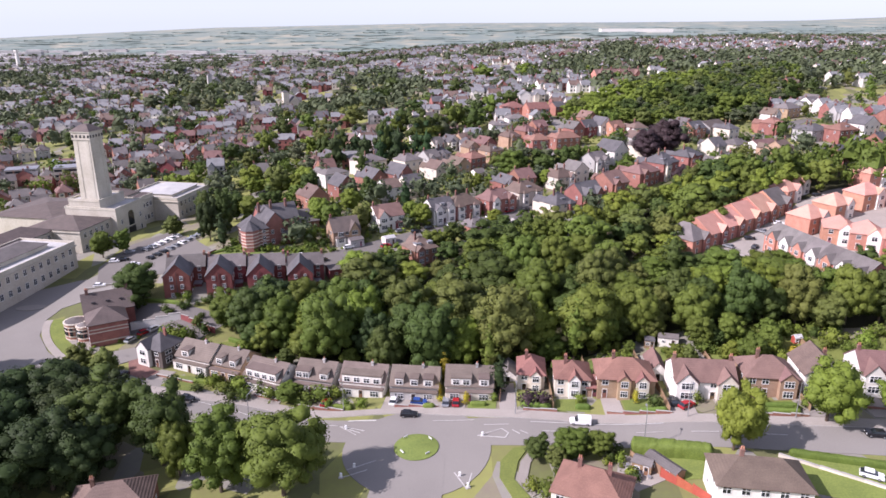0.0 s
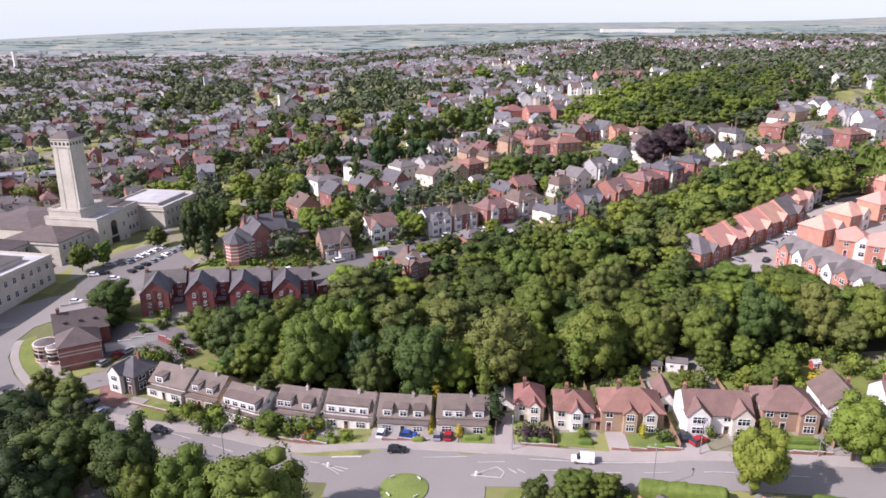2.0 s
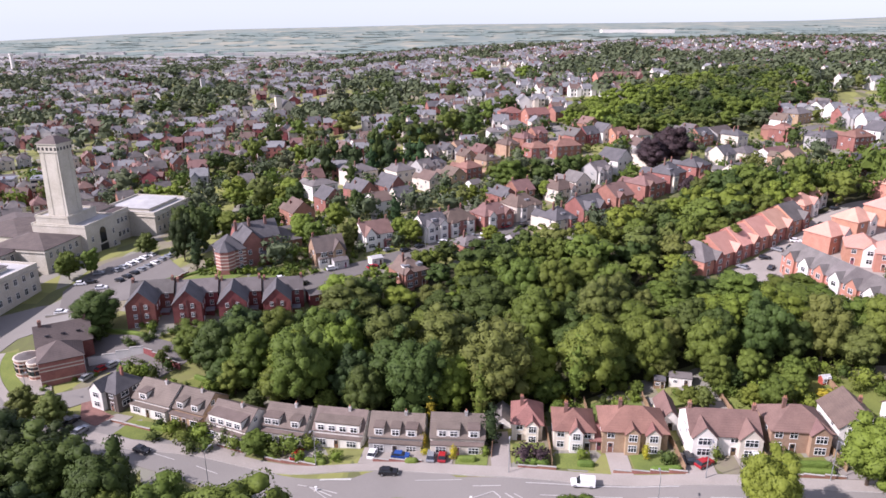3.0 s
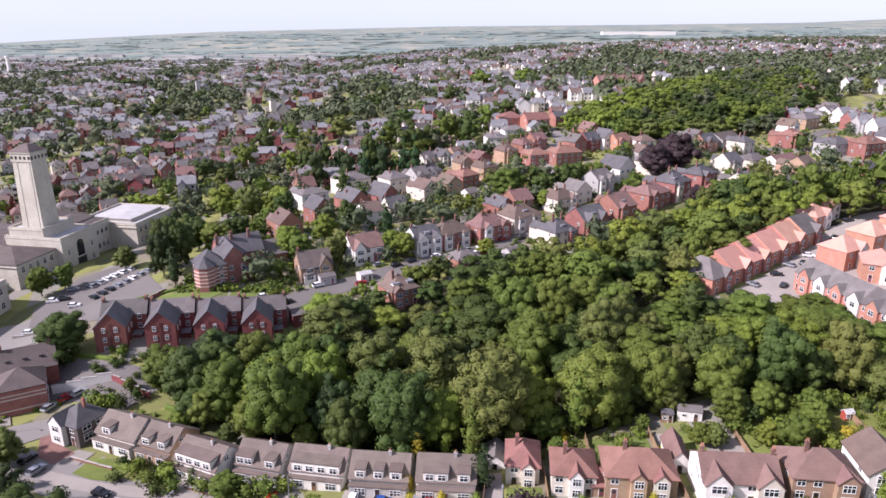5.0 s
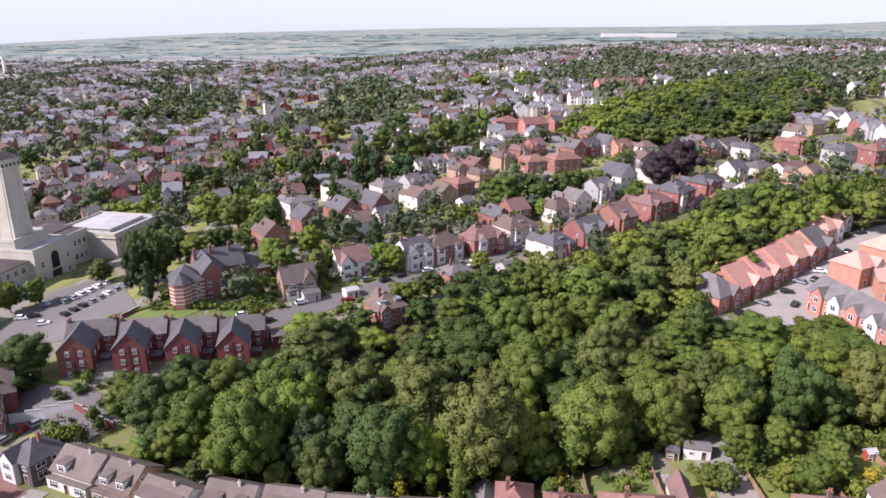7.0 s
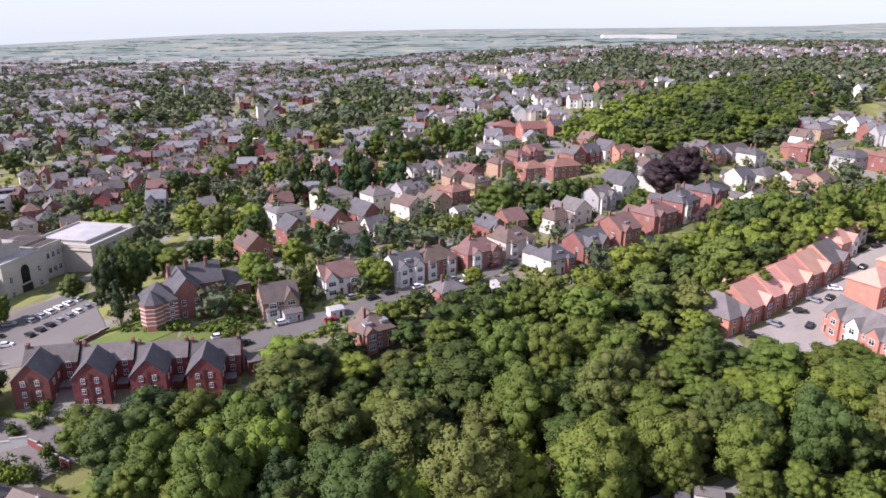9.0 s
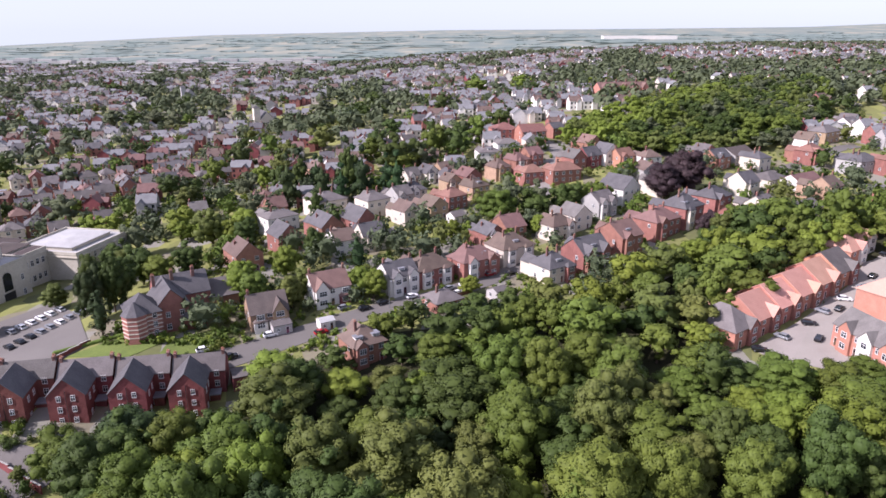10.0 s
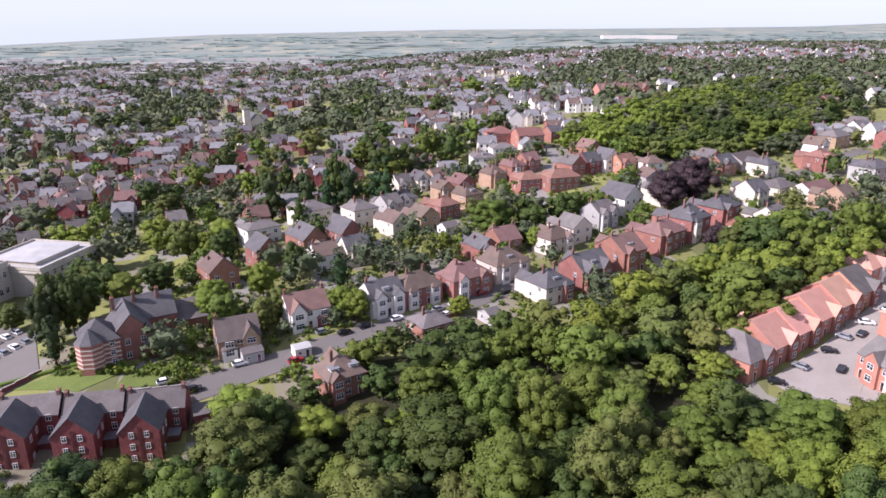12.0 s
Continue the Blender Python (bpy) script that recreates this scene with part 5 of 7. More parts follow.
# ---- single trees near the road ----
for kind, x, y, hh, ww in (
    ("lime", 53.4, 107.3, 14.0, 9.6), ("lime", 74.1, 114.6, 13.5, 11.5), ("lime", 88.0, 113.0, 11.0, 10.0), ("oak", -28.3, 102.0, 16.5, 16.0),
    ("oak", -40.6, 105.2, 17.0, 13.5), ("oak", -50.0, 110.0, 13.0, 8.0), ("dark", -54.5, 113.5, 17.0, 13.5), ("dark", -66.0, 118.0, 16.5, 16.0),
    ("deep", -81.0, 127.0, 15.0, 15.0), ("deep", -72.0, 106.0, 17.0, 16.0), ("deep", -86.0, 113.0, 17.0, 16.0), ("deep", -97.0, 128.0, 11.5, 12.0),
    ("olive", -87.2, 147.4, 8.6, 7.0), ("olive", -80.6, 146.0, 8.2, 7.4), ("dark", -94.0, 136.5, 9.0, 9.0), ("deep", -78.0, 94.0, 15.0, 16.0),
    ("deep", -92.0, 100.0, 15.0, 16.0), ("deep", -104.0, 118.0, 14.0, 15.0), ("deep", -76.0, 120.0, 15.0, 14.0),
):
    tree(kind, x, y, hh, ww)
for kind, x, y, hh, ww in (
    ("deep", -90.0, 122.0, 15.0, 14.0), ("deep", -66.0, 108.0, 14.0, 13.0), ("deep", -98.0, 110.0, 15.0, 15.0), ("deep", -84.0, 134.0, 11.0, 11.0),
    ("deep", -72.0, 130.0, 11.0, 11.0), ("deep", -84.0, 104.0, 14.0, 13.0), ("oak", 50.0, 158.5, 16.0, 11.0), ("oak", 63.0, 158.0, 14.0, 11.0),
    ("dark", 76.0, 159.0, 17.0, 12.0), ("olive", 89.0, 158.0, 16.5, 12.0), ("oak", 101.0, 157.0, 16.0, 12.0), ("dark", 113.0, 156.0, 15.0, 12.0),
    ("oak", 70.0, 151.5, 8.0, 7.0), ("oak", 40.0, 155.0, 13.0, 9.0), ("dark", -118.0, 150.0, 12.0, 11.0), ("dark", -88.8, 185.1, 12.0, 13.0),
    ("olive", -54.0, 171.0, 9.0, 8.0), ("dark", -48.0, 162.0, 9.0, 9.0), ("oak", -122.0, 232.0, 10.0, 8.0), ("oak", -116.5, 236.0, 9.0, 7.0),
):
    tree(kind, x, y, hh, ww)
for kind, x, y, hh, ww in (
    ("olive", -104.0, 252.0, 8.0, 8.0), ("dark", -88.0, 246.0, 17.0, 9.5), ("dark", -81.5, 243.0, 17.0, 9.0), ("dark", -84.0, 254.0, 14.0, 10.0),
    ("beech", 100.0, 331.0, 16.0, 17.0), ("beech", 111.0, 338.0, 19.0, 20.0), ("oak", -40.0, 240.0, 11.0, 9.0), ("lime", -46.0, 246.0, 11.0, 9.0),
    ("lime", -12.0, 248.0, 10.0, 9.0), ("olive", -27.0, 246.0, 10.0, 8.0), ("oak", 23.9, 109.7, 6.0, 7.6), ("oak", 29.3, 109.4, 5.4, 5.8),
    ("dark", 17.8, 109.0, 4.8, 5.2), ("olive", 21.0, 107.0, 4.0, 4.6), ("lime_shrub", 15.8, 100.8, 3.0, 4.4), ("shrub", 18.2, 99.6, 3.4, 5.0),
    ("dark_shrub", 33.0, 110.0, 2.4, 3.6),
):
    tree(kind, x, y, hh, ww)
for kind, x, y, hh, ww in (
    ("slim", 68.4, 191.4, 17.5, 6.4), ("poplar", 32.5, 152.0, 17.0, 4.6), ("cypress", 12.6, 134.5, 9.5, 3.4), ("poplar", 11.0, 146.0, 14.0, 4.0), ("gold_column", 0.5, 146.0, 8.0, 2.4),
    ("cypress", -75.5, 223.5, 13.0, 5.0), ("cypress", -15.0, 268.0, 14.0, 6.0),
):
    tree(kind, x, y, hh, ww)
for kind, x, y, hh, ww in (
    ("lime", -47.0, 252.0, 11.0, 11.0), ("lime", -37.0, 264.0, 11.0, 9.0), ("dark", -31.0, 280.0, 12.0, 8.0), ("olive", -30.0, 240.0, 10.0, 7.0),
    ("lime", -8.0, 246.5, 9.0, 9.0), ("oak", 33.0, 314.0, 15.0, 16.0), ("dark", 47.0, 318.0, 12.0, 13.0), ("dark", 60.0, 322.0, 12.0, 13.0),
    ("oak", 72.0, 326.0, 11.0, 12.0), ("oak", 33.0, 226.0, 10.0, 10.0), ("lime", 46.0, 300.0, 8.0, 8.0), ("deep", -84.5, 237.0, 17.0, 9.0),
    ("olive", -92.0, 278.0, 11.0, 11.0), ("dark", -84.0, 268.0, 13.0, 12.0), ("oak", -76.0, 262.0, 11.0, 11.0), ("dark", -70.0, 272.0, 11.0, 11.0),
    ("lime", -78.0, 318.0, 11.0, 13.0), ("lime", -66.0, 322.0, 12.0, 12.0), ("lime", -92.0, 328.0, 10.0, 12.0), ("dark", -104.0, 292.0, 11.0, 11.0),
):
    tree(kind, x, y, hh, ww)
for kind, x, y, hh, ww in (
    ("dark", -60.0, 300.0, 12.0, 10.0), ("lime", -120.0, 338.0, 8.0, 10.0), ("lime", -130.0, 336.0, 8.0, 10.0), ("lime", 20.0, 250.0, 6.0, 7.0),
):
    tree(kind, x, y, hh, ww)
for k in range(10):
    tree("fir", -58 + 5.2 * k + 3 * math.sin(k * 5), 372 + 18 * math.cos(k * 3) - k * 1.5, 22 + 4 * math.sin(k * 2.1), 8.4)

# tall dark trees in the grounds above the street
for kind, x, y, hh, ww in (
    ("mid_dark", -67.0, 386.0, 17.0, 12.0), ("mid_dark", -57.0, 385.0, 19.0, 11.0), ("mid_dark", -31.5, 368.0, 25.0, 11.0), ("mid_dark", -13.0, 398.0, 23.0, 20.0),
    ("mid_dark", -3.0, 407.0, 20.0, 16.0), ("mid_dark", -27.0, 450.0, 20.0, 14.0), ("mid_oak", 5.0, 430.0, 19.0, 15.0), ("mid_dark", 19.0, 422.0, 19.0, 15.0),
    ("mid_oak", 30.0, 440.0, 20.0, 16.0), ("mid_dark", -40.0, 331.0, 13.0, 9.0),
):
    tree(kind, x, y, hh, ww)

# trees where the wood runs up behind the estate
for kind, x, y, hh, ww in (
    ("oak", 82.5, 262.0, 9.0, 10.0), ("lime", 90.5, 266.0, 9.5, 10.5), ("oak", 75.5, 255.5, 9.0, 9.5), ("dark", 98.0, 274.0, 10.0, 10.0),
    ("olive", 106.0, 283.0, 10.0, 10.5), ("oak", 113.0, 292.0, 10.0, 10.0), ("lime", 122.0, 296.0, 9.0, 10.0), ("beech", 103.0, 290.0, 9.0, 9.0),
):
    tree(kind, x, y, hh, ww)

# garden trees and shrubs behind the house fronts
for kind, x, y, hh, ww in (
    ("oak", 62.5, 150.3, 8.6, 7.8), ("lime", 67.0, 142.2, 5.6, 5.1), ("oak", 70.5, 139.5, 7.4, 6.7), ("oak", 76.9, 145.4, 6.2, 5.7),
    ("oak", 54.4, 144.6, 5.2, 4.8), ("olive", 57.3, 143.1, 4.7, 4.3), ("lime_shrub", 76.8, 138.3, 4.9, 4.5), ("dark", 66.2, 149.9, 4.9, 4.5),
    ("oak", 41.0, 154.5, 3.1, 2.8), ("oak", 43.4, 153.9, 2.8, 2.5), ("oak", 46.0, 152.5, 3.5, 3.2), ("lime_shrub", 39.9, 145.0, 5.3, 4.8),
    ("olive", 52.8, 157.6, 8.0, 7.3), ("gold_shrub", 47.4, 143.5, 1.9, 1.7), ("oak", 79.0, 150.9, 6.0, 5.4), ("dark", 64.8, 153.5, 6.1, 5.6),
    ("lime", 18.5, 151.4, 5.1, 4.6), ("gold_shrub", 29.6, 149.8, 3.0, 2.7), ("oak", 25.8, 153.1, 8.9, 8.1), ("dark", 12.5, 157.1, 4.8, 4.3),
):
    tree(kind, x, y, hh, ww)
for kind, x, y, hh, ww in (
    ("lime_shrub", 7.8, 148.3, 2.9, 2.7), ("oak", 5.3, 152.2, 6.2, 5.6), ("lime_shrub", -2.3, 146.4, 5.9, 5.4), ("oak", -10.5, 155.2, 6.9, 6.2),
    ("lime_shrub", 10.7, 147.0, 4.9, 4.5), ("oak", 27.9, 147.5, 3.9, 3.5), ("dark_shrub", 14.3, 147.1, 4.4, 4.0), ("olive", 10.1, 160.4, 6.5, 6.0),
    ("oak", -57.8, 171.5, 11.9, 10.9), ("dark", -46.4, 170.9, 14.5, 13.2), ("oak", -34.7, 156.4, 10.8, 9.8), ("dark", -39.1, 154.4, 5.7, 5.2),
    ("lime", -50.8, 158.8, 5.4, 4.9), ("oak", -45.8, 160.4, 8.8, 8.0), ("lime_shrub", -72.1, 166.1, 5.1, 4.6), ("lime_shrub", -74.3, 165.1, 3.3, 3.0),
    ("olive", -67.5, 171.8, 3.5, 3.2), ("oak", -29.7, 172.4, 9.5, 8.7), ("oak", -23.1, 153.1, 6.2, 5.7), ("shrub", -70.5, 167.9, 3.4, 3.1),
):
    tree(kind, x, y, hh, ww)
for kind, x, y, hh, ww in (
    ("dark_shrub", -67.0, 166.0, 4.5, 4.1), ("dark_shrub", -64.6, 169.0, 4.6, 4.2), ("dark", -87.9, 182.3, 4.9, 4.5),
):
    tree(kind, x, y, hh, ww)
# shrubs before the modern houses
for kind, x, y, hh, ww in (
    ("shrub", -51.6, 141.4, 4.0, 5.3), ("lime_shrub", -48.2, 143.6, 4.9, 6.6), ("oak", -35.5, 138.7, 4.8, 6.4), ("shrub", -27.9, 138.5, 5.2, 7.0),
    ("lime_shrub", -24.4, 139.4, 3.9, 5.2), ("lime_shrub", -18.5, 134.2, 3.0, 4.0), ("dark_shrub", -57.6, 142.4, 2.8, 3.8), ("lime_shrub", -55.2, 144.8, 3.6, 4.8),
    ("shrub", -39.9, 139.7, 3.9, 5.3), ("dark_shrub", -43.1, 142.7, 4.0, 5.4), ("shrub", -31.2, 137.6, 3.9, 5.2), ("gold_shrub", -0.5, 133.2, 1.8, 2.4),
    ("shrub", -74.1, 167.6, 5.2, 6.9), ("lime_shrub", -69.9, 167.4, 4.1, 5.5), ("shrub", -45.7, 139.6, 3.5, 4.7), ("dark_shrub", -48.8, 138.5, 3.5, 4.6),
):
    tree(kind, x, y, hh, ww)
# large trees standing among the houses of the town
for kind, x, y, hh, ww in (
    ("mid_muted", -538.4, 938.8, 17, 22.1), ("mid_muted", -496.7, 892.8, 17, 15.8), ("mid_dark", -438.3, 1014.0, 17, 26), ("mid_muted", -414.4, 1110.5, 17, 26),
    ("mid_muted", -282.4, 675.8, 17, 20.8), ("mid_dark", -260.1, 665.0, 17, 25.6), ("mid_muted", -239.8, 664.0, 17, 26), ("mid_muted", -218.6, 650.8, 17, 22.6),
    ("mid_muted", -265.9, 572.0, 14.8, 12.9), ("mid_muted", -219.2, 881.7, 17, 26), ("mid_muted", -181.5, 657.3, 17, 20.5), ("mid_dark", -257.1, 475.5, 17, 16.1),
    ("mid_muted", -202.3, 447.4, 15.2, 13.3), ("mid_muted", -160.3, 362.0, 17, 18.6), ("mid_lime", -136.9, 340.2, 12.4, 10.8), ("mid_lime", -126.8, 336.9, 13.0, 11.3),
    ("mid_muted", -106.2, 314.2, 15.5, 13.5), ("mid_dark", -119.0, 382.8, 14.3, 12.4), ("mid_olive", -104.1, 361.7, 13.3, 11.6), ("mid_oak", -106.3, 407.6, 17, 15.1),
):
    tree(kind, x, y, hh, ww)
for kind, x, y, hh, ww in (
    ("mid_dark", -104.6, 450.6, 17, 18.6), ("mid_muted", -81.5, 378.1, 14.9, 13.0), ("mid_lime", -94.9, 329.1, 17, 16.6), ("mid_olive", -75.9, 310.6, 16.9, 14.7),
    ("mid_lime", -66.9, 309.0, 12.3, 10.7), ("mid_olive", -73.3, 413.2, 17, 16.8), ("mid_lime", -78.2, 397.2, 14.9, 13.0), ("mid_oak", -94.9, 481.7, 17, 16.2),
    ("mid_muted", -68.0, 337.3, 13.7, 11.9), ("mid_dark", -103.3, 370.4, 12.0, 10.5), ("mid_muted", -75.1, 457.6, 15.5, 13.5), ("mid_oak", -28.8, 443.9, 17, 16.4),
    ("mid_dark", -20.6, 484.8, 16.5, 14.3), ("mid_oak", -8.7, 398.9, 17, 21.9), ("mid_muted", -0.3, 402.2, 17, 16.2), ("mid_olive", 9.4, 438.7, 17, 16.0),
    ("mid_muted", 22.2, 450.5, 17, 21.5), ("mid_olive", -63.5, 488.6, 17, 20.0), ("mid_olive", -79.3, 462.2, 17, 15.4), ("mid_oak", 42.3, 720.2, 17, 24.7),
):
    tree(kind, x, y, hh, ww)
for kind, x, y, hh, ww in (
    ("mid_muted", 58.3, 683.2, 17, 18.4), ("mid_lime", 84.2, 714.3, 17, 26), ("mid_muted", 36.7, 321.3, 17, 16.0), ("mid_muted", 47.7, 320.7, 15.5, 13.5),
    ("mid_dark", 57.6, 320.3, 14.1, 12.2), ("mid_oak", 67.1, 323.7, 12.8, 11.2), ("mid_muted", 28.8, 385.5, 10.8, 9.4), ("mid_dark", 44.5, 470.4, 17, 17.3),
    ("mid_muted", -57.4, 549.7, 17, 18.7), ("mid_muted", -94.1, 655.6, 17, 24.9), ("mid_dark", 10.7, 559.0, 16.9, 14.7), ("mid_muted", -194.7, 1056.4, 17, 26),
    ("mid_muted", -173.1, 1227.1, 17, 26), ("mid_dark", -45.2, 631.7, 17, 19.2), ("mid_lime", 14.4, 298.6, 9.2, 8.0), ("mid_oak", 4.2, 298.2, 8, 6.9),
    ("mid_lime", 20.6, 299.9, 8, 6.0),
):
    tree(kind, x, y, hh, ww)

# ---- houses of the middle distance ----
# street above the wood
house(-35.2, 231.8, 26, 10, 8.4, 4.4, "side", 4.0, "buff_brick", "dark_tile", 3, 2, ((2.6, 3.6, 0.8, 4.4, "front", 3.0, "buff_brick"), (-2.6, 3.4, 1.4, 2.4, "hip", 0.8, "white")), 0, 1)
house(-21.3, 245.9, 30, 11, 9, 5.2, "side", 3.6, "white", "plum_tile", 3, 2, ((-3.2, 3.8, 1.2, 5.2, "front", 2.6, "white"), (3.4, 3.0, 1.0, 2.6, "hip", 0.8, "dark_brick")), 0, 2)
house(-1.8, 253.7, 35, 10, 9, 5.6, "side", 3.4, "white", "slate", 3, 2, ((2.7, 3.0, 1.0, 5.8, "front", 1.6, "white"), (-2.7, 3.0, 1.0, 5.8, "front", 1.6, "white"),), 1, 2)
house(7.3, 260.1, 35, 13, 9, 5.4, "hip", 3.6, "red_brick", "brown_tile", 4, 2, ((-3.6, 2.8, 1.0, 5.2, "hip", 1.0, "white"), (3.6, 2.8, 1.0, 5.2, "hip", 1.0, "white")), 0, 2)
house(21.4, 266.1, 35, 14, 9, 5.8, "hip", 3.4, "red_brick", "plum_tile", 4, 2, ((3.8, 3.0, 1.0, 5.8, "front", 1.6, "red_brick"), (-3.8, 3.0, 1.0, 5.8, "front", 1.6, "white"),), 0, 2)
house(33.6, 277.7, 35, 13, 10, 5.6, "hip", 3.8, "cream", "brown_tile", 4, 2, ((-3.4, 2.8, 1.0, 5.4, "hip", 1.0, "white"), (3.4, 2.8, 1.0, 5.4, "hip", 1.0, "white")), 1, 2)
house(11.7, 241.2, 35, 9, 8, 2.8, "hip", 2.6, "red_brick", "light_slate", 3, 1, (), 0, 1)
house(27.8, 246.3, 35, 4, 6, 2.4, "side", 1.4, "grey_render", "light_slate", 1, 1, (), 0, 0)
house(45.1, 261.4, 35, 10, 9.4, 4.9, "hip", 4.0, "cream", "slate", 3, 2, ((2.8, 3.2, 1.4, 4.9, "hip", 1.2, "red_brick"),), 1, 2)
house(57.2, 269.9, 35, 12, 10, 6.2, "side", 4, "red_brick", "slate", 3, 2, ((-3.6, 3.6, 1.4, 6.2, "front", 2.6, "red_brick"), (3.4, 3.4, 1.0, 6.2, "front", 2.4, "red_brick")), 1, 2)
house(70.2, 280.9, 35, 10, 12, 7, "side", 4, "red_brick", "plum_tile", 3, 2, ((-2.5, 3.0, 1.0, 7.0, "front", 1.6, "red_brick"),), 1, 2)
house(86.9, 295.1, 38, 14, 10, 6.2, "hip", 3.6, "red_brick", "plum_tile", 4, 2, ((-3.5, 3.0, 1.0, 6.2, "front", 1.6, "red_brick"),), 0, 2)
house(98.3, 304.4, 40, 12, 11, 7.2, "hip", 4.4, "red_brick", "slate", 3, 2, ((-3.2, 3.2, 1.2, 6.8, "hip", 1.2, "cream"),), 2, 2)
house(113.5, 316.0, 40, 12, 10, 6.4, "hip", 3.6, "red_brick", "slate", 3, 2, ((-3.0, 3.0, 1.0, 6.4, "front", 1.6, "red_brick"),), 0, 1)
house(116.3, 305.7, 40, 6, 5, 3, "side", 2, "red_brick", "plum_tile", 2, 1, (), 0, 0)
house(52.2, 298.7, 35, 11, 9, 5.2, "hip", 3.4, "cream", "brown_tile", 3, 2, ((2.6, 2.8, 1.0, 5.0, "front", 1.8, "white"),), 0, 2)
house(60.3, 306.9, 35, 9, 9, 5.6, "front", 3.4, "cream", "light_slate", 2, 2, (), 0, 1)
house(71.6, 319.3, 38, 10, 9, 6, "side", 3.4, "grey_render", "light_slate", 3, 2, ((2.7, 3.0, 1.0, 6.0, "front", 1.6, "grey_render"), (-2.7, 3.0, 1.0, 6.0, "front", 1.6, "white"),), 0, 2)
house(83.4, 334.6, 38, 11, 12, 6.2, "front", 4.4, "white", "slate", 3, 2, (), 0, 0)
# house at the upper edge of the wood
house(-7.6, 214.5, 33, 8.8, 8.6, 5.0, "hip", 3.6, "red_brick", "brown_tile", 3, 2, ((-2.4, 3.0, 1.0, 5.0, "front", 1.5, "red_brick"),), 2, 1)
# second row
house(-53.3, 322.4, 40, 13, 10, 6.4, "hip", 2, "white", "light_slate", 3, 2, (), 0, 1)
house(-44.6, 295.6, 38, 9, 10, 6, "front", 4, "red_brick", "slate", 2, 2, (), 0, 1)
house(-53.5, 276.4, 36, 9, 10, 6, "front", 4, "red_brick", "brown_tile", 2, 2, (), 0, 2)
house(-31.7, 306.1, 38, 9, 11, 6, "front", 4, "red_brick", "slate", 2, 2, (), 0, 2)
house(-20.4, 312.9, 40, 9, 12, 6, "front", 4.4, "red_brick", "slate", 2, 2, (), 0, 1)
house(-36.7, 339.4, 40, 13, 11, 7, "hip", 3, "cream", "light_slate", 3, 2, (), 0, 2)
house(-17.4, 336.5, 40, 11, 10, 7, "hip", 3, "cream", "light_slate", 3, 2, (), 0, 2)
house(-2.9, 324.5, 40, 8, 9, 5.6, "front", 3.2, "cream", "brown_tile", 2, 2, (), 0, 1)
house(7.5, 330.1, 40, 9, 9, 5.6, "front", 3.2, "buff_brick", "brown_tile", 2, 2, (), 0, 1)
house(15.1, 342.7, 40, 10, 9, 5.6, "hip", 3.2, "red_brick", "red_tile", 3, 2, (), 0, 1)
house(25.2, 355.8, 40, 10, 9, 5.6, "hip", 3.2, "buff_brick", "brown_tile", 3, 2, (), 1, 1)
house(-6.9, 347.1, 40, 8, 9, 5.6, "side", 3.2, "grey_render", "light_slate", 2, 2, ((-2.0, 3.0, 1.0, 5.6, "front", 1.6, "grey_render"),), 0, 1)
house(16.8, 323.2, 40, 6, 5, 2.8, "side", 1.6, "white", "light_slate", 2, 1, (), 0, 0)
house(-118.9, 547.1, 40, 10, 9, 6, "side", 3, "white", "slate", 3, 2, ((2.7, 3.0, 1.0, 6.0, "front", 1.6, "white"), (-2.7, 3.0, 1.0, 6.0, "front", 1.6, "white"),), 0, 1)
# upper street
house(51.1, 366.7, 20, 10, 8, 5.4, "hip", 3.2, "red_brick", "red_tile", 3, 2, (), 0, 1)
house(64.9, 363.5, 20, 14, 8, 5.4, "hip", 3.2, "red_brick", "red_tile", 4, 2, (), 0, 1)
house(89.1, 387.1, 30, 9, 10, 5.6, "front", 4, "white", "slate", 2, 2, (), 0, 0)
house(95.6, 382.8, 30, 9, 8, 5, "side", 3.2, "orange_brick", "red_tile", 2, 2, ((-2.2, 3.0, 1.0, 5.0, "front", 1.6, "orange_brick"),), 0, 1)
house(107.5, 380.3, 20, 9, 8, 5.4, "hip", 3.2, "white", "brown_tile", 2, 2, (), 0, 1)
house(138.9, 380.6, 35, 11, 9, 5.6, "side", 3.4, "red_brick", "slate", 3, 2, ((-2.8, 3.0, 1.0, 5.6, "front", 1.6, "red_brick"),), 1, 1)
house(152.7, 393.0, 35, 16, 12, 4, "side", 3, "grey_render", "dark_tile", 4, 1, (), 0, 0)
house(34.1, 407.7, 10, 11, 10, 5.8, "hip", 2.4, "white", "light_slate", 3, 2, (), 1, 1)
house(44.7, 419.6, 10, 12, 9, 5.6, "hip", 2.4, "white", "light_slate", 3, 2, (), 0, 1)
house(45.4, 449.7, 15, 14, 12, 7.5, "hip", 3.4, "orange_brick", "red_tile", 4, 3, (), 0, 2)
house(59.4, 440.9, 15, 14, 12, 7.5, "side", 3.4, "orange_brick", "red_tile", 4, 3, (), 0, 1)
house(149.5, 348.6, 35, 13, 10, 3.2, "hip", 2.4, "cream", "light_slate", 3, 1, (), 0, 0)
house(159.8, 341.3, 30, 15, 9, 3.6, "side", 2.6, "white", "plum_tile", 4, 1, (), 0, 1)
house(142.6, 306.6, 35, 15, 9, 2.8, "side", 2.4, "cream", "light_slate", 4, 1, (), 0, 0)
house(183.3, 382.6, 35, 11, 9, 5.6, "hip", 3.2, "red_brick", "red_tile", 3, 2, ((-2.8, 3.0, 1.0, 5.6, "front", 1.6, "red_brick"),), 0, 1)
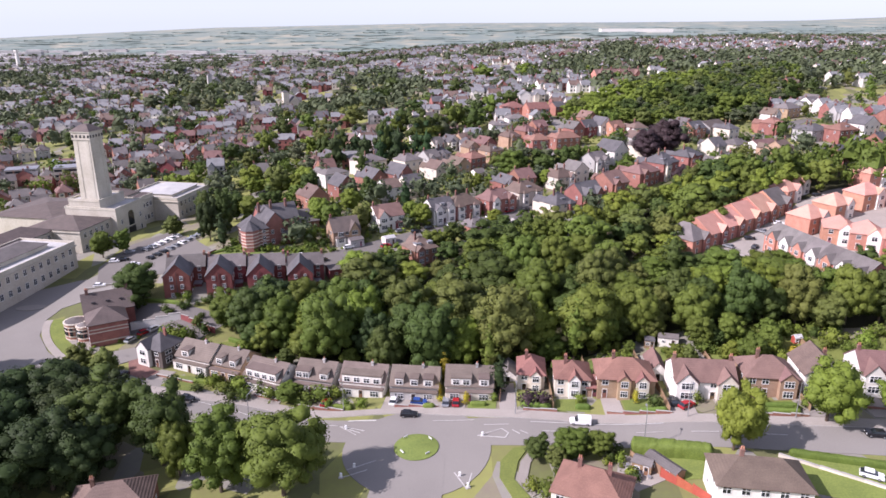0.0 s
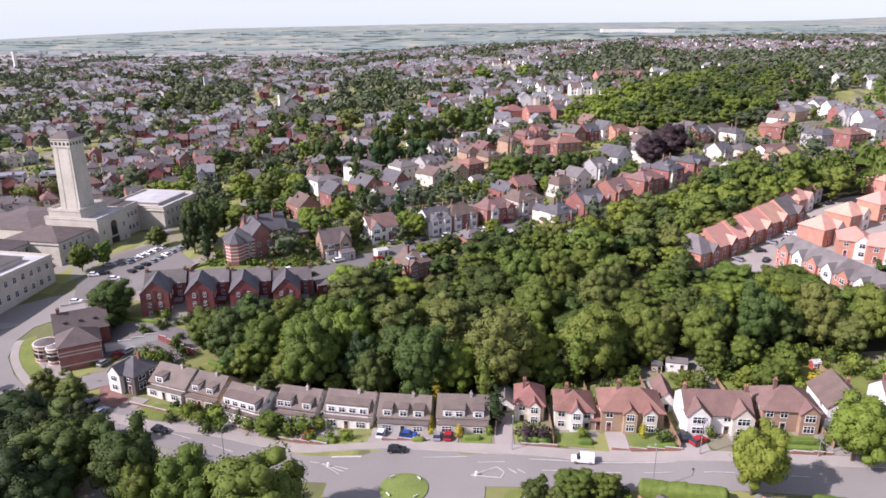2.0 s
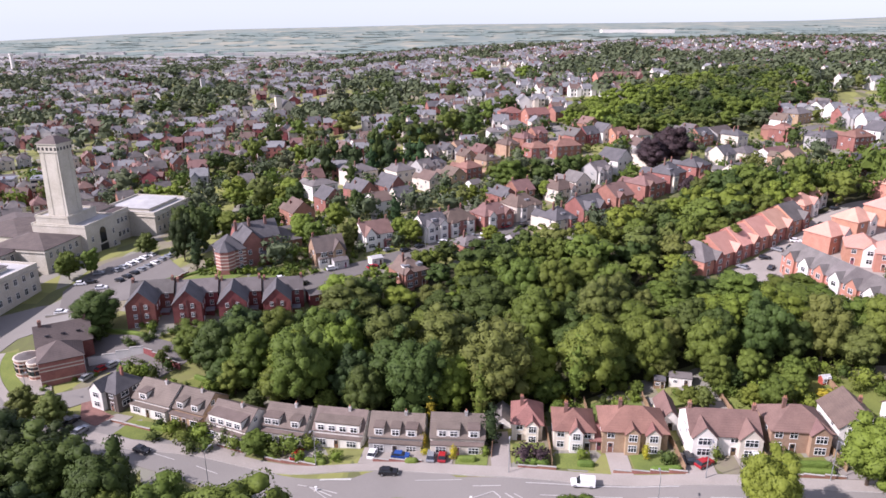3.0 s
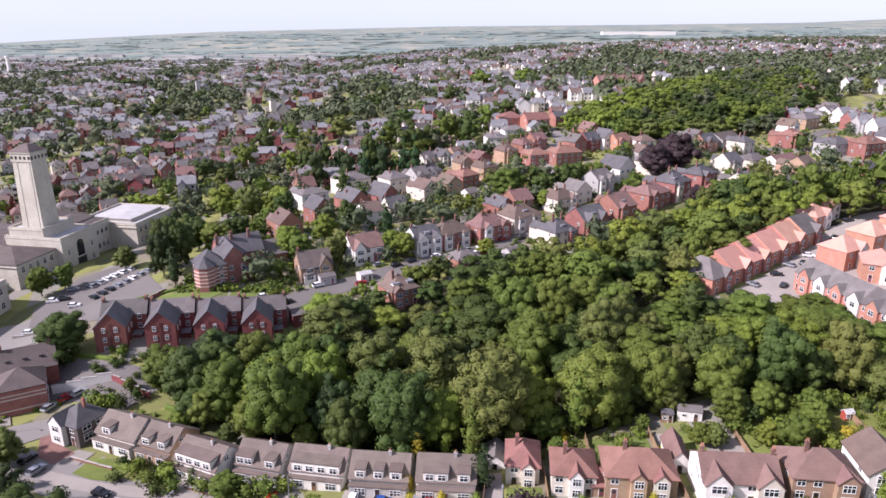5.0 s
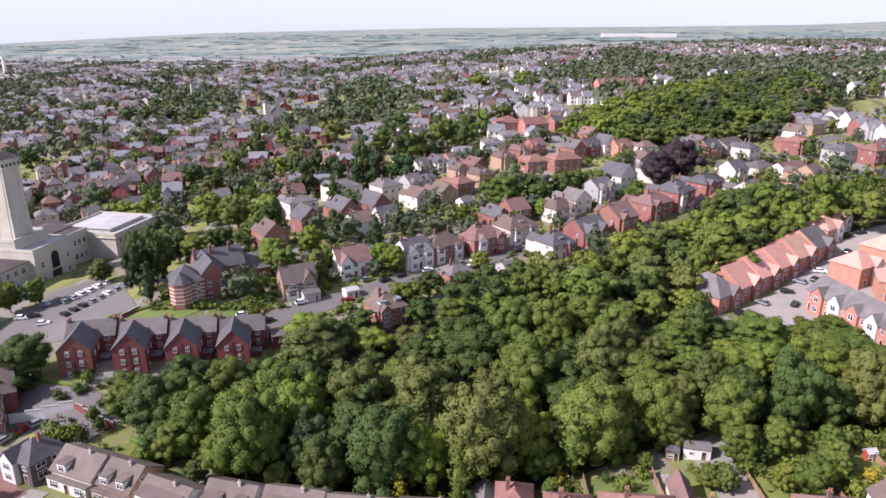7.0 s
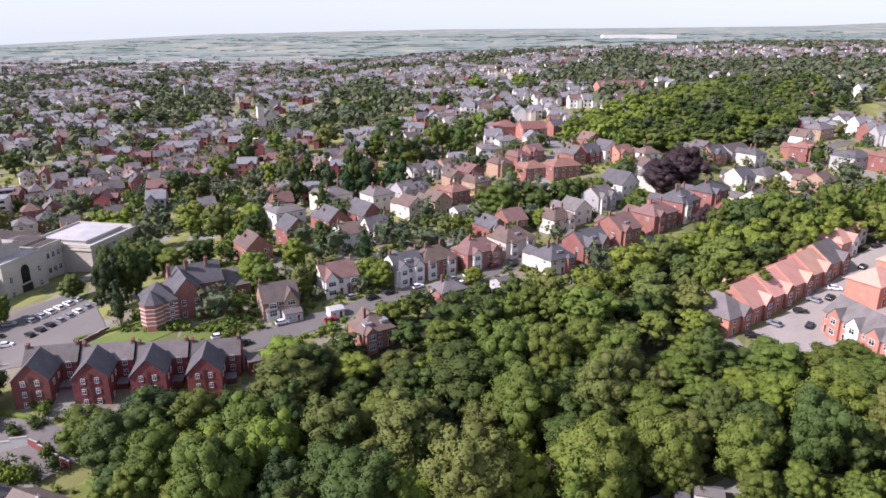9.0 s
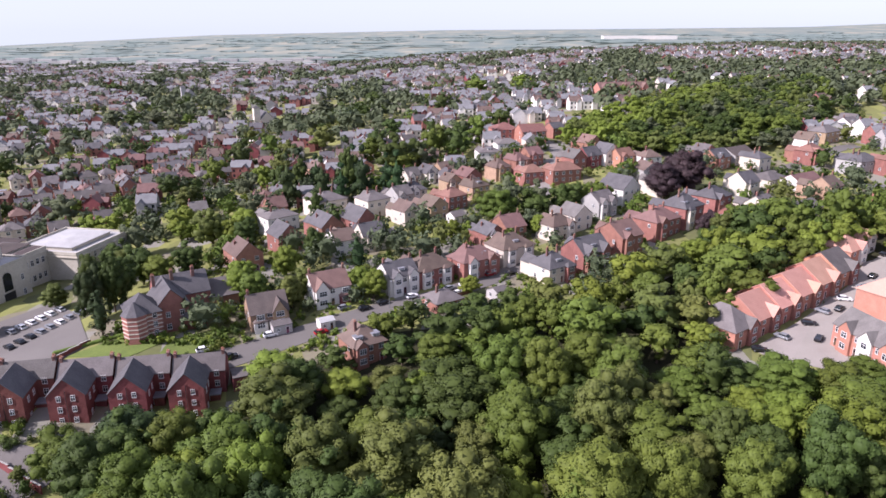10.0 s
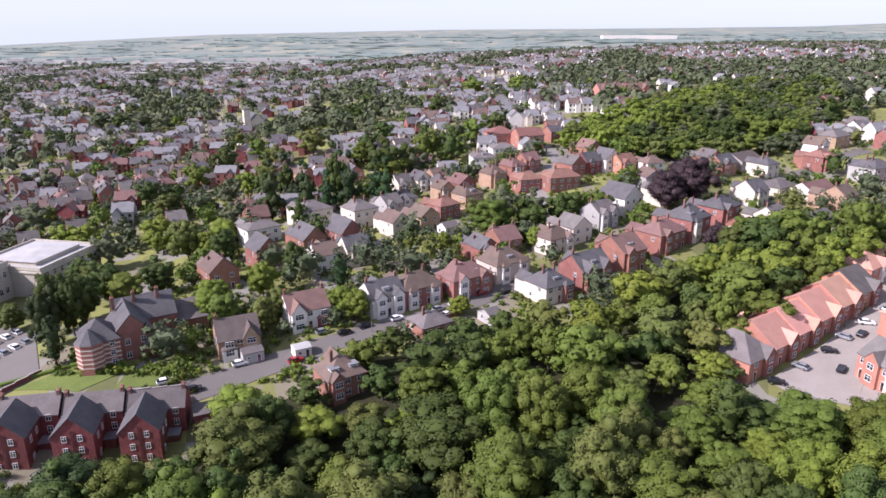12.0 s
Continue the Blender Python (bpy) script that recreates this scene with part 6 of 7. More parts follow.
house(233.5, 442.2, 35, 11, 9, 5.6, "side", 3.2, "white", "light_slate", 3, 2, ((-2.8, 3.0, 1.0, 5.6, "front", 1.6, "white"),), 1, 1)
house(205.0, 412.1, 35, 14, 9, 5.6, "hip", 3.2, "buff_brick", "light_slate", 3, 2, (), 0, 1)
house(193.6, 362.8, 30, 12, 10, 5.6, "hip", 3.2, "grey_render", "slate", 3, 2, (), 0, 1)
house(195.2, 360.8, 20, 12, 10, 5.6, "hip", 3.2, "grey_render", "slate", 3, 2, (), 0, 1)
house(206.1, 354.4, 20, 13, 10, 5.8, "hip", 3.4, "red_brick", "red_tile", 4, 2, (), 1, 2)
house(218.5, 356.6, 20, 11, 10, 5.8, "front", 4, "white", "slate", 3, 2, (), 0, 1)
house(241.4, 455.1, 35, 10, 9, 5.4, "front", 3.6, "white", "light_slate", 2, 2, (), 0, 0)
house(229.6, 481.6, 35, 9, 9, 5.4, "front", 3.6, "white", "light_slate", 2, 2, (), 0, 0)
house(253.2, 511.5, 35, 12, 9, 5.4, "side", 3.2, "red_brick", "brown_tile", 3, 2, ((3.2, 3.0, 1.0, 5.4, "front", 1.6, "red_brick"), (-3.2, 3.0, 1.0, 5.4, "front", 1.6, "white"),), 0, 1)
house(369.6, 649.4, 30, 12, 9, 5.4, "side", 3.2, "white", "brown_tile", 3, 2, ((-3.0, 3.0, 1.0, 5.4, "front", 1.6, "white"),), 1, 1)

# ---- town: rows of houses up to the far hill ----
trng = random.Random(3)
placed = [(o.location.x, o.location.y, 9.0) for o in bpy.data.objects if o.parent is None and "category" in o and o["category"] in ("house", "civic building")]
PALETTE = [("red_brick", "slate"), ("red_brick", "light_slate"), ("red_brick", "plum_tile"), ("cream", "light_slate"), ("cream", "slate"), ("grey_render", "light_slate"), ("buff_brick", "brown_tile"), ("white", "brown_tile"), ("dark_brick", "slate")]
STRIP = [(78, 438), (99, 410), (135, 396), (179, 400), (235, 468), (309, 604), (231, 615), (128, 497), (93, 482)]
CELLS = {}


def take(x, y, r):
    CELLS.setdefault((int(x // 20), int(y // 20)), []).append((x, y, r))


def clear_of(x, y, r):
    cx, cy = int(x // 20), int(y // 20)
    return all((x - a) ** 2 + (y - b) ** 2 > (r + c) ** 2 for i in (-1, 0, 1) for j in (-1, 0, 1) for a, b, c in CELLS.get((cx + i, cy + j), ()))


for a, b, c in placed:
    take(a, b, 6.5)
for a, b, c in TREE_SPOTS:
    take(a, b, c * 0.6)
for line in ([(-60, 205), (-44, 212), (-24, 226), (-9.5, 236), (11.6, 249.3), (34.6, 268), (53, 280), (78, 300), (102, 322), (130, 342), (165, 372), (215, 400)], [(52, 345), (60, 375), (71, 408), (68, 440), (60, 500)]):
    for (ax, ay), (bx, by) in zip(line, line[1:]):
        n = int(math.hypot(bx - ax, by - ay) / 5) + 1
        for k in range(n):
            take(ax + (bx - ax) * k / n, ay + (by - ay) * k / n, 3.6)


def free_spot(x, y, r):
    if -190 < x < -74 and 200 < y < 330 or (66 < x < 200 and 180 < y < 285):
        return False
    if inside(x, y, WOOD) or inside(x, y, STRIP) or y < 205:
        return False
    return clear_of(x, y, r)


# nearer town: each house a thing; streets climb from left to right
count = 0
TOWN = radians(33)
rows = []
for row in range(-16, 22):
    for k in range(-60, 60):
        u, w_ = k * 9.6 + (row % 3) * 3, row * 23.0
        rows.append((u * math.cos(TOWN) - w_ * math.sin(TOWN), 330 + u * math.sin(TOWN) + w_ * math.cos(TOWN), row))
rows.sort(key=lambda q: q[1])
for x, y, row in rows:
    x, y = x + trng.uniform(-1, 1), y + trng.uniform(-1.5, 1.5)
    if y < 285 or y > 560 or abs(x) > y * 0.70 or count >= 106 or trng.random() < (0.2 if x < -110 else 0.5):
        continue
    if x > 90 and trng.random() < 0.6 or noise.noise((x * 0.02, y * 0.02, 7.0)) > 0.18:
        continue
    if not free_spot(x, y, 3.4):
        continue
    if x < -60 and y < 470:
        wall, tile = trng.choice([PALETTE[0], PALETTE[1], PALETTE[1], PALETTE[2], PALETTE[5], PALETTE[3]])
    else:
        wall, tile = trng.choice(PALETTE)
    roof = trng.choice(("side", "side", "front", "hip"))
    bays = ((-1.6, 2.6, 1.0, 5.4, trng.choice(("front", "hip")), 1.7, trng.choice((wall, "white", wall, "cream"))),) if trng.random() < 0.75 else ()
    house(x, y, 33 + trng.uniform(-3, 3), trng.uniform(7.2, 9.4), trng.uniform(8, 10), trng.uniform(5.2, 6.0), roof, trng.uniform(2.8, 3.8), wall, tile, 2, 2, bays, 0, 2, 0, "houses of the town")
    take(x, y, 4.6)
    count += 1


def far_town(name, spots, label):
    """Far houses, joined: walls, roofs, windows and chimneys as plain solids."""
    mats = ["red_brick", "white", "cream", "grey_render", "slate", "hazed_slate", "plum_tile", "brown_tile", "glass", "dark_brick", "chimney_brick"]
    verts, faces, which = [], [], []

    def put(corners, quads, mi):
        b = len(verts)
        verts.extend(corners)
        for q in quads:
            faces.append([b + k for k in q])
            which.append(mi)

    def gabled(at, a, b, h, rise, wall, tile):
        put([at(-a, -b, -3), at(a, -b, -3), at(a, b, -3), at(-a, b, -3), at(-a, -b, h), at(a, -b, h), at(a, b, h), at(-a, b, h), at(-a, 0, h + rise), at(a, 0, h + rise)],
            [(0, 1, 5, 4), (2, 3, 7, 6), (1, 2, 6, 9, 5), (3, 0, 4, 8, 7)], wall)
        o = 0.3
        dz = o * rise / b
        put([at(-a - o, -b - o, h - dz + 0.1), at(a + o, -b - o, h - dz + 0.1), at(a + o, 0, h + rise + 0.1), at(-a - o, 0, h + rise + 0.1), at(a + o, b + o, h - dz + 0.1), at(-a - o, b + o, h - dz + 0.1)],
            [(0, 1, 2, 3), (3, 2, 4, 5)], tile)

    for x, y, rot, w, d, h, rise, wall, tile, wing_at in spots:
        z, c, s = ground_z(x, y), math.cos(rot), math.sin(rot)

        def at(px, py, pz):
            return (x + px * c - py * s, y + px * s + py * c, z + pz)

        def turned(px, py, pz):
            return at(wing_at - py, px - d * 0.42, pz)

        a, b = w / 2, d / 2
        gabled(at, a, b, h, rise, wall, tile)
        gabled(turned, d * 0.34, 1.7, h - 0.3, 1.9, wall, tile)
        for f in range(2):
            for k in range(3):
                px = (k + 0.5) * w / 3 - a
                put([at(px - 0.6, -b - 0.04, 0.9 + f * 2.8), at(px + 0.6, -b - 0.04, 0.9 + f * 2.8), at(px + 0.6, -b - 0.04, 2.3 + f * 2.8), at(px - 0.6, -b - 0.04, 2.3 + f * 2.8)], [(0, 1, 2, 3)], 8)
        for q in (a * 0.85, -a * 0.85):
            put([at(q - 0.3, -0.5, h + rise - 1), at(q + 0.3, -0.5, h + rise - 1), at(q + 0.3, 0.5, h + rise - 1), at(q - 0.3, 0.5, h + rise - 1), at(q - 0.3, -0.5, h + rise + 1.0), at(q + 0.3, -0.5, h + rise + 1.0), at(q + 0.3, 0.5, h + rise + 1.0), at(q - 0.3, 0.5, h + rise + 1.0)],
                [(0, 1, 5, 4), (1, 2, 6, 5), (2, 3, 7, 6), (3, 0, 4, 7), (4, 5, 6, 7)], 10)
    me = bpy.data.meshes.new(name)
    me.from_pydata(verts, [], faces)
    me.polygons.foreach_set("material_index", which)
    for m in mats:
        me.materials.append(M[m])
    return tagged(new(name, me), label, "houses", kind="stuff")


spots = []
for row in range(90):
    y0 = 330 + row * 17 + row * row * 0.11
    for k in range(230):
        x = -1150 + k * 10.5 + trng.uniform(-2, 2)
        y = y0 + 0.16 * x + 16 * math.sin(x * 0.009 + row * 0.4) + trng.uniform(-2, 2)
        if y < 360 or y > 1900 or abs(x) > y * 0.72 + 20 or trng.random() < (0.5 if y < 900 else 0.38):
            continue
        if noise.noise((x * 0.009, y * 0.006, 2.0)) > 0.2 or (y < 760 and not free_spot(x, y, 3.6)):
            continue
        if x > 60 + 0.12 * y and y < 1000 and trng.random() < 0.7:
            continue
        if y < 760:
            take(x, y, 4.4)
        w = trng.uniform(7, 11)
        red = x < -60 and y < 560
        spots.append((x, y, radians(9 + trng.choice((0, 0, 0, 90)) + trng.uniform(-8, 8)), w, trng.uniform(7.5, 9.5), trng.uniform(5.0, 6.4), trng.uniform(2.6, 3.6), trng.choice((0, 0, 9, 3, 3, 1) if red else (0, 0, 1, 1, 2, 2, 2, 3, 3, 1, 1, 9)), trng.choice((4, 4, 5, 5, 5, 6, 7) if red else (4, 5, 5, 5, 5, 5, 7)), trng.choice((-0.25, 0.25)) * w))
far_town("far_houses", spots, "crowded grey-roofed brick and rendered houses of the far town")

# trees between the houses: the nearer ones things, the rest joined by kind
garden_trees = {"far_oak": [], "far_dark": [], "far_muted": [], "far_lime": [], "far_olive": []}
made = 0
for k in range(3000):
    x, y = trng.uniform(76, 312), trng.uniform(392, 620)
    r = trng.uniform(4.2, 7.6)
    if inside(x, y, STRIP) and clear_of(x, y, r * 0.5):
        edge = (x - 78) * 0.756 - (y - 438) * 0.654
        kind = trng.choices(["mid_lime", "mid_olive", "mid_oak"], [5, 2, 1])[0] if edge < 27 else trng.choices(["mid_dark", "mid_muted", "mid_oak", "mid_olive"], [3, 1.5, 4, 1.5])[0]
        garden_trees.setdefault(kind, []).append((kind, x, y, r * trng.uniform(1.9, 2.4), r * 2.3))
        take(x, y, r * 0.5)
for k in range(26000):
    if k % 7 == 0:
        hy = 235 + 600 * trng.random() ** 1.2
        hx, clump = trng.uniform(-0.73, 0.73) * hy, trng.choice(("far_oak", "far_muted", "far_dark", "far_muted", "far_olive", "far_muted"))
    x, y = hx + trng.gauss(0, 8), hy + trng.gauss(0, 6)
    strip = inside(x, y, STRIP)
    right = x > 60 + 0.12 * y
    if made >= 1500:
        break
    r = trng.uniform(2.6, 5.8) if k % 7 < 5 else trng.uniform(1.6, 3.0)
    if strip:
        if not clear_of(x, y, r * 0.55):
            continue
    elif not free_spot(x, y, r * (0.9 if right and y < 430 else 0.5)):
        continue
    kind = clump if trng.random() < 0.6 else trng.choices(["far_oak", "far_dark", "far_muted", "far_lime", "far_olive"], [1.5, 3, 5, 0.6, 1.0])[0]
    garden_trees[kind].append((kind, x, y, r * trng.uniform(2.0, 2.7), r * 2.2))
    take(x, y, r * 0.55)
    made += 1
bushes = {"far_bush": [], "far_lime_bush": []}
for k in range(24000):
    y = 218 + 264 * trng.random() ** 1.7
    x = trng.uniform(-0.6, 0.68) * y
    if sum(map(len, bushes.values())) >= 3300:
        break
    if not free_spot(x, y, 0.3):
        continue
    r = trng.uniform(0.6, 1.5)
    bushes[trng.choice(("far_bush", "far_bush", "far_lime_bush"))].append(("far_bush", x, y, r * 2.2, r * 2))
    take(x, y, r * 0.3)
grove("garden_bushes", bushes["far_bush"], "leaf", "mid-green bushes in the gardens of the town")
grove("bright_garden_bushes", bushes["far_lime_bush"], "leaf_lime", "bright green bushes in the gardens of the town")
for kind, some in garden_trees.items():
    grove("garden_trees", some, KINDS[kind][0], f"{TREE_WORDS[kind[4:]]} trees among the houses of the town")


def far_woods(name, mat, n, seed, label, size=2.0):
    """Far crowns in one mesh: leaf clumps on low lobes."""
    rng = np.random.default_rng(seed)
    V, Fc = [], []
    base = 0
    made = 0
    while made < n:
        x, y = rng.uniform(-1500, 1500), 500 + 1430 * rng.uniform() ** 1.0
        if abs(x) > y * 0.74 + 30:
            continue
        if y < 900 and x < 80 and not clear_of(x, y, 1.5):
            continue
        if rng.uniform() > 0.22 and noise.noise((x * 0.009, y * 0.006, 2.0)) < 0.12 and not (x > 60 + 0.12 * y and y < 1000):
            continue
        r = rng.uniform(3.0, 7.0)
        z = ground_z(x, y)
        m = 34
        d = rng.normal(size=(m, 3))
        d[:, 2] = np.abs(d[:, 2])
        d /= np.linalg.norm(d, axis=1)[:, None]
        p = np.array((x, y, z + r * 0.7)) + d * np.array((r, r, r * 1.25)) * rng.uniform(0.8, 1.1, (m, 1))
        nn = d + rng.normal(size=d.shape) * 0.3
        nn /= np.linalg.norm(nn, axis=1)[:, None]
        s = np.cross(nn, rng.normal(size=d.shape))
        s /= np.linalg.norm(s, axis=1)[:, None]
        u = np.cross(nn, s)
        k = size * rng.uniform(0.7, 1.3, (m, 1))
        V.append(np.stack([p - s * k, p - u * k * 0.8, p + s * k, p + u * k * 0.8], 1).reshape(-1, 3))
        Fc.append(np.arange(m)[:, None] * 4 + np.arange(4) + base)
        base += m * 4
        made += 1
    me = bpy.data.meshes.new(name)
    me.from_pydata(np.concatenate(V).tolist(), [], np.concatenate(Fc).tolist())
    me.materials.append(M[mat])
    return tagged(new(name, me), label, "woods", kind="stuff")


# these far crowns wear the leaf colour greyed for haze
far_woods("far_trees", "leaf_muted", 2800, 1, "far trees among the houses of the town, green dulled for haze")
far_woods("hill_trees", "leaf_muted", 2000, 2, "far trees on the hill, green dulled for haze")

# ---- road markings, kerbs, posts ----
def stripe(name, x0, y0, x1, y1, width, parent=None, lift=0.19, mat="line"):
    d = Vector((x1 - x0, y1 - y0))
    n = Vector((-d.y, d.x)).normalized() * width / 2
    k = max(1, int(d.length / 2.5))
    bm = bmesh.new()
    prev = None
    for i in range(k + 1):
        px, py = x0 + d.x * i / k, y0 + d.y * i / k
        pair = [bm.verts.new((px + s * n.x, py + s * n.y, ground_z(px + s * n.x, py + s * n.y) + lift)) for s in (-1, 1)]
        if prev:
            bm.faces.new((prev[0], prev[1], pair[1], pair[0]))
        prev = pair
    return tagged(new(name, mesh_of(name, bm, [mat])), "worn white painted road line", "road marking", kind="structure")


for a, b, c, d in ((8.5, 121.5, 13.5, 121.0), (-2.0, 124.2, 6.5, 123.6), (20, 117.9, 25, 117.3), (29, 116.8, 34, 116.2), (38, 115.6, 43, 114.8), (48, 113.9, 53, 113.1), (60, 111.8, 65, 110.9), (-36, 128.6, -31, 126.2), (-46, 133.7, -41, 131.2), (-56, 137.6, -51, 135.6)):
    stripe("road_line", a, b, c, d, 0.18)
for a, b, c, d in ((7.0, 117.8, 12.0, 119.6), (7.0, 117.8, 12.4, 116.4), (12.0, 119.6, 13.2, 117.9), (12.4, 116.4, 13.2, 117.9), (-21.5, 124.0, -16.0, 121.2), (-21.5, 124.0, -17.5, 119.6), (-19.5, 122.4, -16.8, 120.4),
                   (2.2, 106.6, 4.4, 102.0), (5.4, 106.2, 4.4, 102.0), (-17.8, 107.8, -12.6, 110.6), (-18.8, 105.4, -14.0, 107.8), (14, 118.9, 15.4, 117.4), (15.6, 118.6, 17.0, 117.2), (-24, 125.4, -22, 124.4)):
    stripe("road_line", a, b, c, d, 0.22)
stripe("kerb_line", 18, 121.4, 44, 117.6, 0.25)
stripe("kerb_line", -20, 126.4, -14, 125.6, 0.6)


def bollard(x, y, high=0.9, lit=False):
    o = thing("bollard", x, y, ground_z(x, y) + 0.15, 0, "white plastic traffic bollard on a kerbed refuge", "bollard", "traffic bollards")
    bm = bmesh.new()
    box(bm, -0.22, 0.22, -0.14, 0.14, 0, high)
    bmesh.ops.bevel(bm, geom=bm.edges[:], offset=0.05, segments=1, affect="EDGES")
    part("body", bm, ["frame"], o)
    bm = bmesh.new()
    box(bm, -0.45, 0.45, -0.3, 0.3, -0.2, 0.05)
    part("base", bm, ["kerb"], o)


for x, y in ((3.2, 105.6), (4.6, 102.6), (-16.5, 108.6), (-18.6, 105.8), (8.0, 117.6), (-20.0, 122.6)):
    bollard(x, y)
for k in range(4):
    a = 0.7 + k * 1.57
    o = thing("chevron_sign", -5.1 + 3.5 * math.cos(a), 114.8 + 3.5 * math.sin(a), ground_z(-5, 115) + 0.4, math.degrees(a) + 90, "low white chevron board on the roundabout grass", "road sign", "roundabout signs")
    bm = bmesh.new()
    box(bm, -0.5, 0.5, -0.03, 0.03, 0.2, 0.5)
    part("board", bm, ["frame"], o)
    for sx in (-0.35, 0.35):
        bm = bmesh.new()
        tube(bm, (sx, 0.05, -0.2), (sx, 0.05, 0.45), 0.03, 0.03, 6)
        part("post", bm, ["metal"], o)


def lamp_post(x, y, rot):
    o = thing("street_lamp", x, y, ground_z(x, y), rot, "tall grey metal street lamp beside the road", "street lamp", "street lamps")
    bm = bmesh.new()
    tube(bm, (0, 0, -0.3), (0, 0, 8.0), 0.1, 0.06, 7)
    tube(bm, (0, 0, 8.0), (0, -1.2, 8.5), 0.05, 0.04, 6)
    part("post", bm, ["metal"], o)
    bm = bmesh.new()
    box(bm, -0.15, 0.15, -1.8, -1.1, 8.42, 8.56)
    part("lantern", bm, ["lead"], o)


for x, y, r in ((15.2, 124.6, -8), (49.0, 119.0, -8), (69.1, 116.4, -8), (-41.3, 127.0, 150), (-22, 133, -15), (-92, 156, 60), (-3, 239.5, 35), (24, 264, 35), (38, 110.6, 172)):
    lamp_post(x, y, r)


# ---- cars ----
CARS = {}


def car(x, y, rot, paint, van=False, group="parked cars"):
    z = ground_z(x, y) + 0.16
    word = {"car_white": "white", "car_black": "black", "car_red": "red", "car_blue": "dark blue", "car_silver": "silver"}[paint]
    o = thing("van" if van else "car", x, y, z, rot, f"{word} {'van parked at the kerb' if van else 'hatchback car parked on hard ground'}", "van" if van else "car", group)
    o.matrix_basis = o.matrix_basis @ Matrix.Diagonal((0.9, 0.9, 0.9, 1))
    if van not in CARS:
        L, W = (4.7, 1.85) if van else (4.1, 1.74)
        bm = bmesh.new()
        side = [(-L / 2, 0.3), (L / 2, 0.3), (L / 2, 0.75), (L / 2 - 0.15, 0.95), (L / 2 - 1.0, 1.02), (-L / 2 + 0.1, 1.0), (-L / 2, 0.8)]
        solid(bm, [(a, -W / 2, b) for a, b in side], [(a, W / 2, b) for a, b in side])
        roof_z = 1.85 if van else 1.45
        cab = [(L / 2 - 1.05, 1.0), (L / 2 - 1.75, roof_z - 0.04), (-L / 2 + (0.15 if van else 0.75), roof_z), (-L / 2 + 0.08, 1.0)]
        bmesh.ops.bevel(bm, geom=bm.edges[:], offset=0.06, segments=2, affect="EDGES")
        glass = bmesh.new()
        solid(glass, [(a, -W / 2 + 0.06 + (0.16 if b > 1.2 else 0), b) for a, b in cab], [(a, W / 2 - 0.06 - (0.16 if b > 1.2 else 0), b) for a, b in cab])
        top = bmesh.new()
        box(top, cab[2][0] - 0.02, cab[1][0] + 0.02, -W / 2 + 0.18, W / 2 - 0.18, roof_z - 0.06, roof_z + 0.05)
        if van:
            box(top, -L / 2 + 0.05, 0.6, -W / 2 + 0.04, W / 2 - 0.04, 1.0, roof_z + 0.02)
        wheel = bmesh.new()
        tube(wheel, (0, -0.1, 0), (0, 0.1, 0), 0.31, 0.31, 12)
        rim = bmesh.new()
        tube(rim, (0, -0.12, 0), (0, 0.12, 0), 0.19, 0.19, 10)
        light = bmesh.new()
        box(light, -0.03, 0.03, -0.18, 0.18, -0.07, 0.07)
        CARS[van] = (L, W, {}, mesh_of("glasshouse", glass, ["glass"]), mesh_of("wheel", wheel, ["tyre"]), mesh_of("rim", rim, ["metal"]), mesh_of("headlight", light, ["frame"]), bm, top)
    L, W, bodies, glass, wheel, rim, light, bm, top = CARS[van]
    if paint not in bodies:
        bodies[paint] = (mesh_of("body", bm.copy(), [paint]), mesh_of("roof", top.copy(), [paint]))
    part("body", bodies[paint][0], None, o)
    part("roof", bodies[paint][1], None, o)
    part("glasshouse", glass, None, o)
    for sx in (-1, 1):
        for sy in (-1, 1):
            w = part("wheel", wheel, None, o, "", pose(sx * (L / 2 - 0.8), sy * (W / 2 - 0.08), 0.31))
            part("rim", rim, None, w)
        part("headlight", light, None, o, "", pose(L / 2, sx * W * 0.34, 0.72))


car(27.9, 120.0, 172, "car_white", True)
for x, y, r, p in (
    (-7.1, 126.7, -4, "car_black"), (-5.2, 132.6, -6, "car_blue"), (-10.9, 135.0, 80, "car_white"), (0.8, 131.4, 84, "car_silver"),
    (3.0, 131.0, 84, "car_red"), (48.1, 124.6, 84, "car_black"), (50.0, 122.6, 30, "car_red"), (80.1, 108.9, 170, "car_black"),
    (72.9, 97.9, -30, "car_white"), (-58.5, 138.0, -20, "car_black"), (-74.3, 144.5, 70, "car_silver"), (-78.0, 148.0, 70, "car_black"),
    (-26.5, 136.6, 75, "car_red"), (59.5, 124.0, 80, "car_white"), (-113.6, 235.1, 20, "car_silver"), (-115.5, 226.7, 10, "car_white"),
    (-112.5, 227.5, 10, "car_black"), (-106.3, 221.7, 15, "car_white"),
):
    car(x, y, r, p)
for x, y, r, p in (
    (-110.7, 205.4, 10, "car_white"), (-81.7, 170.2, 60, "car_red"), (-79.4, 171.6, 60, "car_silver"), (-83.9, 166.8, 70, "car_silver"),
    (14.0, 252.8, 35, "car_silver"), (18.5, 256.0, 35, "car_white"), (33, 264, 35, "car_black"), (46, 276.5, 35, "car_white"),
    (-5, 242.2, 35, "car_black"), (58, 286, 35, "car_silver"), (104, 216, 50, "car_black"), (117, 231, 40, "car_black"),
    (130, 242.5, 40, "car_silver"), (136, 249, 40, "car_black"), (148, 263, 10, "car_black"), (-40, 214, 30, "car_black"),
    (-15.5, 239, 35, "car_silver"),
):
    car(x, y, r, p)
crng = random.Random(21)
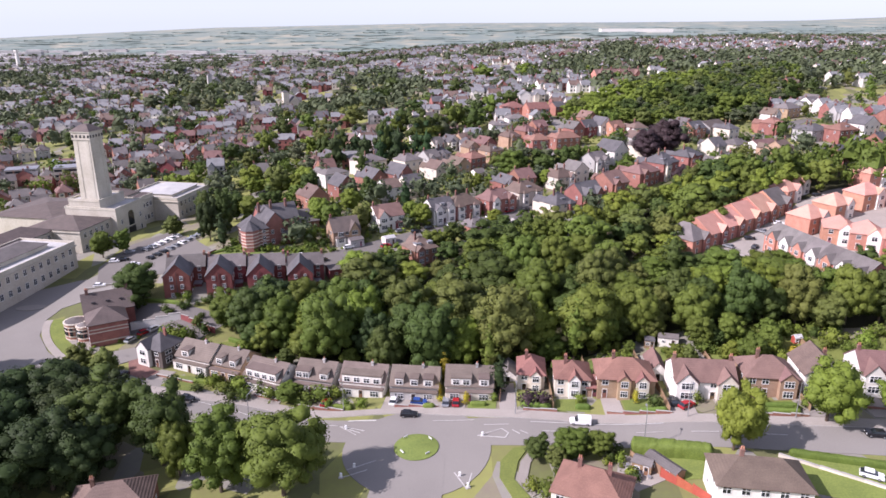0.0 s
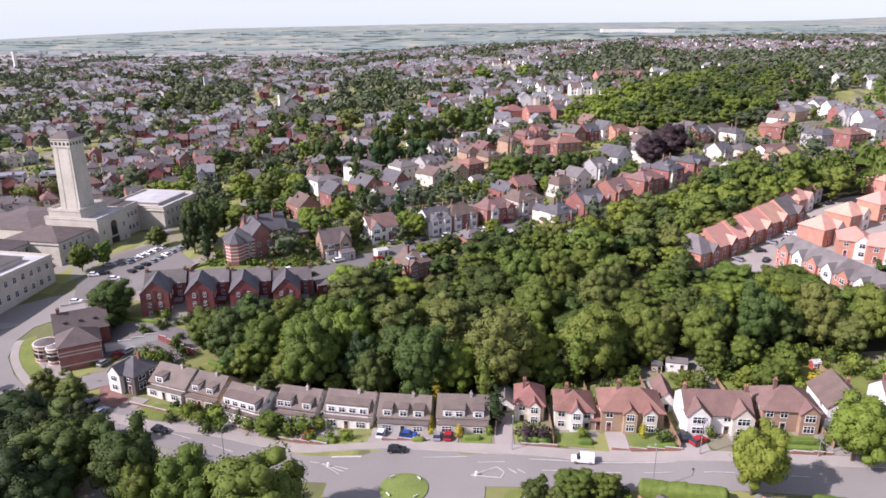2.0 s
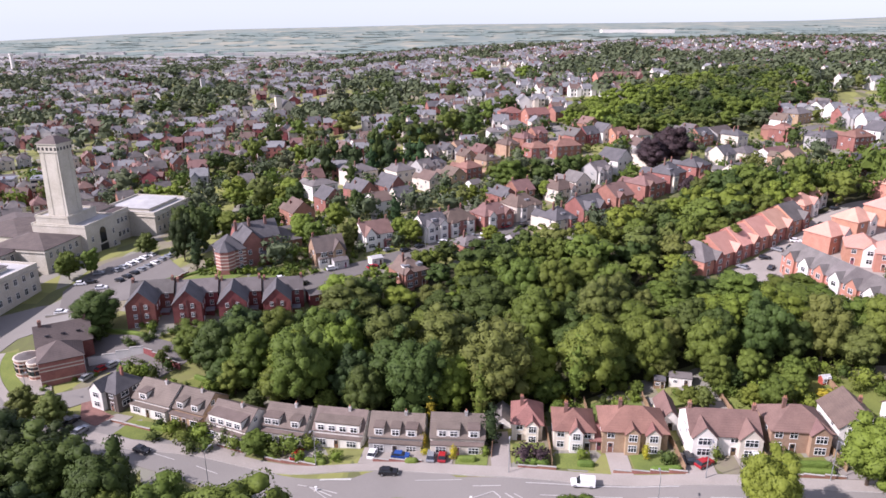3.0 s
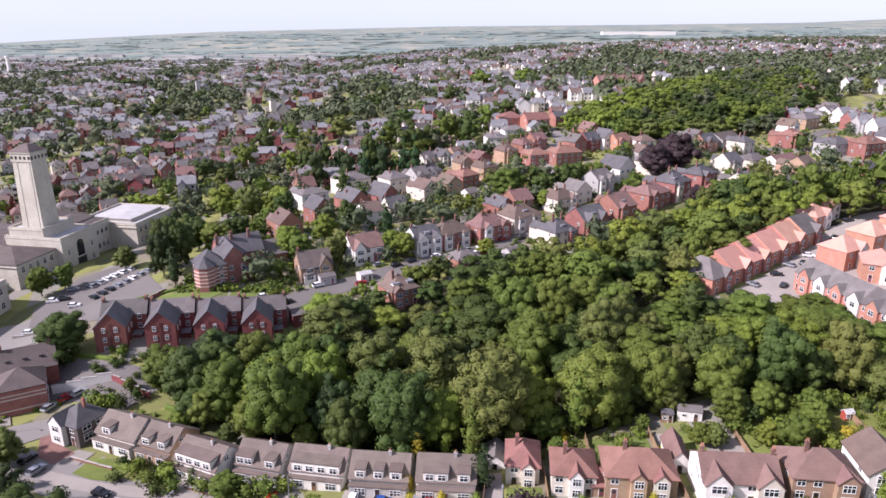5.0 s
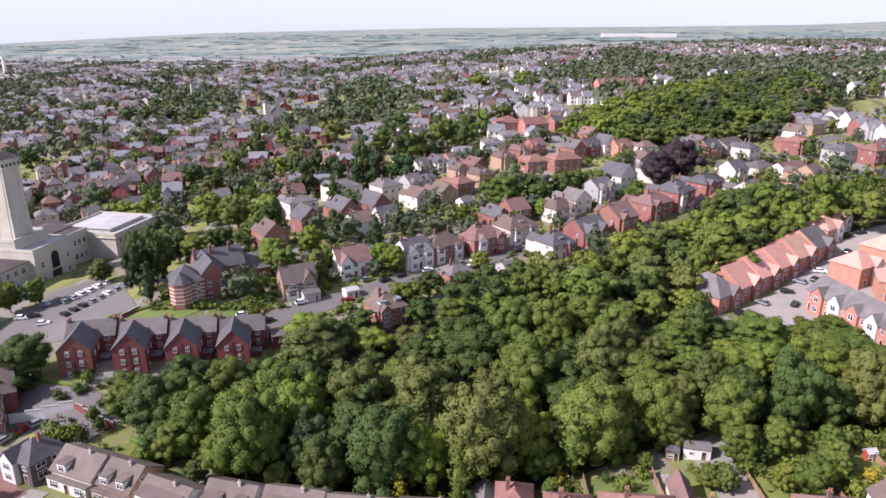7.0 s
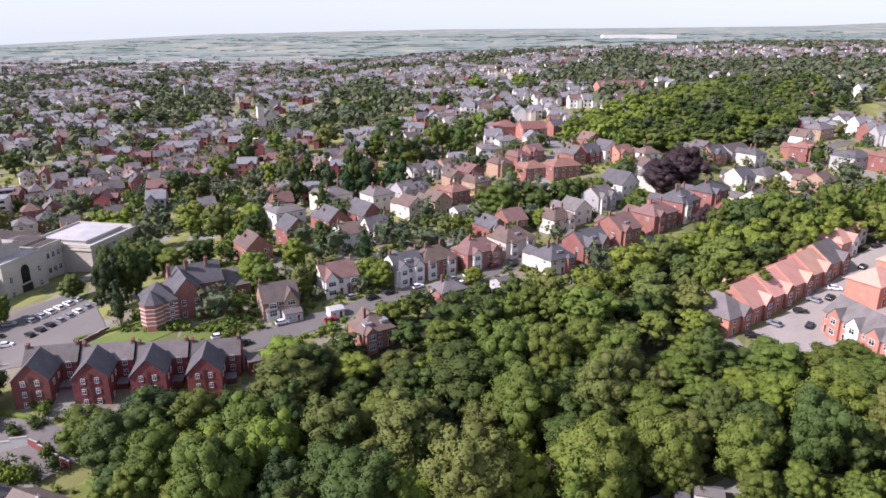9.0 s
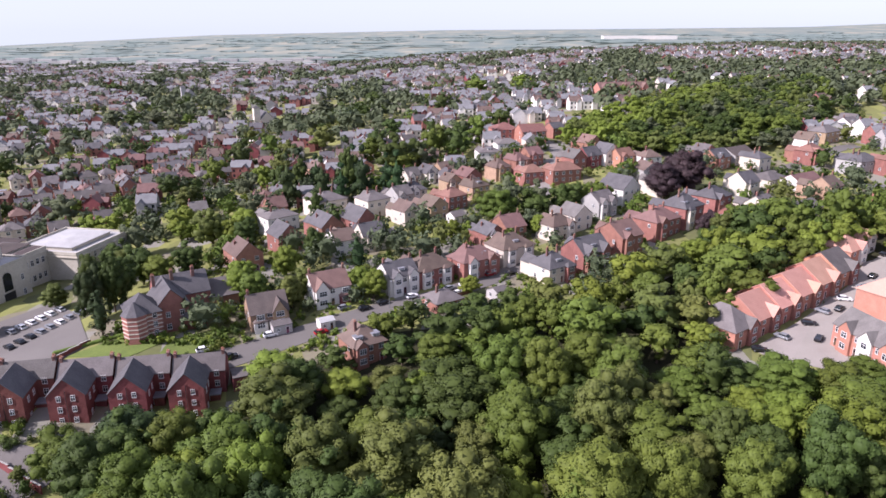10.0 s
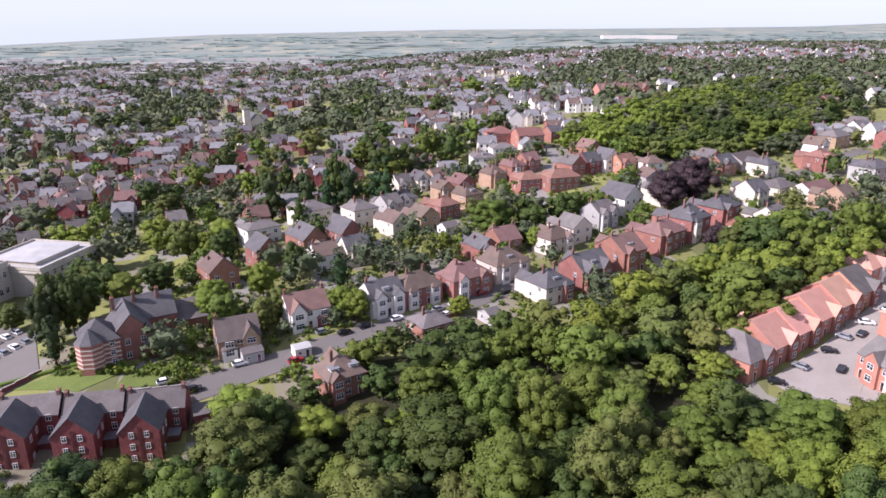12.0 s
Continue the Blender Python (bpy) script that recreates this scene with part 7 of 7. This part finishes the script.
for k in range(9):
    x, y = -102.5 + 1.25 * k, 226.5 + 2.75 * k
    car(x, y, 150 + crng.uniform(-4, 4), crng.choice(("car_white", "car_silver", "car_white", "car_black", "car_silver")), group="cars in the car park")
for k in range(6):
    x, y = -108.5 + 1.3 * k, 237.0 + 2.7 * k
    car(x, y, 150, crng.choice(("car_white", "car_silver", "car_white", "car_white")), group="cars in the car park")


# ---- hedges, walls, fences ----
def hedge(x0, y0, x1, y1, high, wide, mat="hedge", label="clipped green hedge along a garden edge"):
    d = math.hypot(x1 - x0, y1 - y0)
    nx, ny = max(6, int(d / 0.25)), 12
    verts, faces = [], []
    for i in range(nx + 1):
        end = min(1.0, 0.35 + min(i, nx - i) * 0.4)
        for j in range(ny + 1):
            a = math.pi * j / ny
            px = i * d / nx
            ruffle = 1 + 0.09 * noise.noise((x0 + px * 0.7, j * 0.5, y0)) + 0.07 * noise.noise((x0 + px * 3.1, j * 1.9, y0 + 5))
            verts.append((px, -math.copysign(abs(math.cos(a)) ** 0.5, math.cos(a)) * wide * 0.5 * ruffle * end, math.sin(a) ** 0.5 * high * ruffle * (0.5 + 0.5 * end) if 0 < j < ny else -0.2))
    for i in range(nx):
        for j in range(ny):
            p = i * (ny + 1) + j
            faces.append((p, p + ny + 1, p + ny + 2, p + 1))
    faces += [tuple(range(ny + 1)), tuple(range((nx + 1) * (ny + 1) - 1, nx * (ny + 1) - 1, -1))]
    me = bpy.data.meshes.new("hedge")
    me.from_pydata(verts, [], faces)
    me.polygons.foreach_set("use_smooth", np.ones(len(me.polygons), bool))
    me.materials.append(M[mat])
    o = new("hedge", me)
    o.matrix_basis = pose(x0, y0, ground_z(x0, y0), 0, -math.degrees(math.atan2(ground_z(x1, y1) - ground_z(x0, y0), d)), math.degrees(math.atan2(y1 - y0, x1 - x0)))
    return tagged(o, label, "hedge", "garden hedges")


def garden_wall(x0, y0, x1, y1, high=0.8, mat="red_brick", label="low red brick garden wall", thick=0.24, name="garden_wall", category="garden wall"):
    d = math.hypot(x1 - x0, y1 - y0)
    o = thing(name, x0, y0, 0, math.degrees(math.atan2(y1 - y0, x1 - x0)), label, category, "garden walls and fences")
    n = max(1, int(d / 3))
    for i in range(n):
        a, b = d * i / n, d * (i + 1) / n
        cx, cy = x0 + (x1 - x0) * (i + 0.5) / n, y0 + (y1 - y0) * (i + 0.5) / n
        z = ground_z(cx, cy)
        bm = bmesh.new()
        box(bm, a, b, -thick / 2, thick / 2, z - 1.0, z + high)
        part("panel", bm, [mat], o)
        bm = bmesh.new()
        if thick > 0.15:
            box(bm, a, b, -thick / 2 - 0.05, thick / 2 + 0.05, z + high, z + high + 0.08)
            part("coping", bm, ["kerb"], o)
        else:
            box(bm, a - 0.06, a + 0.06, -0.08, 0.08, z - 0.5, z + high + 0.12)
            part("post", bm, [mat], o)
    return o


hedge(35.7, 110.4, 49.3, 105.4, 2.6, 3.0, label="tall clipped green hedge beside the road")
hedge(62.5, 105.3, 78.5, 99.5, 1.2, 1.4)
for a in ((40.6, 122.6, 46, 121.8), (56.5, 119.9, 60.5, 119.2), (62.5, 119.5, 71.0, 118.0), (63.5, 121.5, 71.5, 120.2), (28.0, 126.0, 31.2, 125.5), (16.8, 127.6, 23.0, 126.4), (6.0, 129.8, 9.6, 129.0), (-4.2, 130.6, -1.6, 130.2), (-36.5, 139.2, -31, 136.5), (-24.5, 134.6, -20, 133.0),
          (-52, 144.2, -47, 141.8), (-60, 146.6, -56, 145.6), (-57.5, 166.5, -50, 163.5), (-90.5, 186.5, -75, 181.5), (-84, 214.8, -64, 226.5), (77, 121.5, 84, 120.2)):
    hedge(*a, 1.1, 1.1)
garden_wall(38.4, 101.6, 43.8, 93.0, 1.7, "orange_fence", "orange-red stained timber garden fence", 0.08, "fence", "fence")
garden_wall(35.0, 108.5, 40.0, 100.0, 1.2, "timber", "weathered timber garden fence", 0.08, "fence", "fence")
garden_wall(60.4, 104.8, 76.5, 93.0, 0.6, "cream", "low pale rendered garden wall", 0.3)
for a in ((-10.6, 132.2, -1.0, 130.4), (17.0, 126.0, 24.0, 125.0), (34.0, 123.2, 46.6, 121.0), (-70, 149.0, -60, 145.6), (-44, 140.8, -38, 138.4), (-33, 136.0, -22, 132.6), (62.0, 118.6, 72.0, 116.8), (84.0, 118.2, 94, 116.0)):
    garden_wall(*a, 0.6)
for a in ((46.9, 134.0, 46.2, 121.2), (24.2, 141.0, 23.4, 126.0), (12.4, 130.0, 13.4, 138.0), (61.8, 133.0, 61.0, 119.5), (74.0, 131.0, 73.0, 118.5), (34.4, 152.0, 33.4, 138.0), (46.6, 150.0, 46.0, 138.5), (62.6, 153.0, 61.8, 135.0), (75.0, 150.0, 74.2, 134.0), (86.0, 150.0, 85.0, 132.0), (24.4, 150, 24.0, 143)):
    garden_wall(*a, 1.5, "timber", "weathered timber garden fence", 0.08, "fence", "fence")
garden_wall(-85.5, 203.5, -62.0, 208.0, 1.6, "dark_brick", "dark red brick garden wall above the terrace")
garden_wall(-62.0, 208.0, -42.0, 214.0, 1.6, "dark_brick", "dark red brick garden wall above the terrace")
garden_wall(-85.5, 203.5, -77.0, 220.0, 1.2, "dark_brick", "dark red brick garden wall beside the car park")
garden_wall(-86.2, 172.5, -73.3, 175.4, 2.2, "white", "long white rendered yard wall", 0.4)
garden_wall(-73.3, 175.4, -62.0, 169.5, 1.8, "dark_brick", "dark red brick yard wall")
garden_wall(-114.5, 203.5, -96.0, 207.0, 0.7, "stone_base", "low stone wall beside the car park")
garden_wall(20.0, 250.6, 4.0, 240.2, 1.1, "red_brick", "low red brick wall beside the road")

# driveways and front lawns
for poly in ([(46.6, 127.5), (46.2, 120.6), (51.4, 119.8), (51.8, 125.4)], [(34.0, 129.5), (33.6, 122.4), (37.4, 121.8), (37.8, 128.8)], [(12.4, 140), (12.2, 127.0), (15.8, 126.2), (16.4, 140)], [(72.2, 126), (71.8, 116.6), (76.0, 116.0), (76.6, 125)],
             [(-2.0, 135.5), (-2.4, 129.8), (4.8, 128.2), (5.2, 132.4)], [(-13, 139), (-13.6, 132.0), (-2.4, 130.2), (-2.0, 135.8)], [(-27.5, 141.4), (-28.4, 134.6), (-22.6, 132.8), (-22.2, 140)], [(-44.5, 142.8), (-46, 139.6), (-37.5, 136.6), (-36.6, 142)], [(-70, 152), (-73, 148.5), (-67.5, 146.8), (-66, 151)],
             [(84, 124), (83.6, 115), (87.6, 114.4), (88, 122)], [(56.4, 125.4), (56, 119.2), (60.5, 118.4), (61, 124.8)]):
    patch("driveway", poly, "paving", 0.13, "pinkish-grey paved driveway before a house", "driveway")
for poly in ([(38.2, 128.2), (38.0, 122.4), (45.8, 121.2), (46.0, 127.6)], [(24.4, 130), (24.2, 125.4), (30.8, 124.2), (31.0, 129.6)], [(16.8, 134.2), (16.6, 127.4), (22.8, 126.4), (23, 134)], [(62.6, 123.8), (62.2, 118.6), (71.2, 117.2), (71.6, 123.2)], [(-65.5, 149.6), (-66.5, 146.4), (-58.5, 144.6), (-56.5, 148.4)], [(5.6, 131.8), (5.4, 128.6), (11.4, 127.4), (11.8, 131)],
             [(35.2, 151), (34.4, 141), (45.4, 140), (46, 149.5)], [(63.4, 152), (62.8, 137), (73.4, 135.4), (74.2, 149)], [(76, 152), (75.4, 139), (85, 136), (104, 134), (106, 148)], [(49.6, 150), (49, 142), (60.4, 139), (61.4, 149)], [(-58, 160), (-60, 165), (-52, 168), (-47, 158)]):
    patch("front_lawn", poly, "lawn", 0.09, "patchy green garden lawn", "lawn")
patch("terrace", [(47.6, 149.6), (47.2, 144.8), (51.8, 144.2), (52.2, 149)], "paving", 0.16, "pale paved garden terrace", "terrace")
patch("terrace", [(56.0, 146.4), (55.6, 141.0), (62.2, 139.6), (62.6, 145)], "paving", 0.16, "pale paved garden terrace", "terrace")


# ---- sheds and garden things ----
def shed(x, y, rot, w, d, h, wall, tile, label):
    o = thing("shed", x, y, ground_z(x, y), rot, label, "shed", "garden sheds")
    block(o, w, d, h, "side", 0.6, wall, tile, None, 0.15, 0.6)
    add_window(o, -w * 0.22, -d / 2 - 0.01, h * 0.45, 0, 0.8, 0.6, 0)
    add_door(o, w * 0.25, -d / 2 - 0.01, 0.05, 0, 0.8, 1.8)


shed(51.6, 154.5, -10, 2.4, 2.2, 2.0, "timber", "slate", "small dark timber shed under the trees")
shed(56.2, 154.6, -14, 4.8, 3.0, 2.2, "white", "light_slate", "white garden room with pale roof under the trees")
shed(85.2, 149.0, 10, 1.9, 1.4, 1.5, "orange_fence", "flat_roof", "red-brown timber shed on the lawn")
shed(39.4, 102.8, -58, 7.0, 2.4, 2.0, "timber", "light_slate", "long weathered lean-to shed with pale roof")
yard_rng = random.Random(31)
for k in range(7):
    x, y = yard_rng.uniform(33.4, 37.6), yard_rng.uniform(100.5, 106.5)
    o = thing("storage_box", x, y, ground_z(x, y) + 0.1, yard_rng.uniform(0, 90), "pale plastic storage box on the yard", "box", "boxes in the yard")
    w, d, h = yard_rng.uniform(0.6, 1.3), yard_rng.uniform(0.5, 0.9), yard_rng.uniform(0.4, 0.8)
    bm = bmesh.new()
    box(bm, -w / 2, w / 2, -d / 2, d / 2, -0.1, h)
    bmesh.ops.bevel(bm, geom=bm.edges[:], offset=0.05, segments=1, affect="EDGES")
    part("body", bm, [yard_rng.choice(("white", "lead", "grey_render"))], o)
    bm = bmesh.new()
    box(bm, -w / 2 - 0.03, w / 2 + 0.03, -d / 2 - 0.03, d / 2 + 0.03, h, h + 0.06)
    part("lid", bm, ["lead"], o)
shed(36.0, 104.0, -30, 3.4, 2.6, 2.1, "timber", "light_slate", "weathered timber shed in a back garden")
shed(-30.5, 227.0, 30, 5.0, 4.0, 2.4, "grey_render", "light_slate", "grey garage with pale roof below the road")
shed(-44.5, 208.5, 15, 6.0, 4.0, 2.5, "dark_brick", "light_slate", "brick outhouse with grey roof beside the terrace")
shed(-33.0, 205.5, 25, 8.0, 5.0, 2.8, "dark_brick", "light_slate", "brick outhouse with grey roof beside the terrace")
shed(-19.0, 229.0, 30, 4.0, 3.4, 2.2, "white", "flat_roof", "white flat-roofed garage below the road")
tr = thing("trampoline", 85.0, 141.5, ground_z(85, 141.5), 0, "round pale trampoline on a garden lawn", "trampoline")
bm = bmesh.new()
tube(bm, (0, 0, 0.8), (0, 0, 0.9), 1.5, 1.5, 24)
part("bed", bm, ["flat_roof"], tr)
for k in range(6):
    bm = bmesh.new()
    a = k * math.pi / 3
    tube(bm, (1.4 * math.cos(a), 1.4 * math.sin(a), -0.1), (1.4 * math.cos(a), 1.4 * math.sin(a), 0.85), 0.03, 0.03, 5)
    part("leg", bm, ["metal"], tr)

# ---- shrubs of the near gardens ----
srng = random.Random(8)
SHRUBS = "garden shrubs"
for kind, x, y, hh, ww in (
    ("gold_shrub", 30.0, 152.5, 4.0, 3.6), ("gold_column", 40.6, 126.2, 3.6, 1.4), ("gold_column", 5.1, 130.6, 3.2, 1.5), ("purple_shrub", 18.6, 128.4, 4.6, 5.4),
    ("purple_shrub", 21.4, 127.6, 4.0, 4.4), ("dark_shrub", 43.8, 124.0, 3.8, 3.8), ("lime_shrub", 29.4, 128.0, 3.0, 3.4), ("lime_shrub", 11.2, 131.0, 2.6, 2.4),
    ("gold_column", -1.0, 137.0, 3.4, 1.6), ("lime_shrub", -26.0, 134.8, 3.0, 3.6), ("shrub", -21.6, 134.6, 2.8, 3.2), ("shrub", -33.5, 139.0, 3.0, 4.0),
    ("lime_shrub", -37.0, 141.0, 2.4, 3.0), ("dark_shrub", -50.0, 145.4, 3.2, 4.4),
):
    tree(kind, x, y, hh, ww, SHRUBS, "in a house garden")
for kind, x, y, hh, ww in (
    ("shrub", -54.5, 147.0, 2.8, 3.8), ("dark_shrub", -58.6, 147.6, 2.4, 3.6), ("lime_shrub", 57.8, 147.0, 4.5, 6.0), ("shrub", 63.0, 148.0, 5.0, 6.0),
    ("lime_shrub", 70.5, 146.0, 4.6, 7.0), ("lime_shrub", 76.0, 143.5, 4.4, 7.0), ("gold_shrub", 82.0, 143.0, 2.6, 5.0), ("shrub", 66.0, 153.0, 6.5, 6.0),
    ("lime_shrub", 23.4, 147.0, 4.6, 4.6), ("lime_shrub", 92.0, 147.0, 6.0, 6.0), ("lime_shrub", 99.0, 145.0, 5.0, 7.0), ("shrub", 52.8, 124.4, 3.4, 3.0),
    ("shrub", 57.0, 121.8, 2.6, 2.4), ("lime_shrub", 60.0, 122.0, 2.0, 2.4),
):
    tree(kind, x, y, hh, ww, SHRUBS, "in a house garden")
for k in range(140):
    zone = srng.choice(((-62, -44, 156, 168), (-40, 12, 146, 152), (14, 62, 143, 155), (62, 108, 136, 154), (20, 34, 98, 110), (-56, -40, 212, 232), (-96, -58, 160, 186), (62, 100, 118, 124), (-60, -46, 172, 180)))
    x, y = srng.uniform(zone[0], zone[1]), srng.uniform(zone[2], zone[3])
    if any((x - a) ** 2 + (y - b) ** 2 < 22 for a, b, c in placed):
        continue
    ww = srng.uniform(1.2, 3.6)
    tree(srng.choice(("shrub", "shrub", "dark_shrub", "lime_shrub")), x, y, ww * srng.uniform(0.7, 1.2), ww, SHRUBS, "in a house garden")

for k in range(60):
    x, y = srng.uniform(62, 112), srng.uniform(140, 156)
    if any((x - a) ** 2 + (y - b) ** 2 < 16 for a, b, c in placed) or (80 < x < 90 and y < 151):
        continue
    ww = srng.uniform(2.4, 5.0)
    tree(srng.choice(("shrub", "dark_shrub", "lime_shrub", "shrub")), x, y, ww * srng.uniform(0.7, 1.1), ww, SHRUBS, "at the end of a back garden")
for k in range(40):
    x, y = srng.uniform(-80, -40), srng.uniform(176, 187)
    ww = srng.uniform(1.4, 3.4)
    tree(srng.choice(("shrub", "dark_shrub", "dark_shrub")), x, y, ww * srng.uniform(0.7, 1.1), ww, SHRUBS, "below the tall brick houses")

# ---- landmarks of the town ----
school = thing("school", 158, 642, ground_z(158, 640), 14, "long red brick Victorian school with gables", "school")
block(school, 44, 12, 8.5, "side", 4.5, "orange_brick", "plum_tile")
for k in range(5):
    block(school, 5.0, 6.0, 8.8, "front", 3.6, "orange_brick", "plum_tile", pose(-18 + 9 * k, -5, 0), names=("gable", "gable_roof"))
    storeys(school, 5.0, -8.03, 8.8, 2, 2, (1.2, 1.9), x0=-18 + 9 * k)
    add_chimney(school, -14 + 9 * k, 0, 12.6, 1.0, 1.0, 2.4)
for nm, x, y, r, tall, wall in (("church", -141, 646, 30, 17, "cream"), ("church", -277, 852, 30, 17, "grey_render")):
    c = thing(nm, x, y, ground_z(x, y), r, f"{LABELS[wall]} church with slate roof and square tower", "church", "town churches")
    block(c, 11, 24, 7.5, "front", 6.0, wall, "slate", names=("nave", "nave_roof"))
    block(c, 5, 5, tall, "hip", 1.6, wall, "slate", pose(-8, -8, 0), names=("tower", "tower_roof"))
    storeys(c, 9, -12.03, 7.5, 3, 1, (1.2, 3.4), base=1.6)
for x, y, w, d, h, fl in ((-207, 374, 15, 11, 11.5, 4), (-240, 384, 16, 10, 8.5, 3), (-226, 408, 18, 10, 8, 3)):
    o = thing("office_block", x, y, ground_z(x, y), 20, "beige flat-roofed office block with bands of windows", "office block", "office blocks")
    block(o, w, d, h, "flat", 0, "cream", "lead")
    for f in range(fl):
        bm = bmesh.new()
        box(bm, -w / 2 + 0.4, w / 2 - 0.4, -d / 2 - 0.04, -d / 2 + 0.2, f * h / fl + 1.0, f * h / fl + 2.3)
        part("window_band", bm, ["glass"], o)
mast = thing("water_tower", -866, 1440, ground_z(-866, 1440), 0, "slender white tower far across the town", "tower")
bm = bmesh.new()
tube(bm, (0, 0, -1), (0, 0, 34), 4.0, 3.2, 10)
part("shaft", bm, ["white"], mast)
bm = bmesh.new()
tube(bm, (0, 0, 34), (0, 0, 38), 4.4, 4.4, 10)
part("head", bm, ["white"], mast)
hosp = thing("office_tower", 330, 1640, ground_z(330, 1640), 5, "white multi-storey block on the far hill", "office block")
block(hosp, 30, 16, 18, "flat", 0, "white", "flat_roof")
for f in range(5):
    bm = bmesh.new()
    box(bm, -13.5, 13.5, -8.04, -7.8, f * 3.5 + 1.2, f * 3.5 + 2.4)
    part("window_band", bm, ["glass"], hosp)

# far sheds: pale warehouse roofs on the plain
frng = random.Random(4)
bm = bmesh.new()
for k in range(80):
    y = frng.uniform(1350, 2300)
    x = y * frng.uniform(-0.68, -0.14)
    w, d, h = frng.uniform(25, 80), frng.uniform(15, 30), frng.uniform(6, 10)
    z = ground_z(x, y)
    box(bm, -w / 2, w / 2, -d / 2, d / 2, -2, h, 0, pose(x, y, z, 0, 0, frng.uniform(-15, 15)))
tagged(new("far_warehouses", mesh_of("far_warehouses", bm, ["grey_render"])), "pale long warehouses on the far plain", "warehouses", kind="stuff")
bm = bmesh.new()
box(bm, -130, 130, -20, 20, -5, 12, 0, pose(700, 2600, ground_z(700, 2600)))
tagged(new("factory", mesh_of("factory", bm, ["white"])), "very long white factory on the far plain", "factory")

# cars parked along the road above the wood
prng = random.Random(23)
for k, u in enumerate((0.04, 0.1, 0.2, 0.27, 0.36, 0.45, 0.52, 0.6, 0.7, 0.78, 0.9)):
    n = u * 4
    a, b = ROAD_EDGE[int(n)], ROAD_EDGE[int(n) + 1]
    f = n - int(n)
    dx, dy = b[0] - a[0], b[1] - a[1]
    d = math.hypot(dx, dy)
    off = 2.7 if k % 3 else -2.7
    car(a[0] + dx * f - dy / d * off, a[1] + dy * f + dx / d * off, math.degrees(math.atan2(dy, dx)), prng.choice(("car_white", "car_silver", "car_black", "car_white", "car_red")), group="cars along the upper road")
for k in range(6):
    car(88.6 + 8.2 * k + prng.uniform(-1, 1), 212.4 + 6.0 * k, 36 + (90 if k % 2 else -54), prng.choice(("car_black", "car_silver", "car_black", "car_silver", "car_white")), group="cars of the new estate")
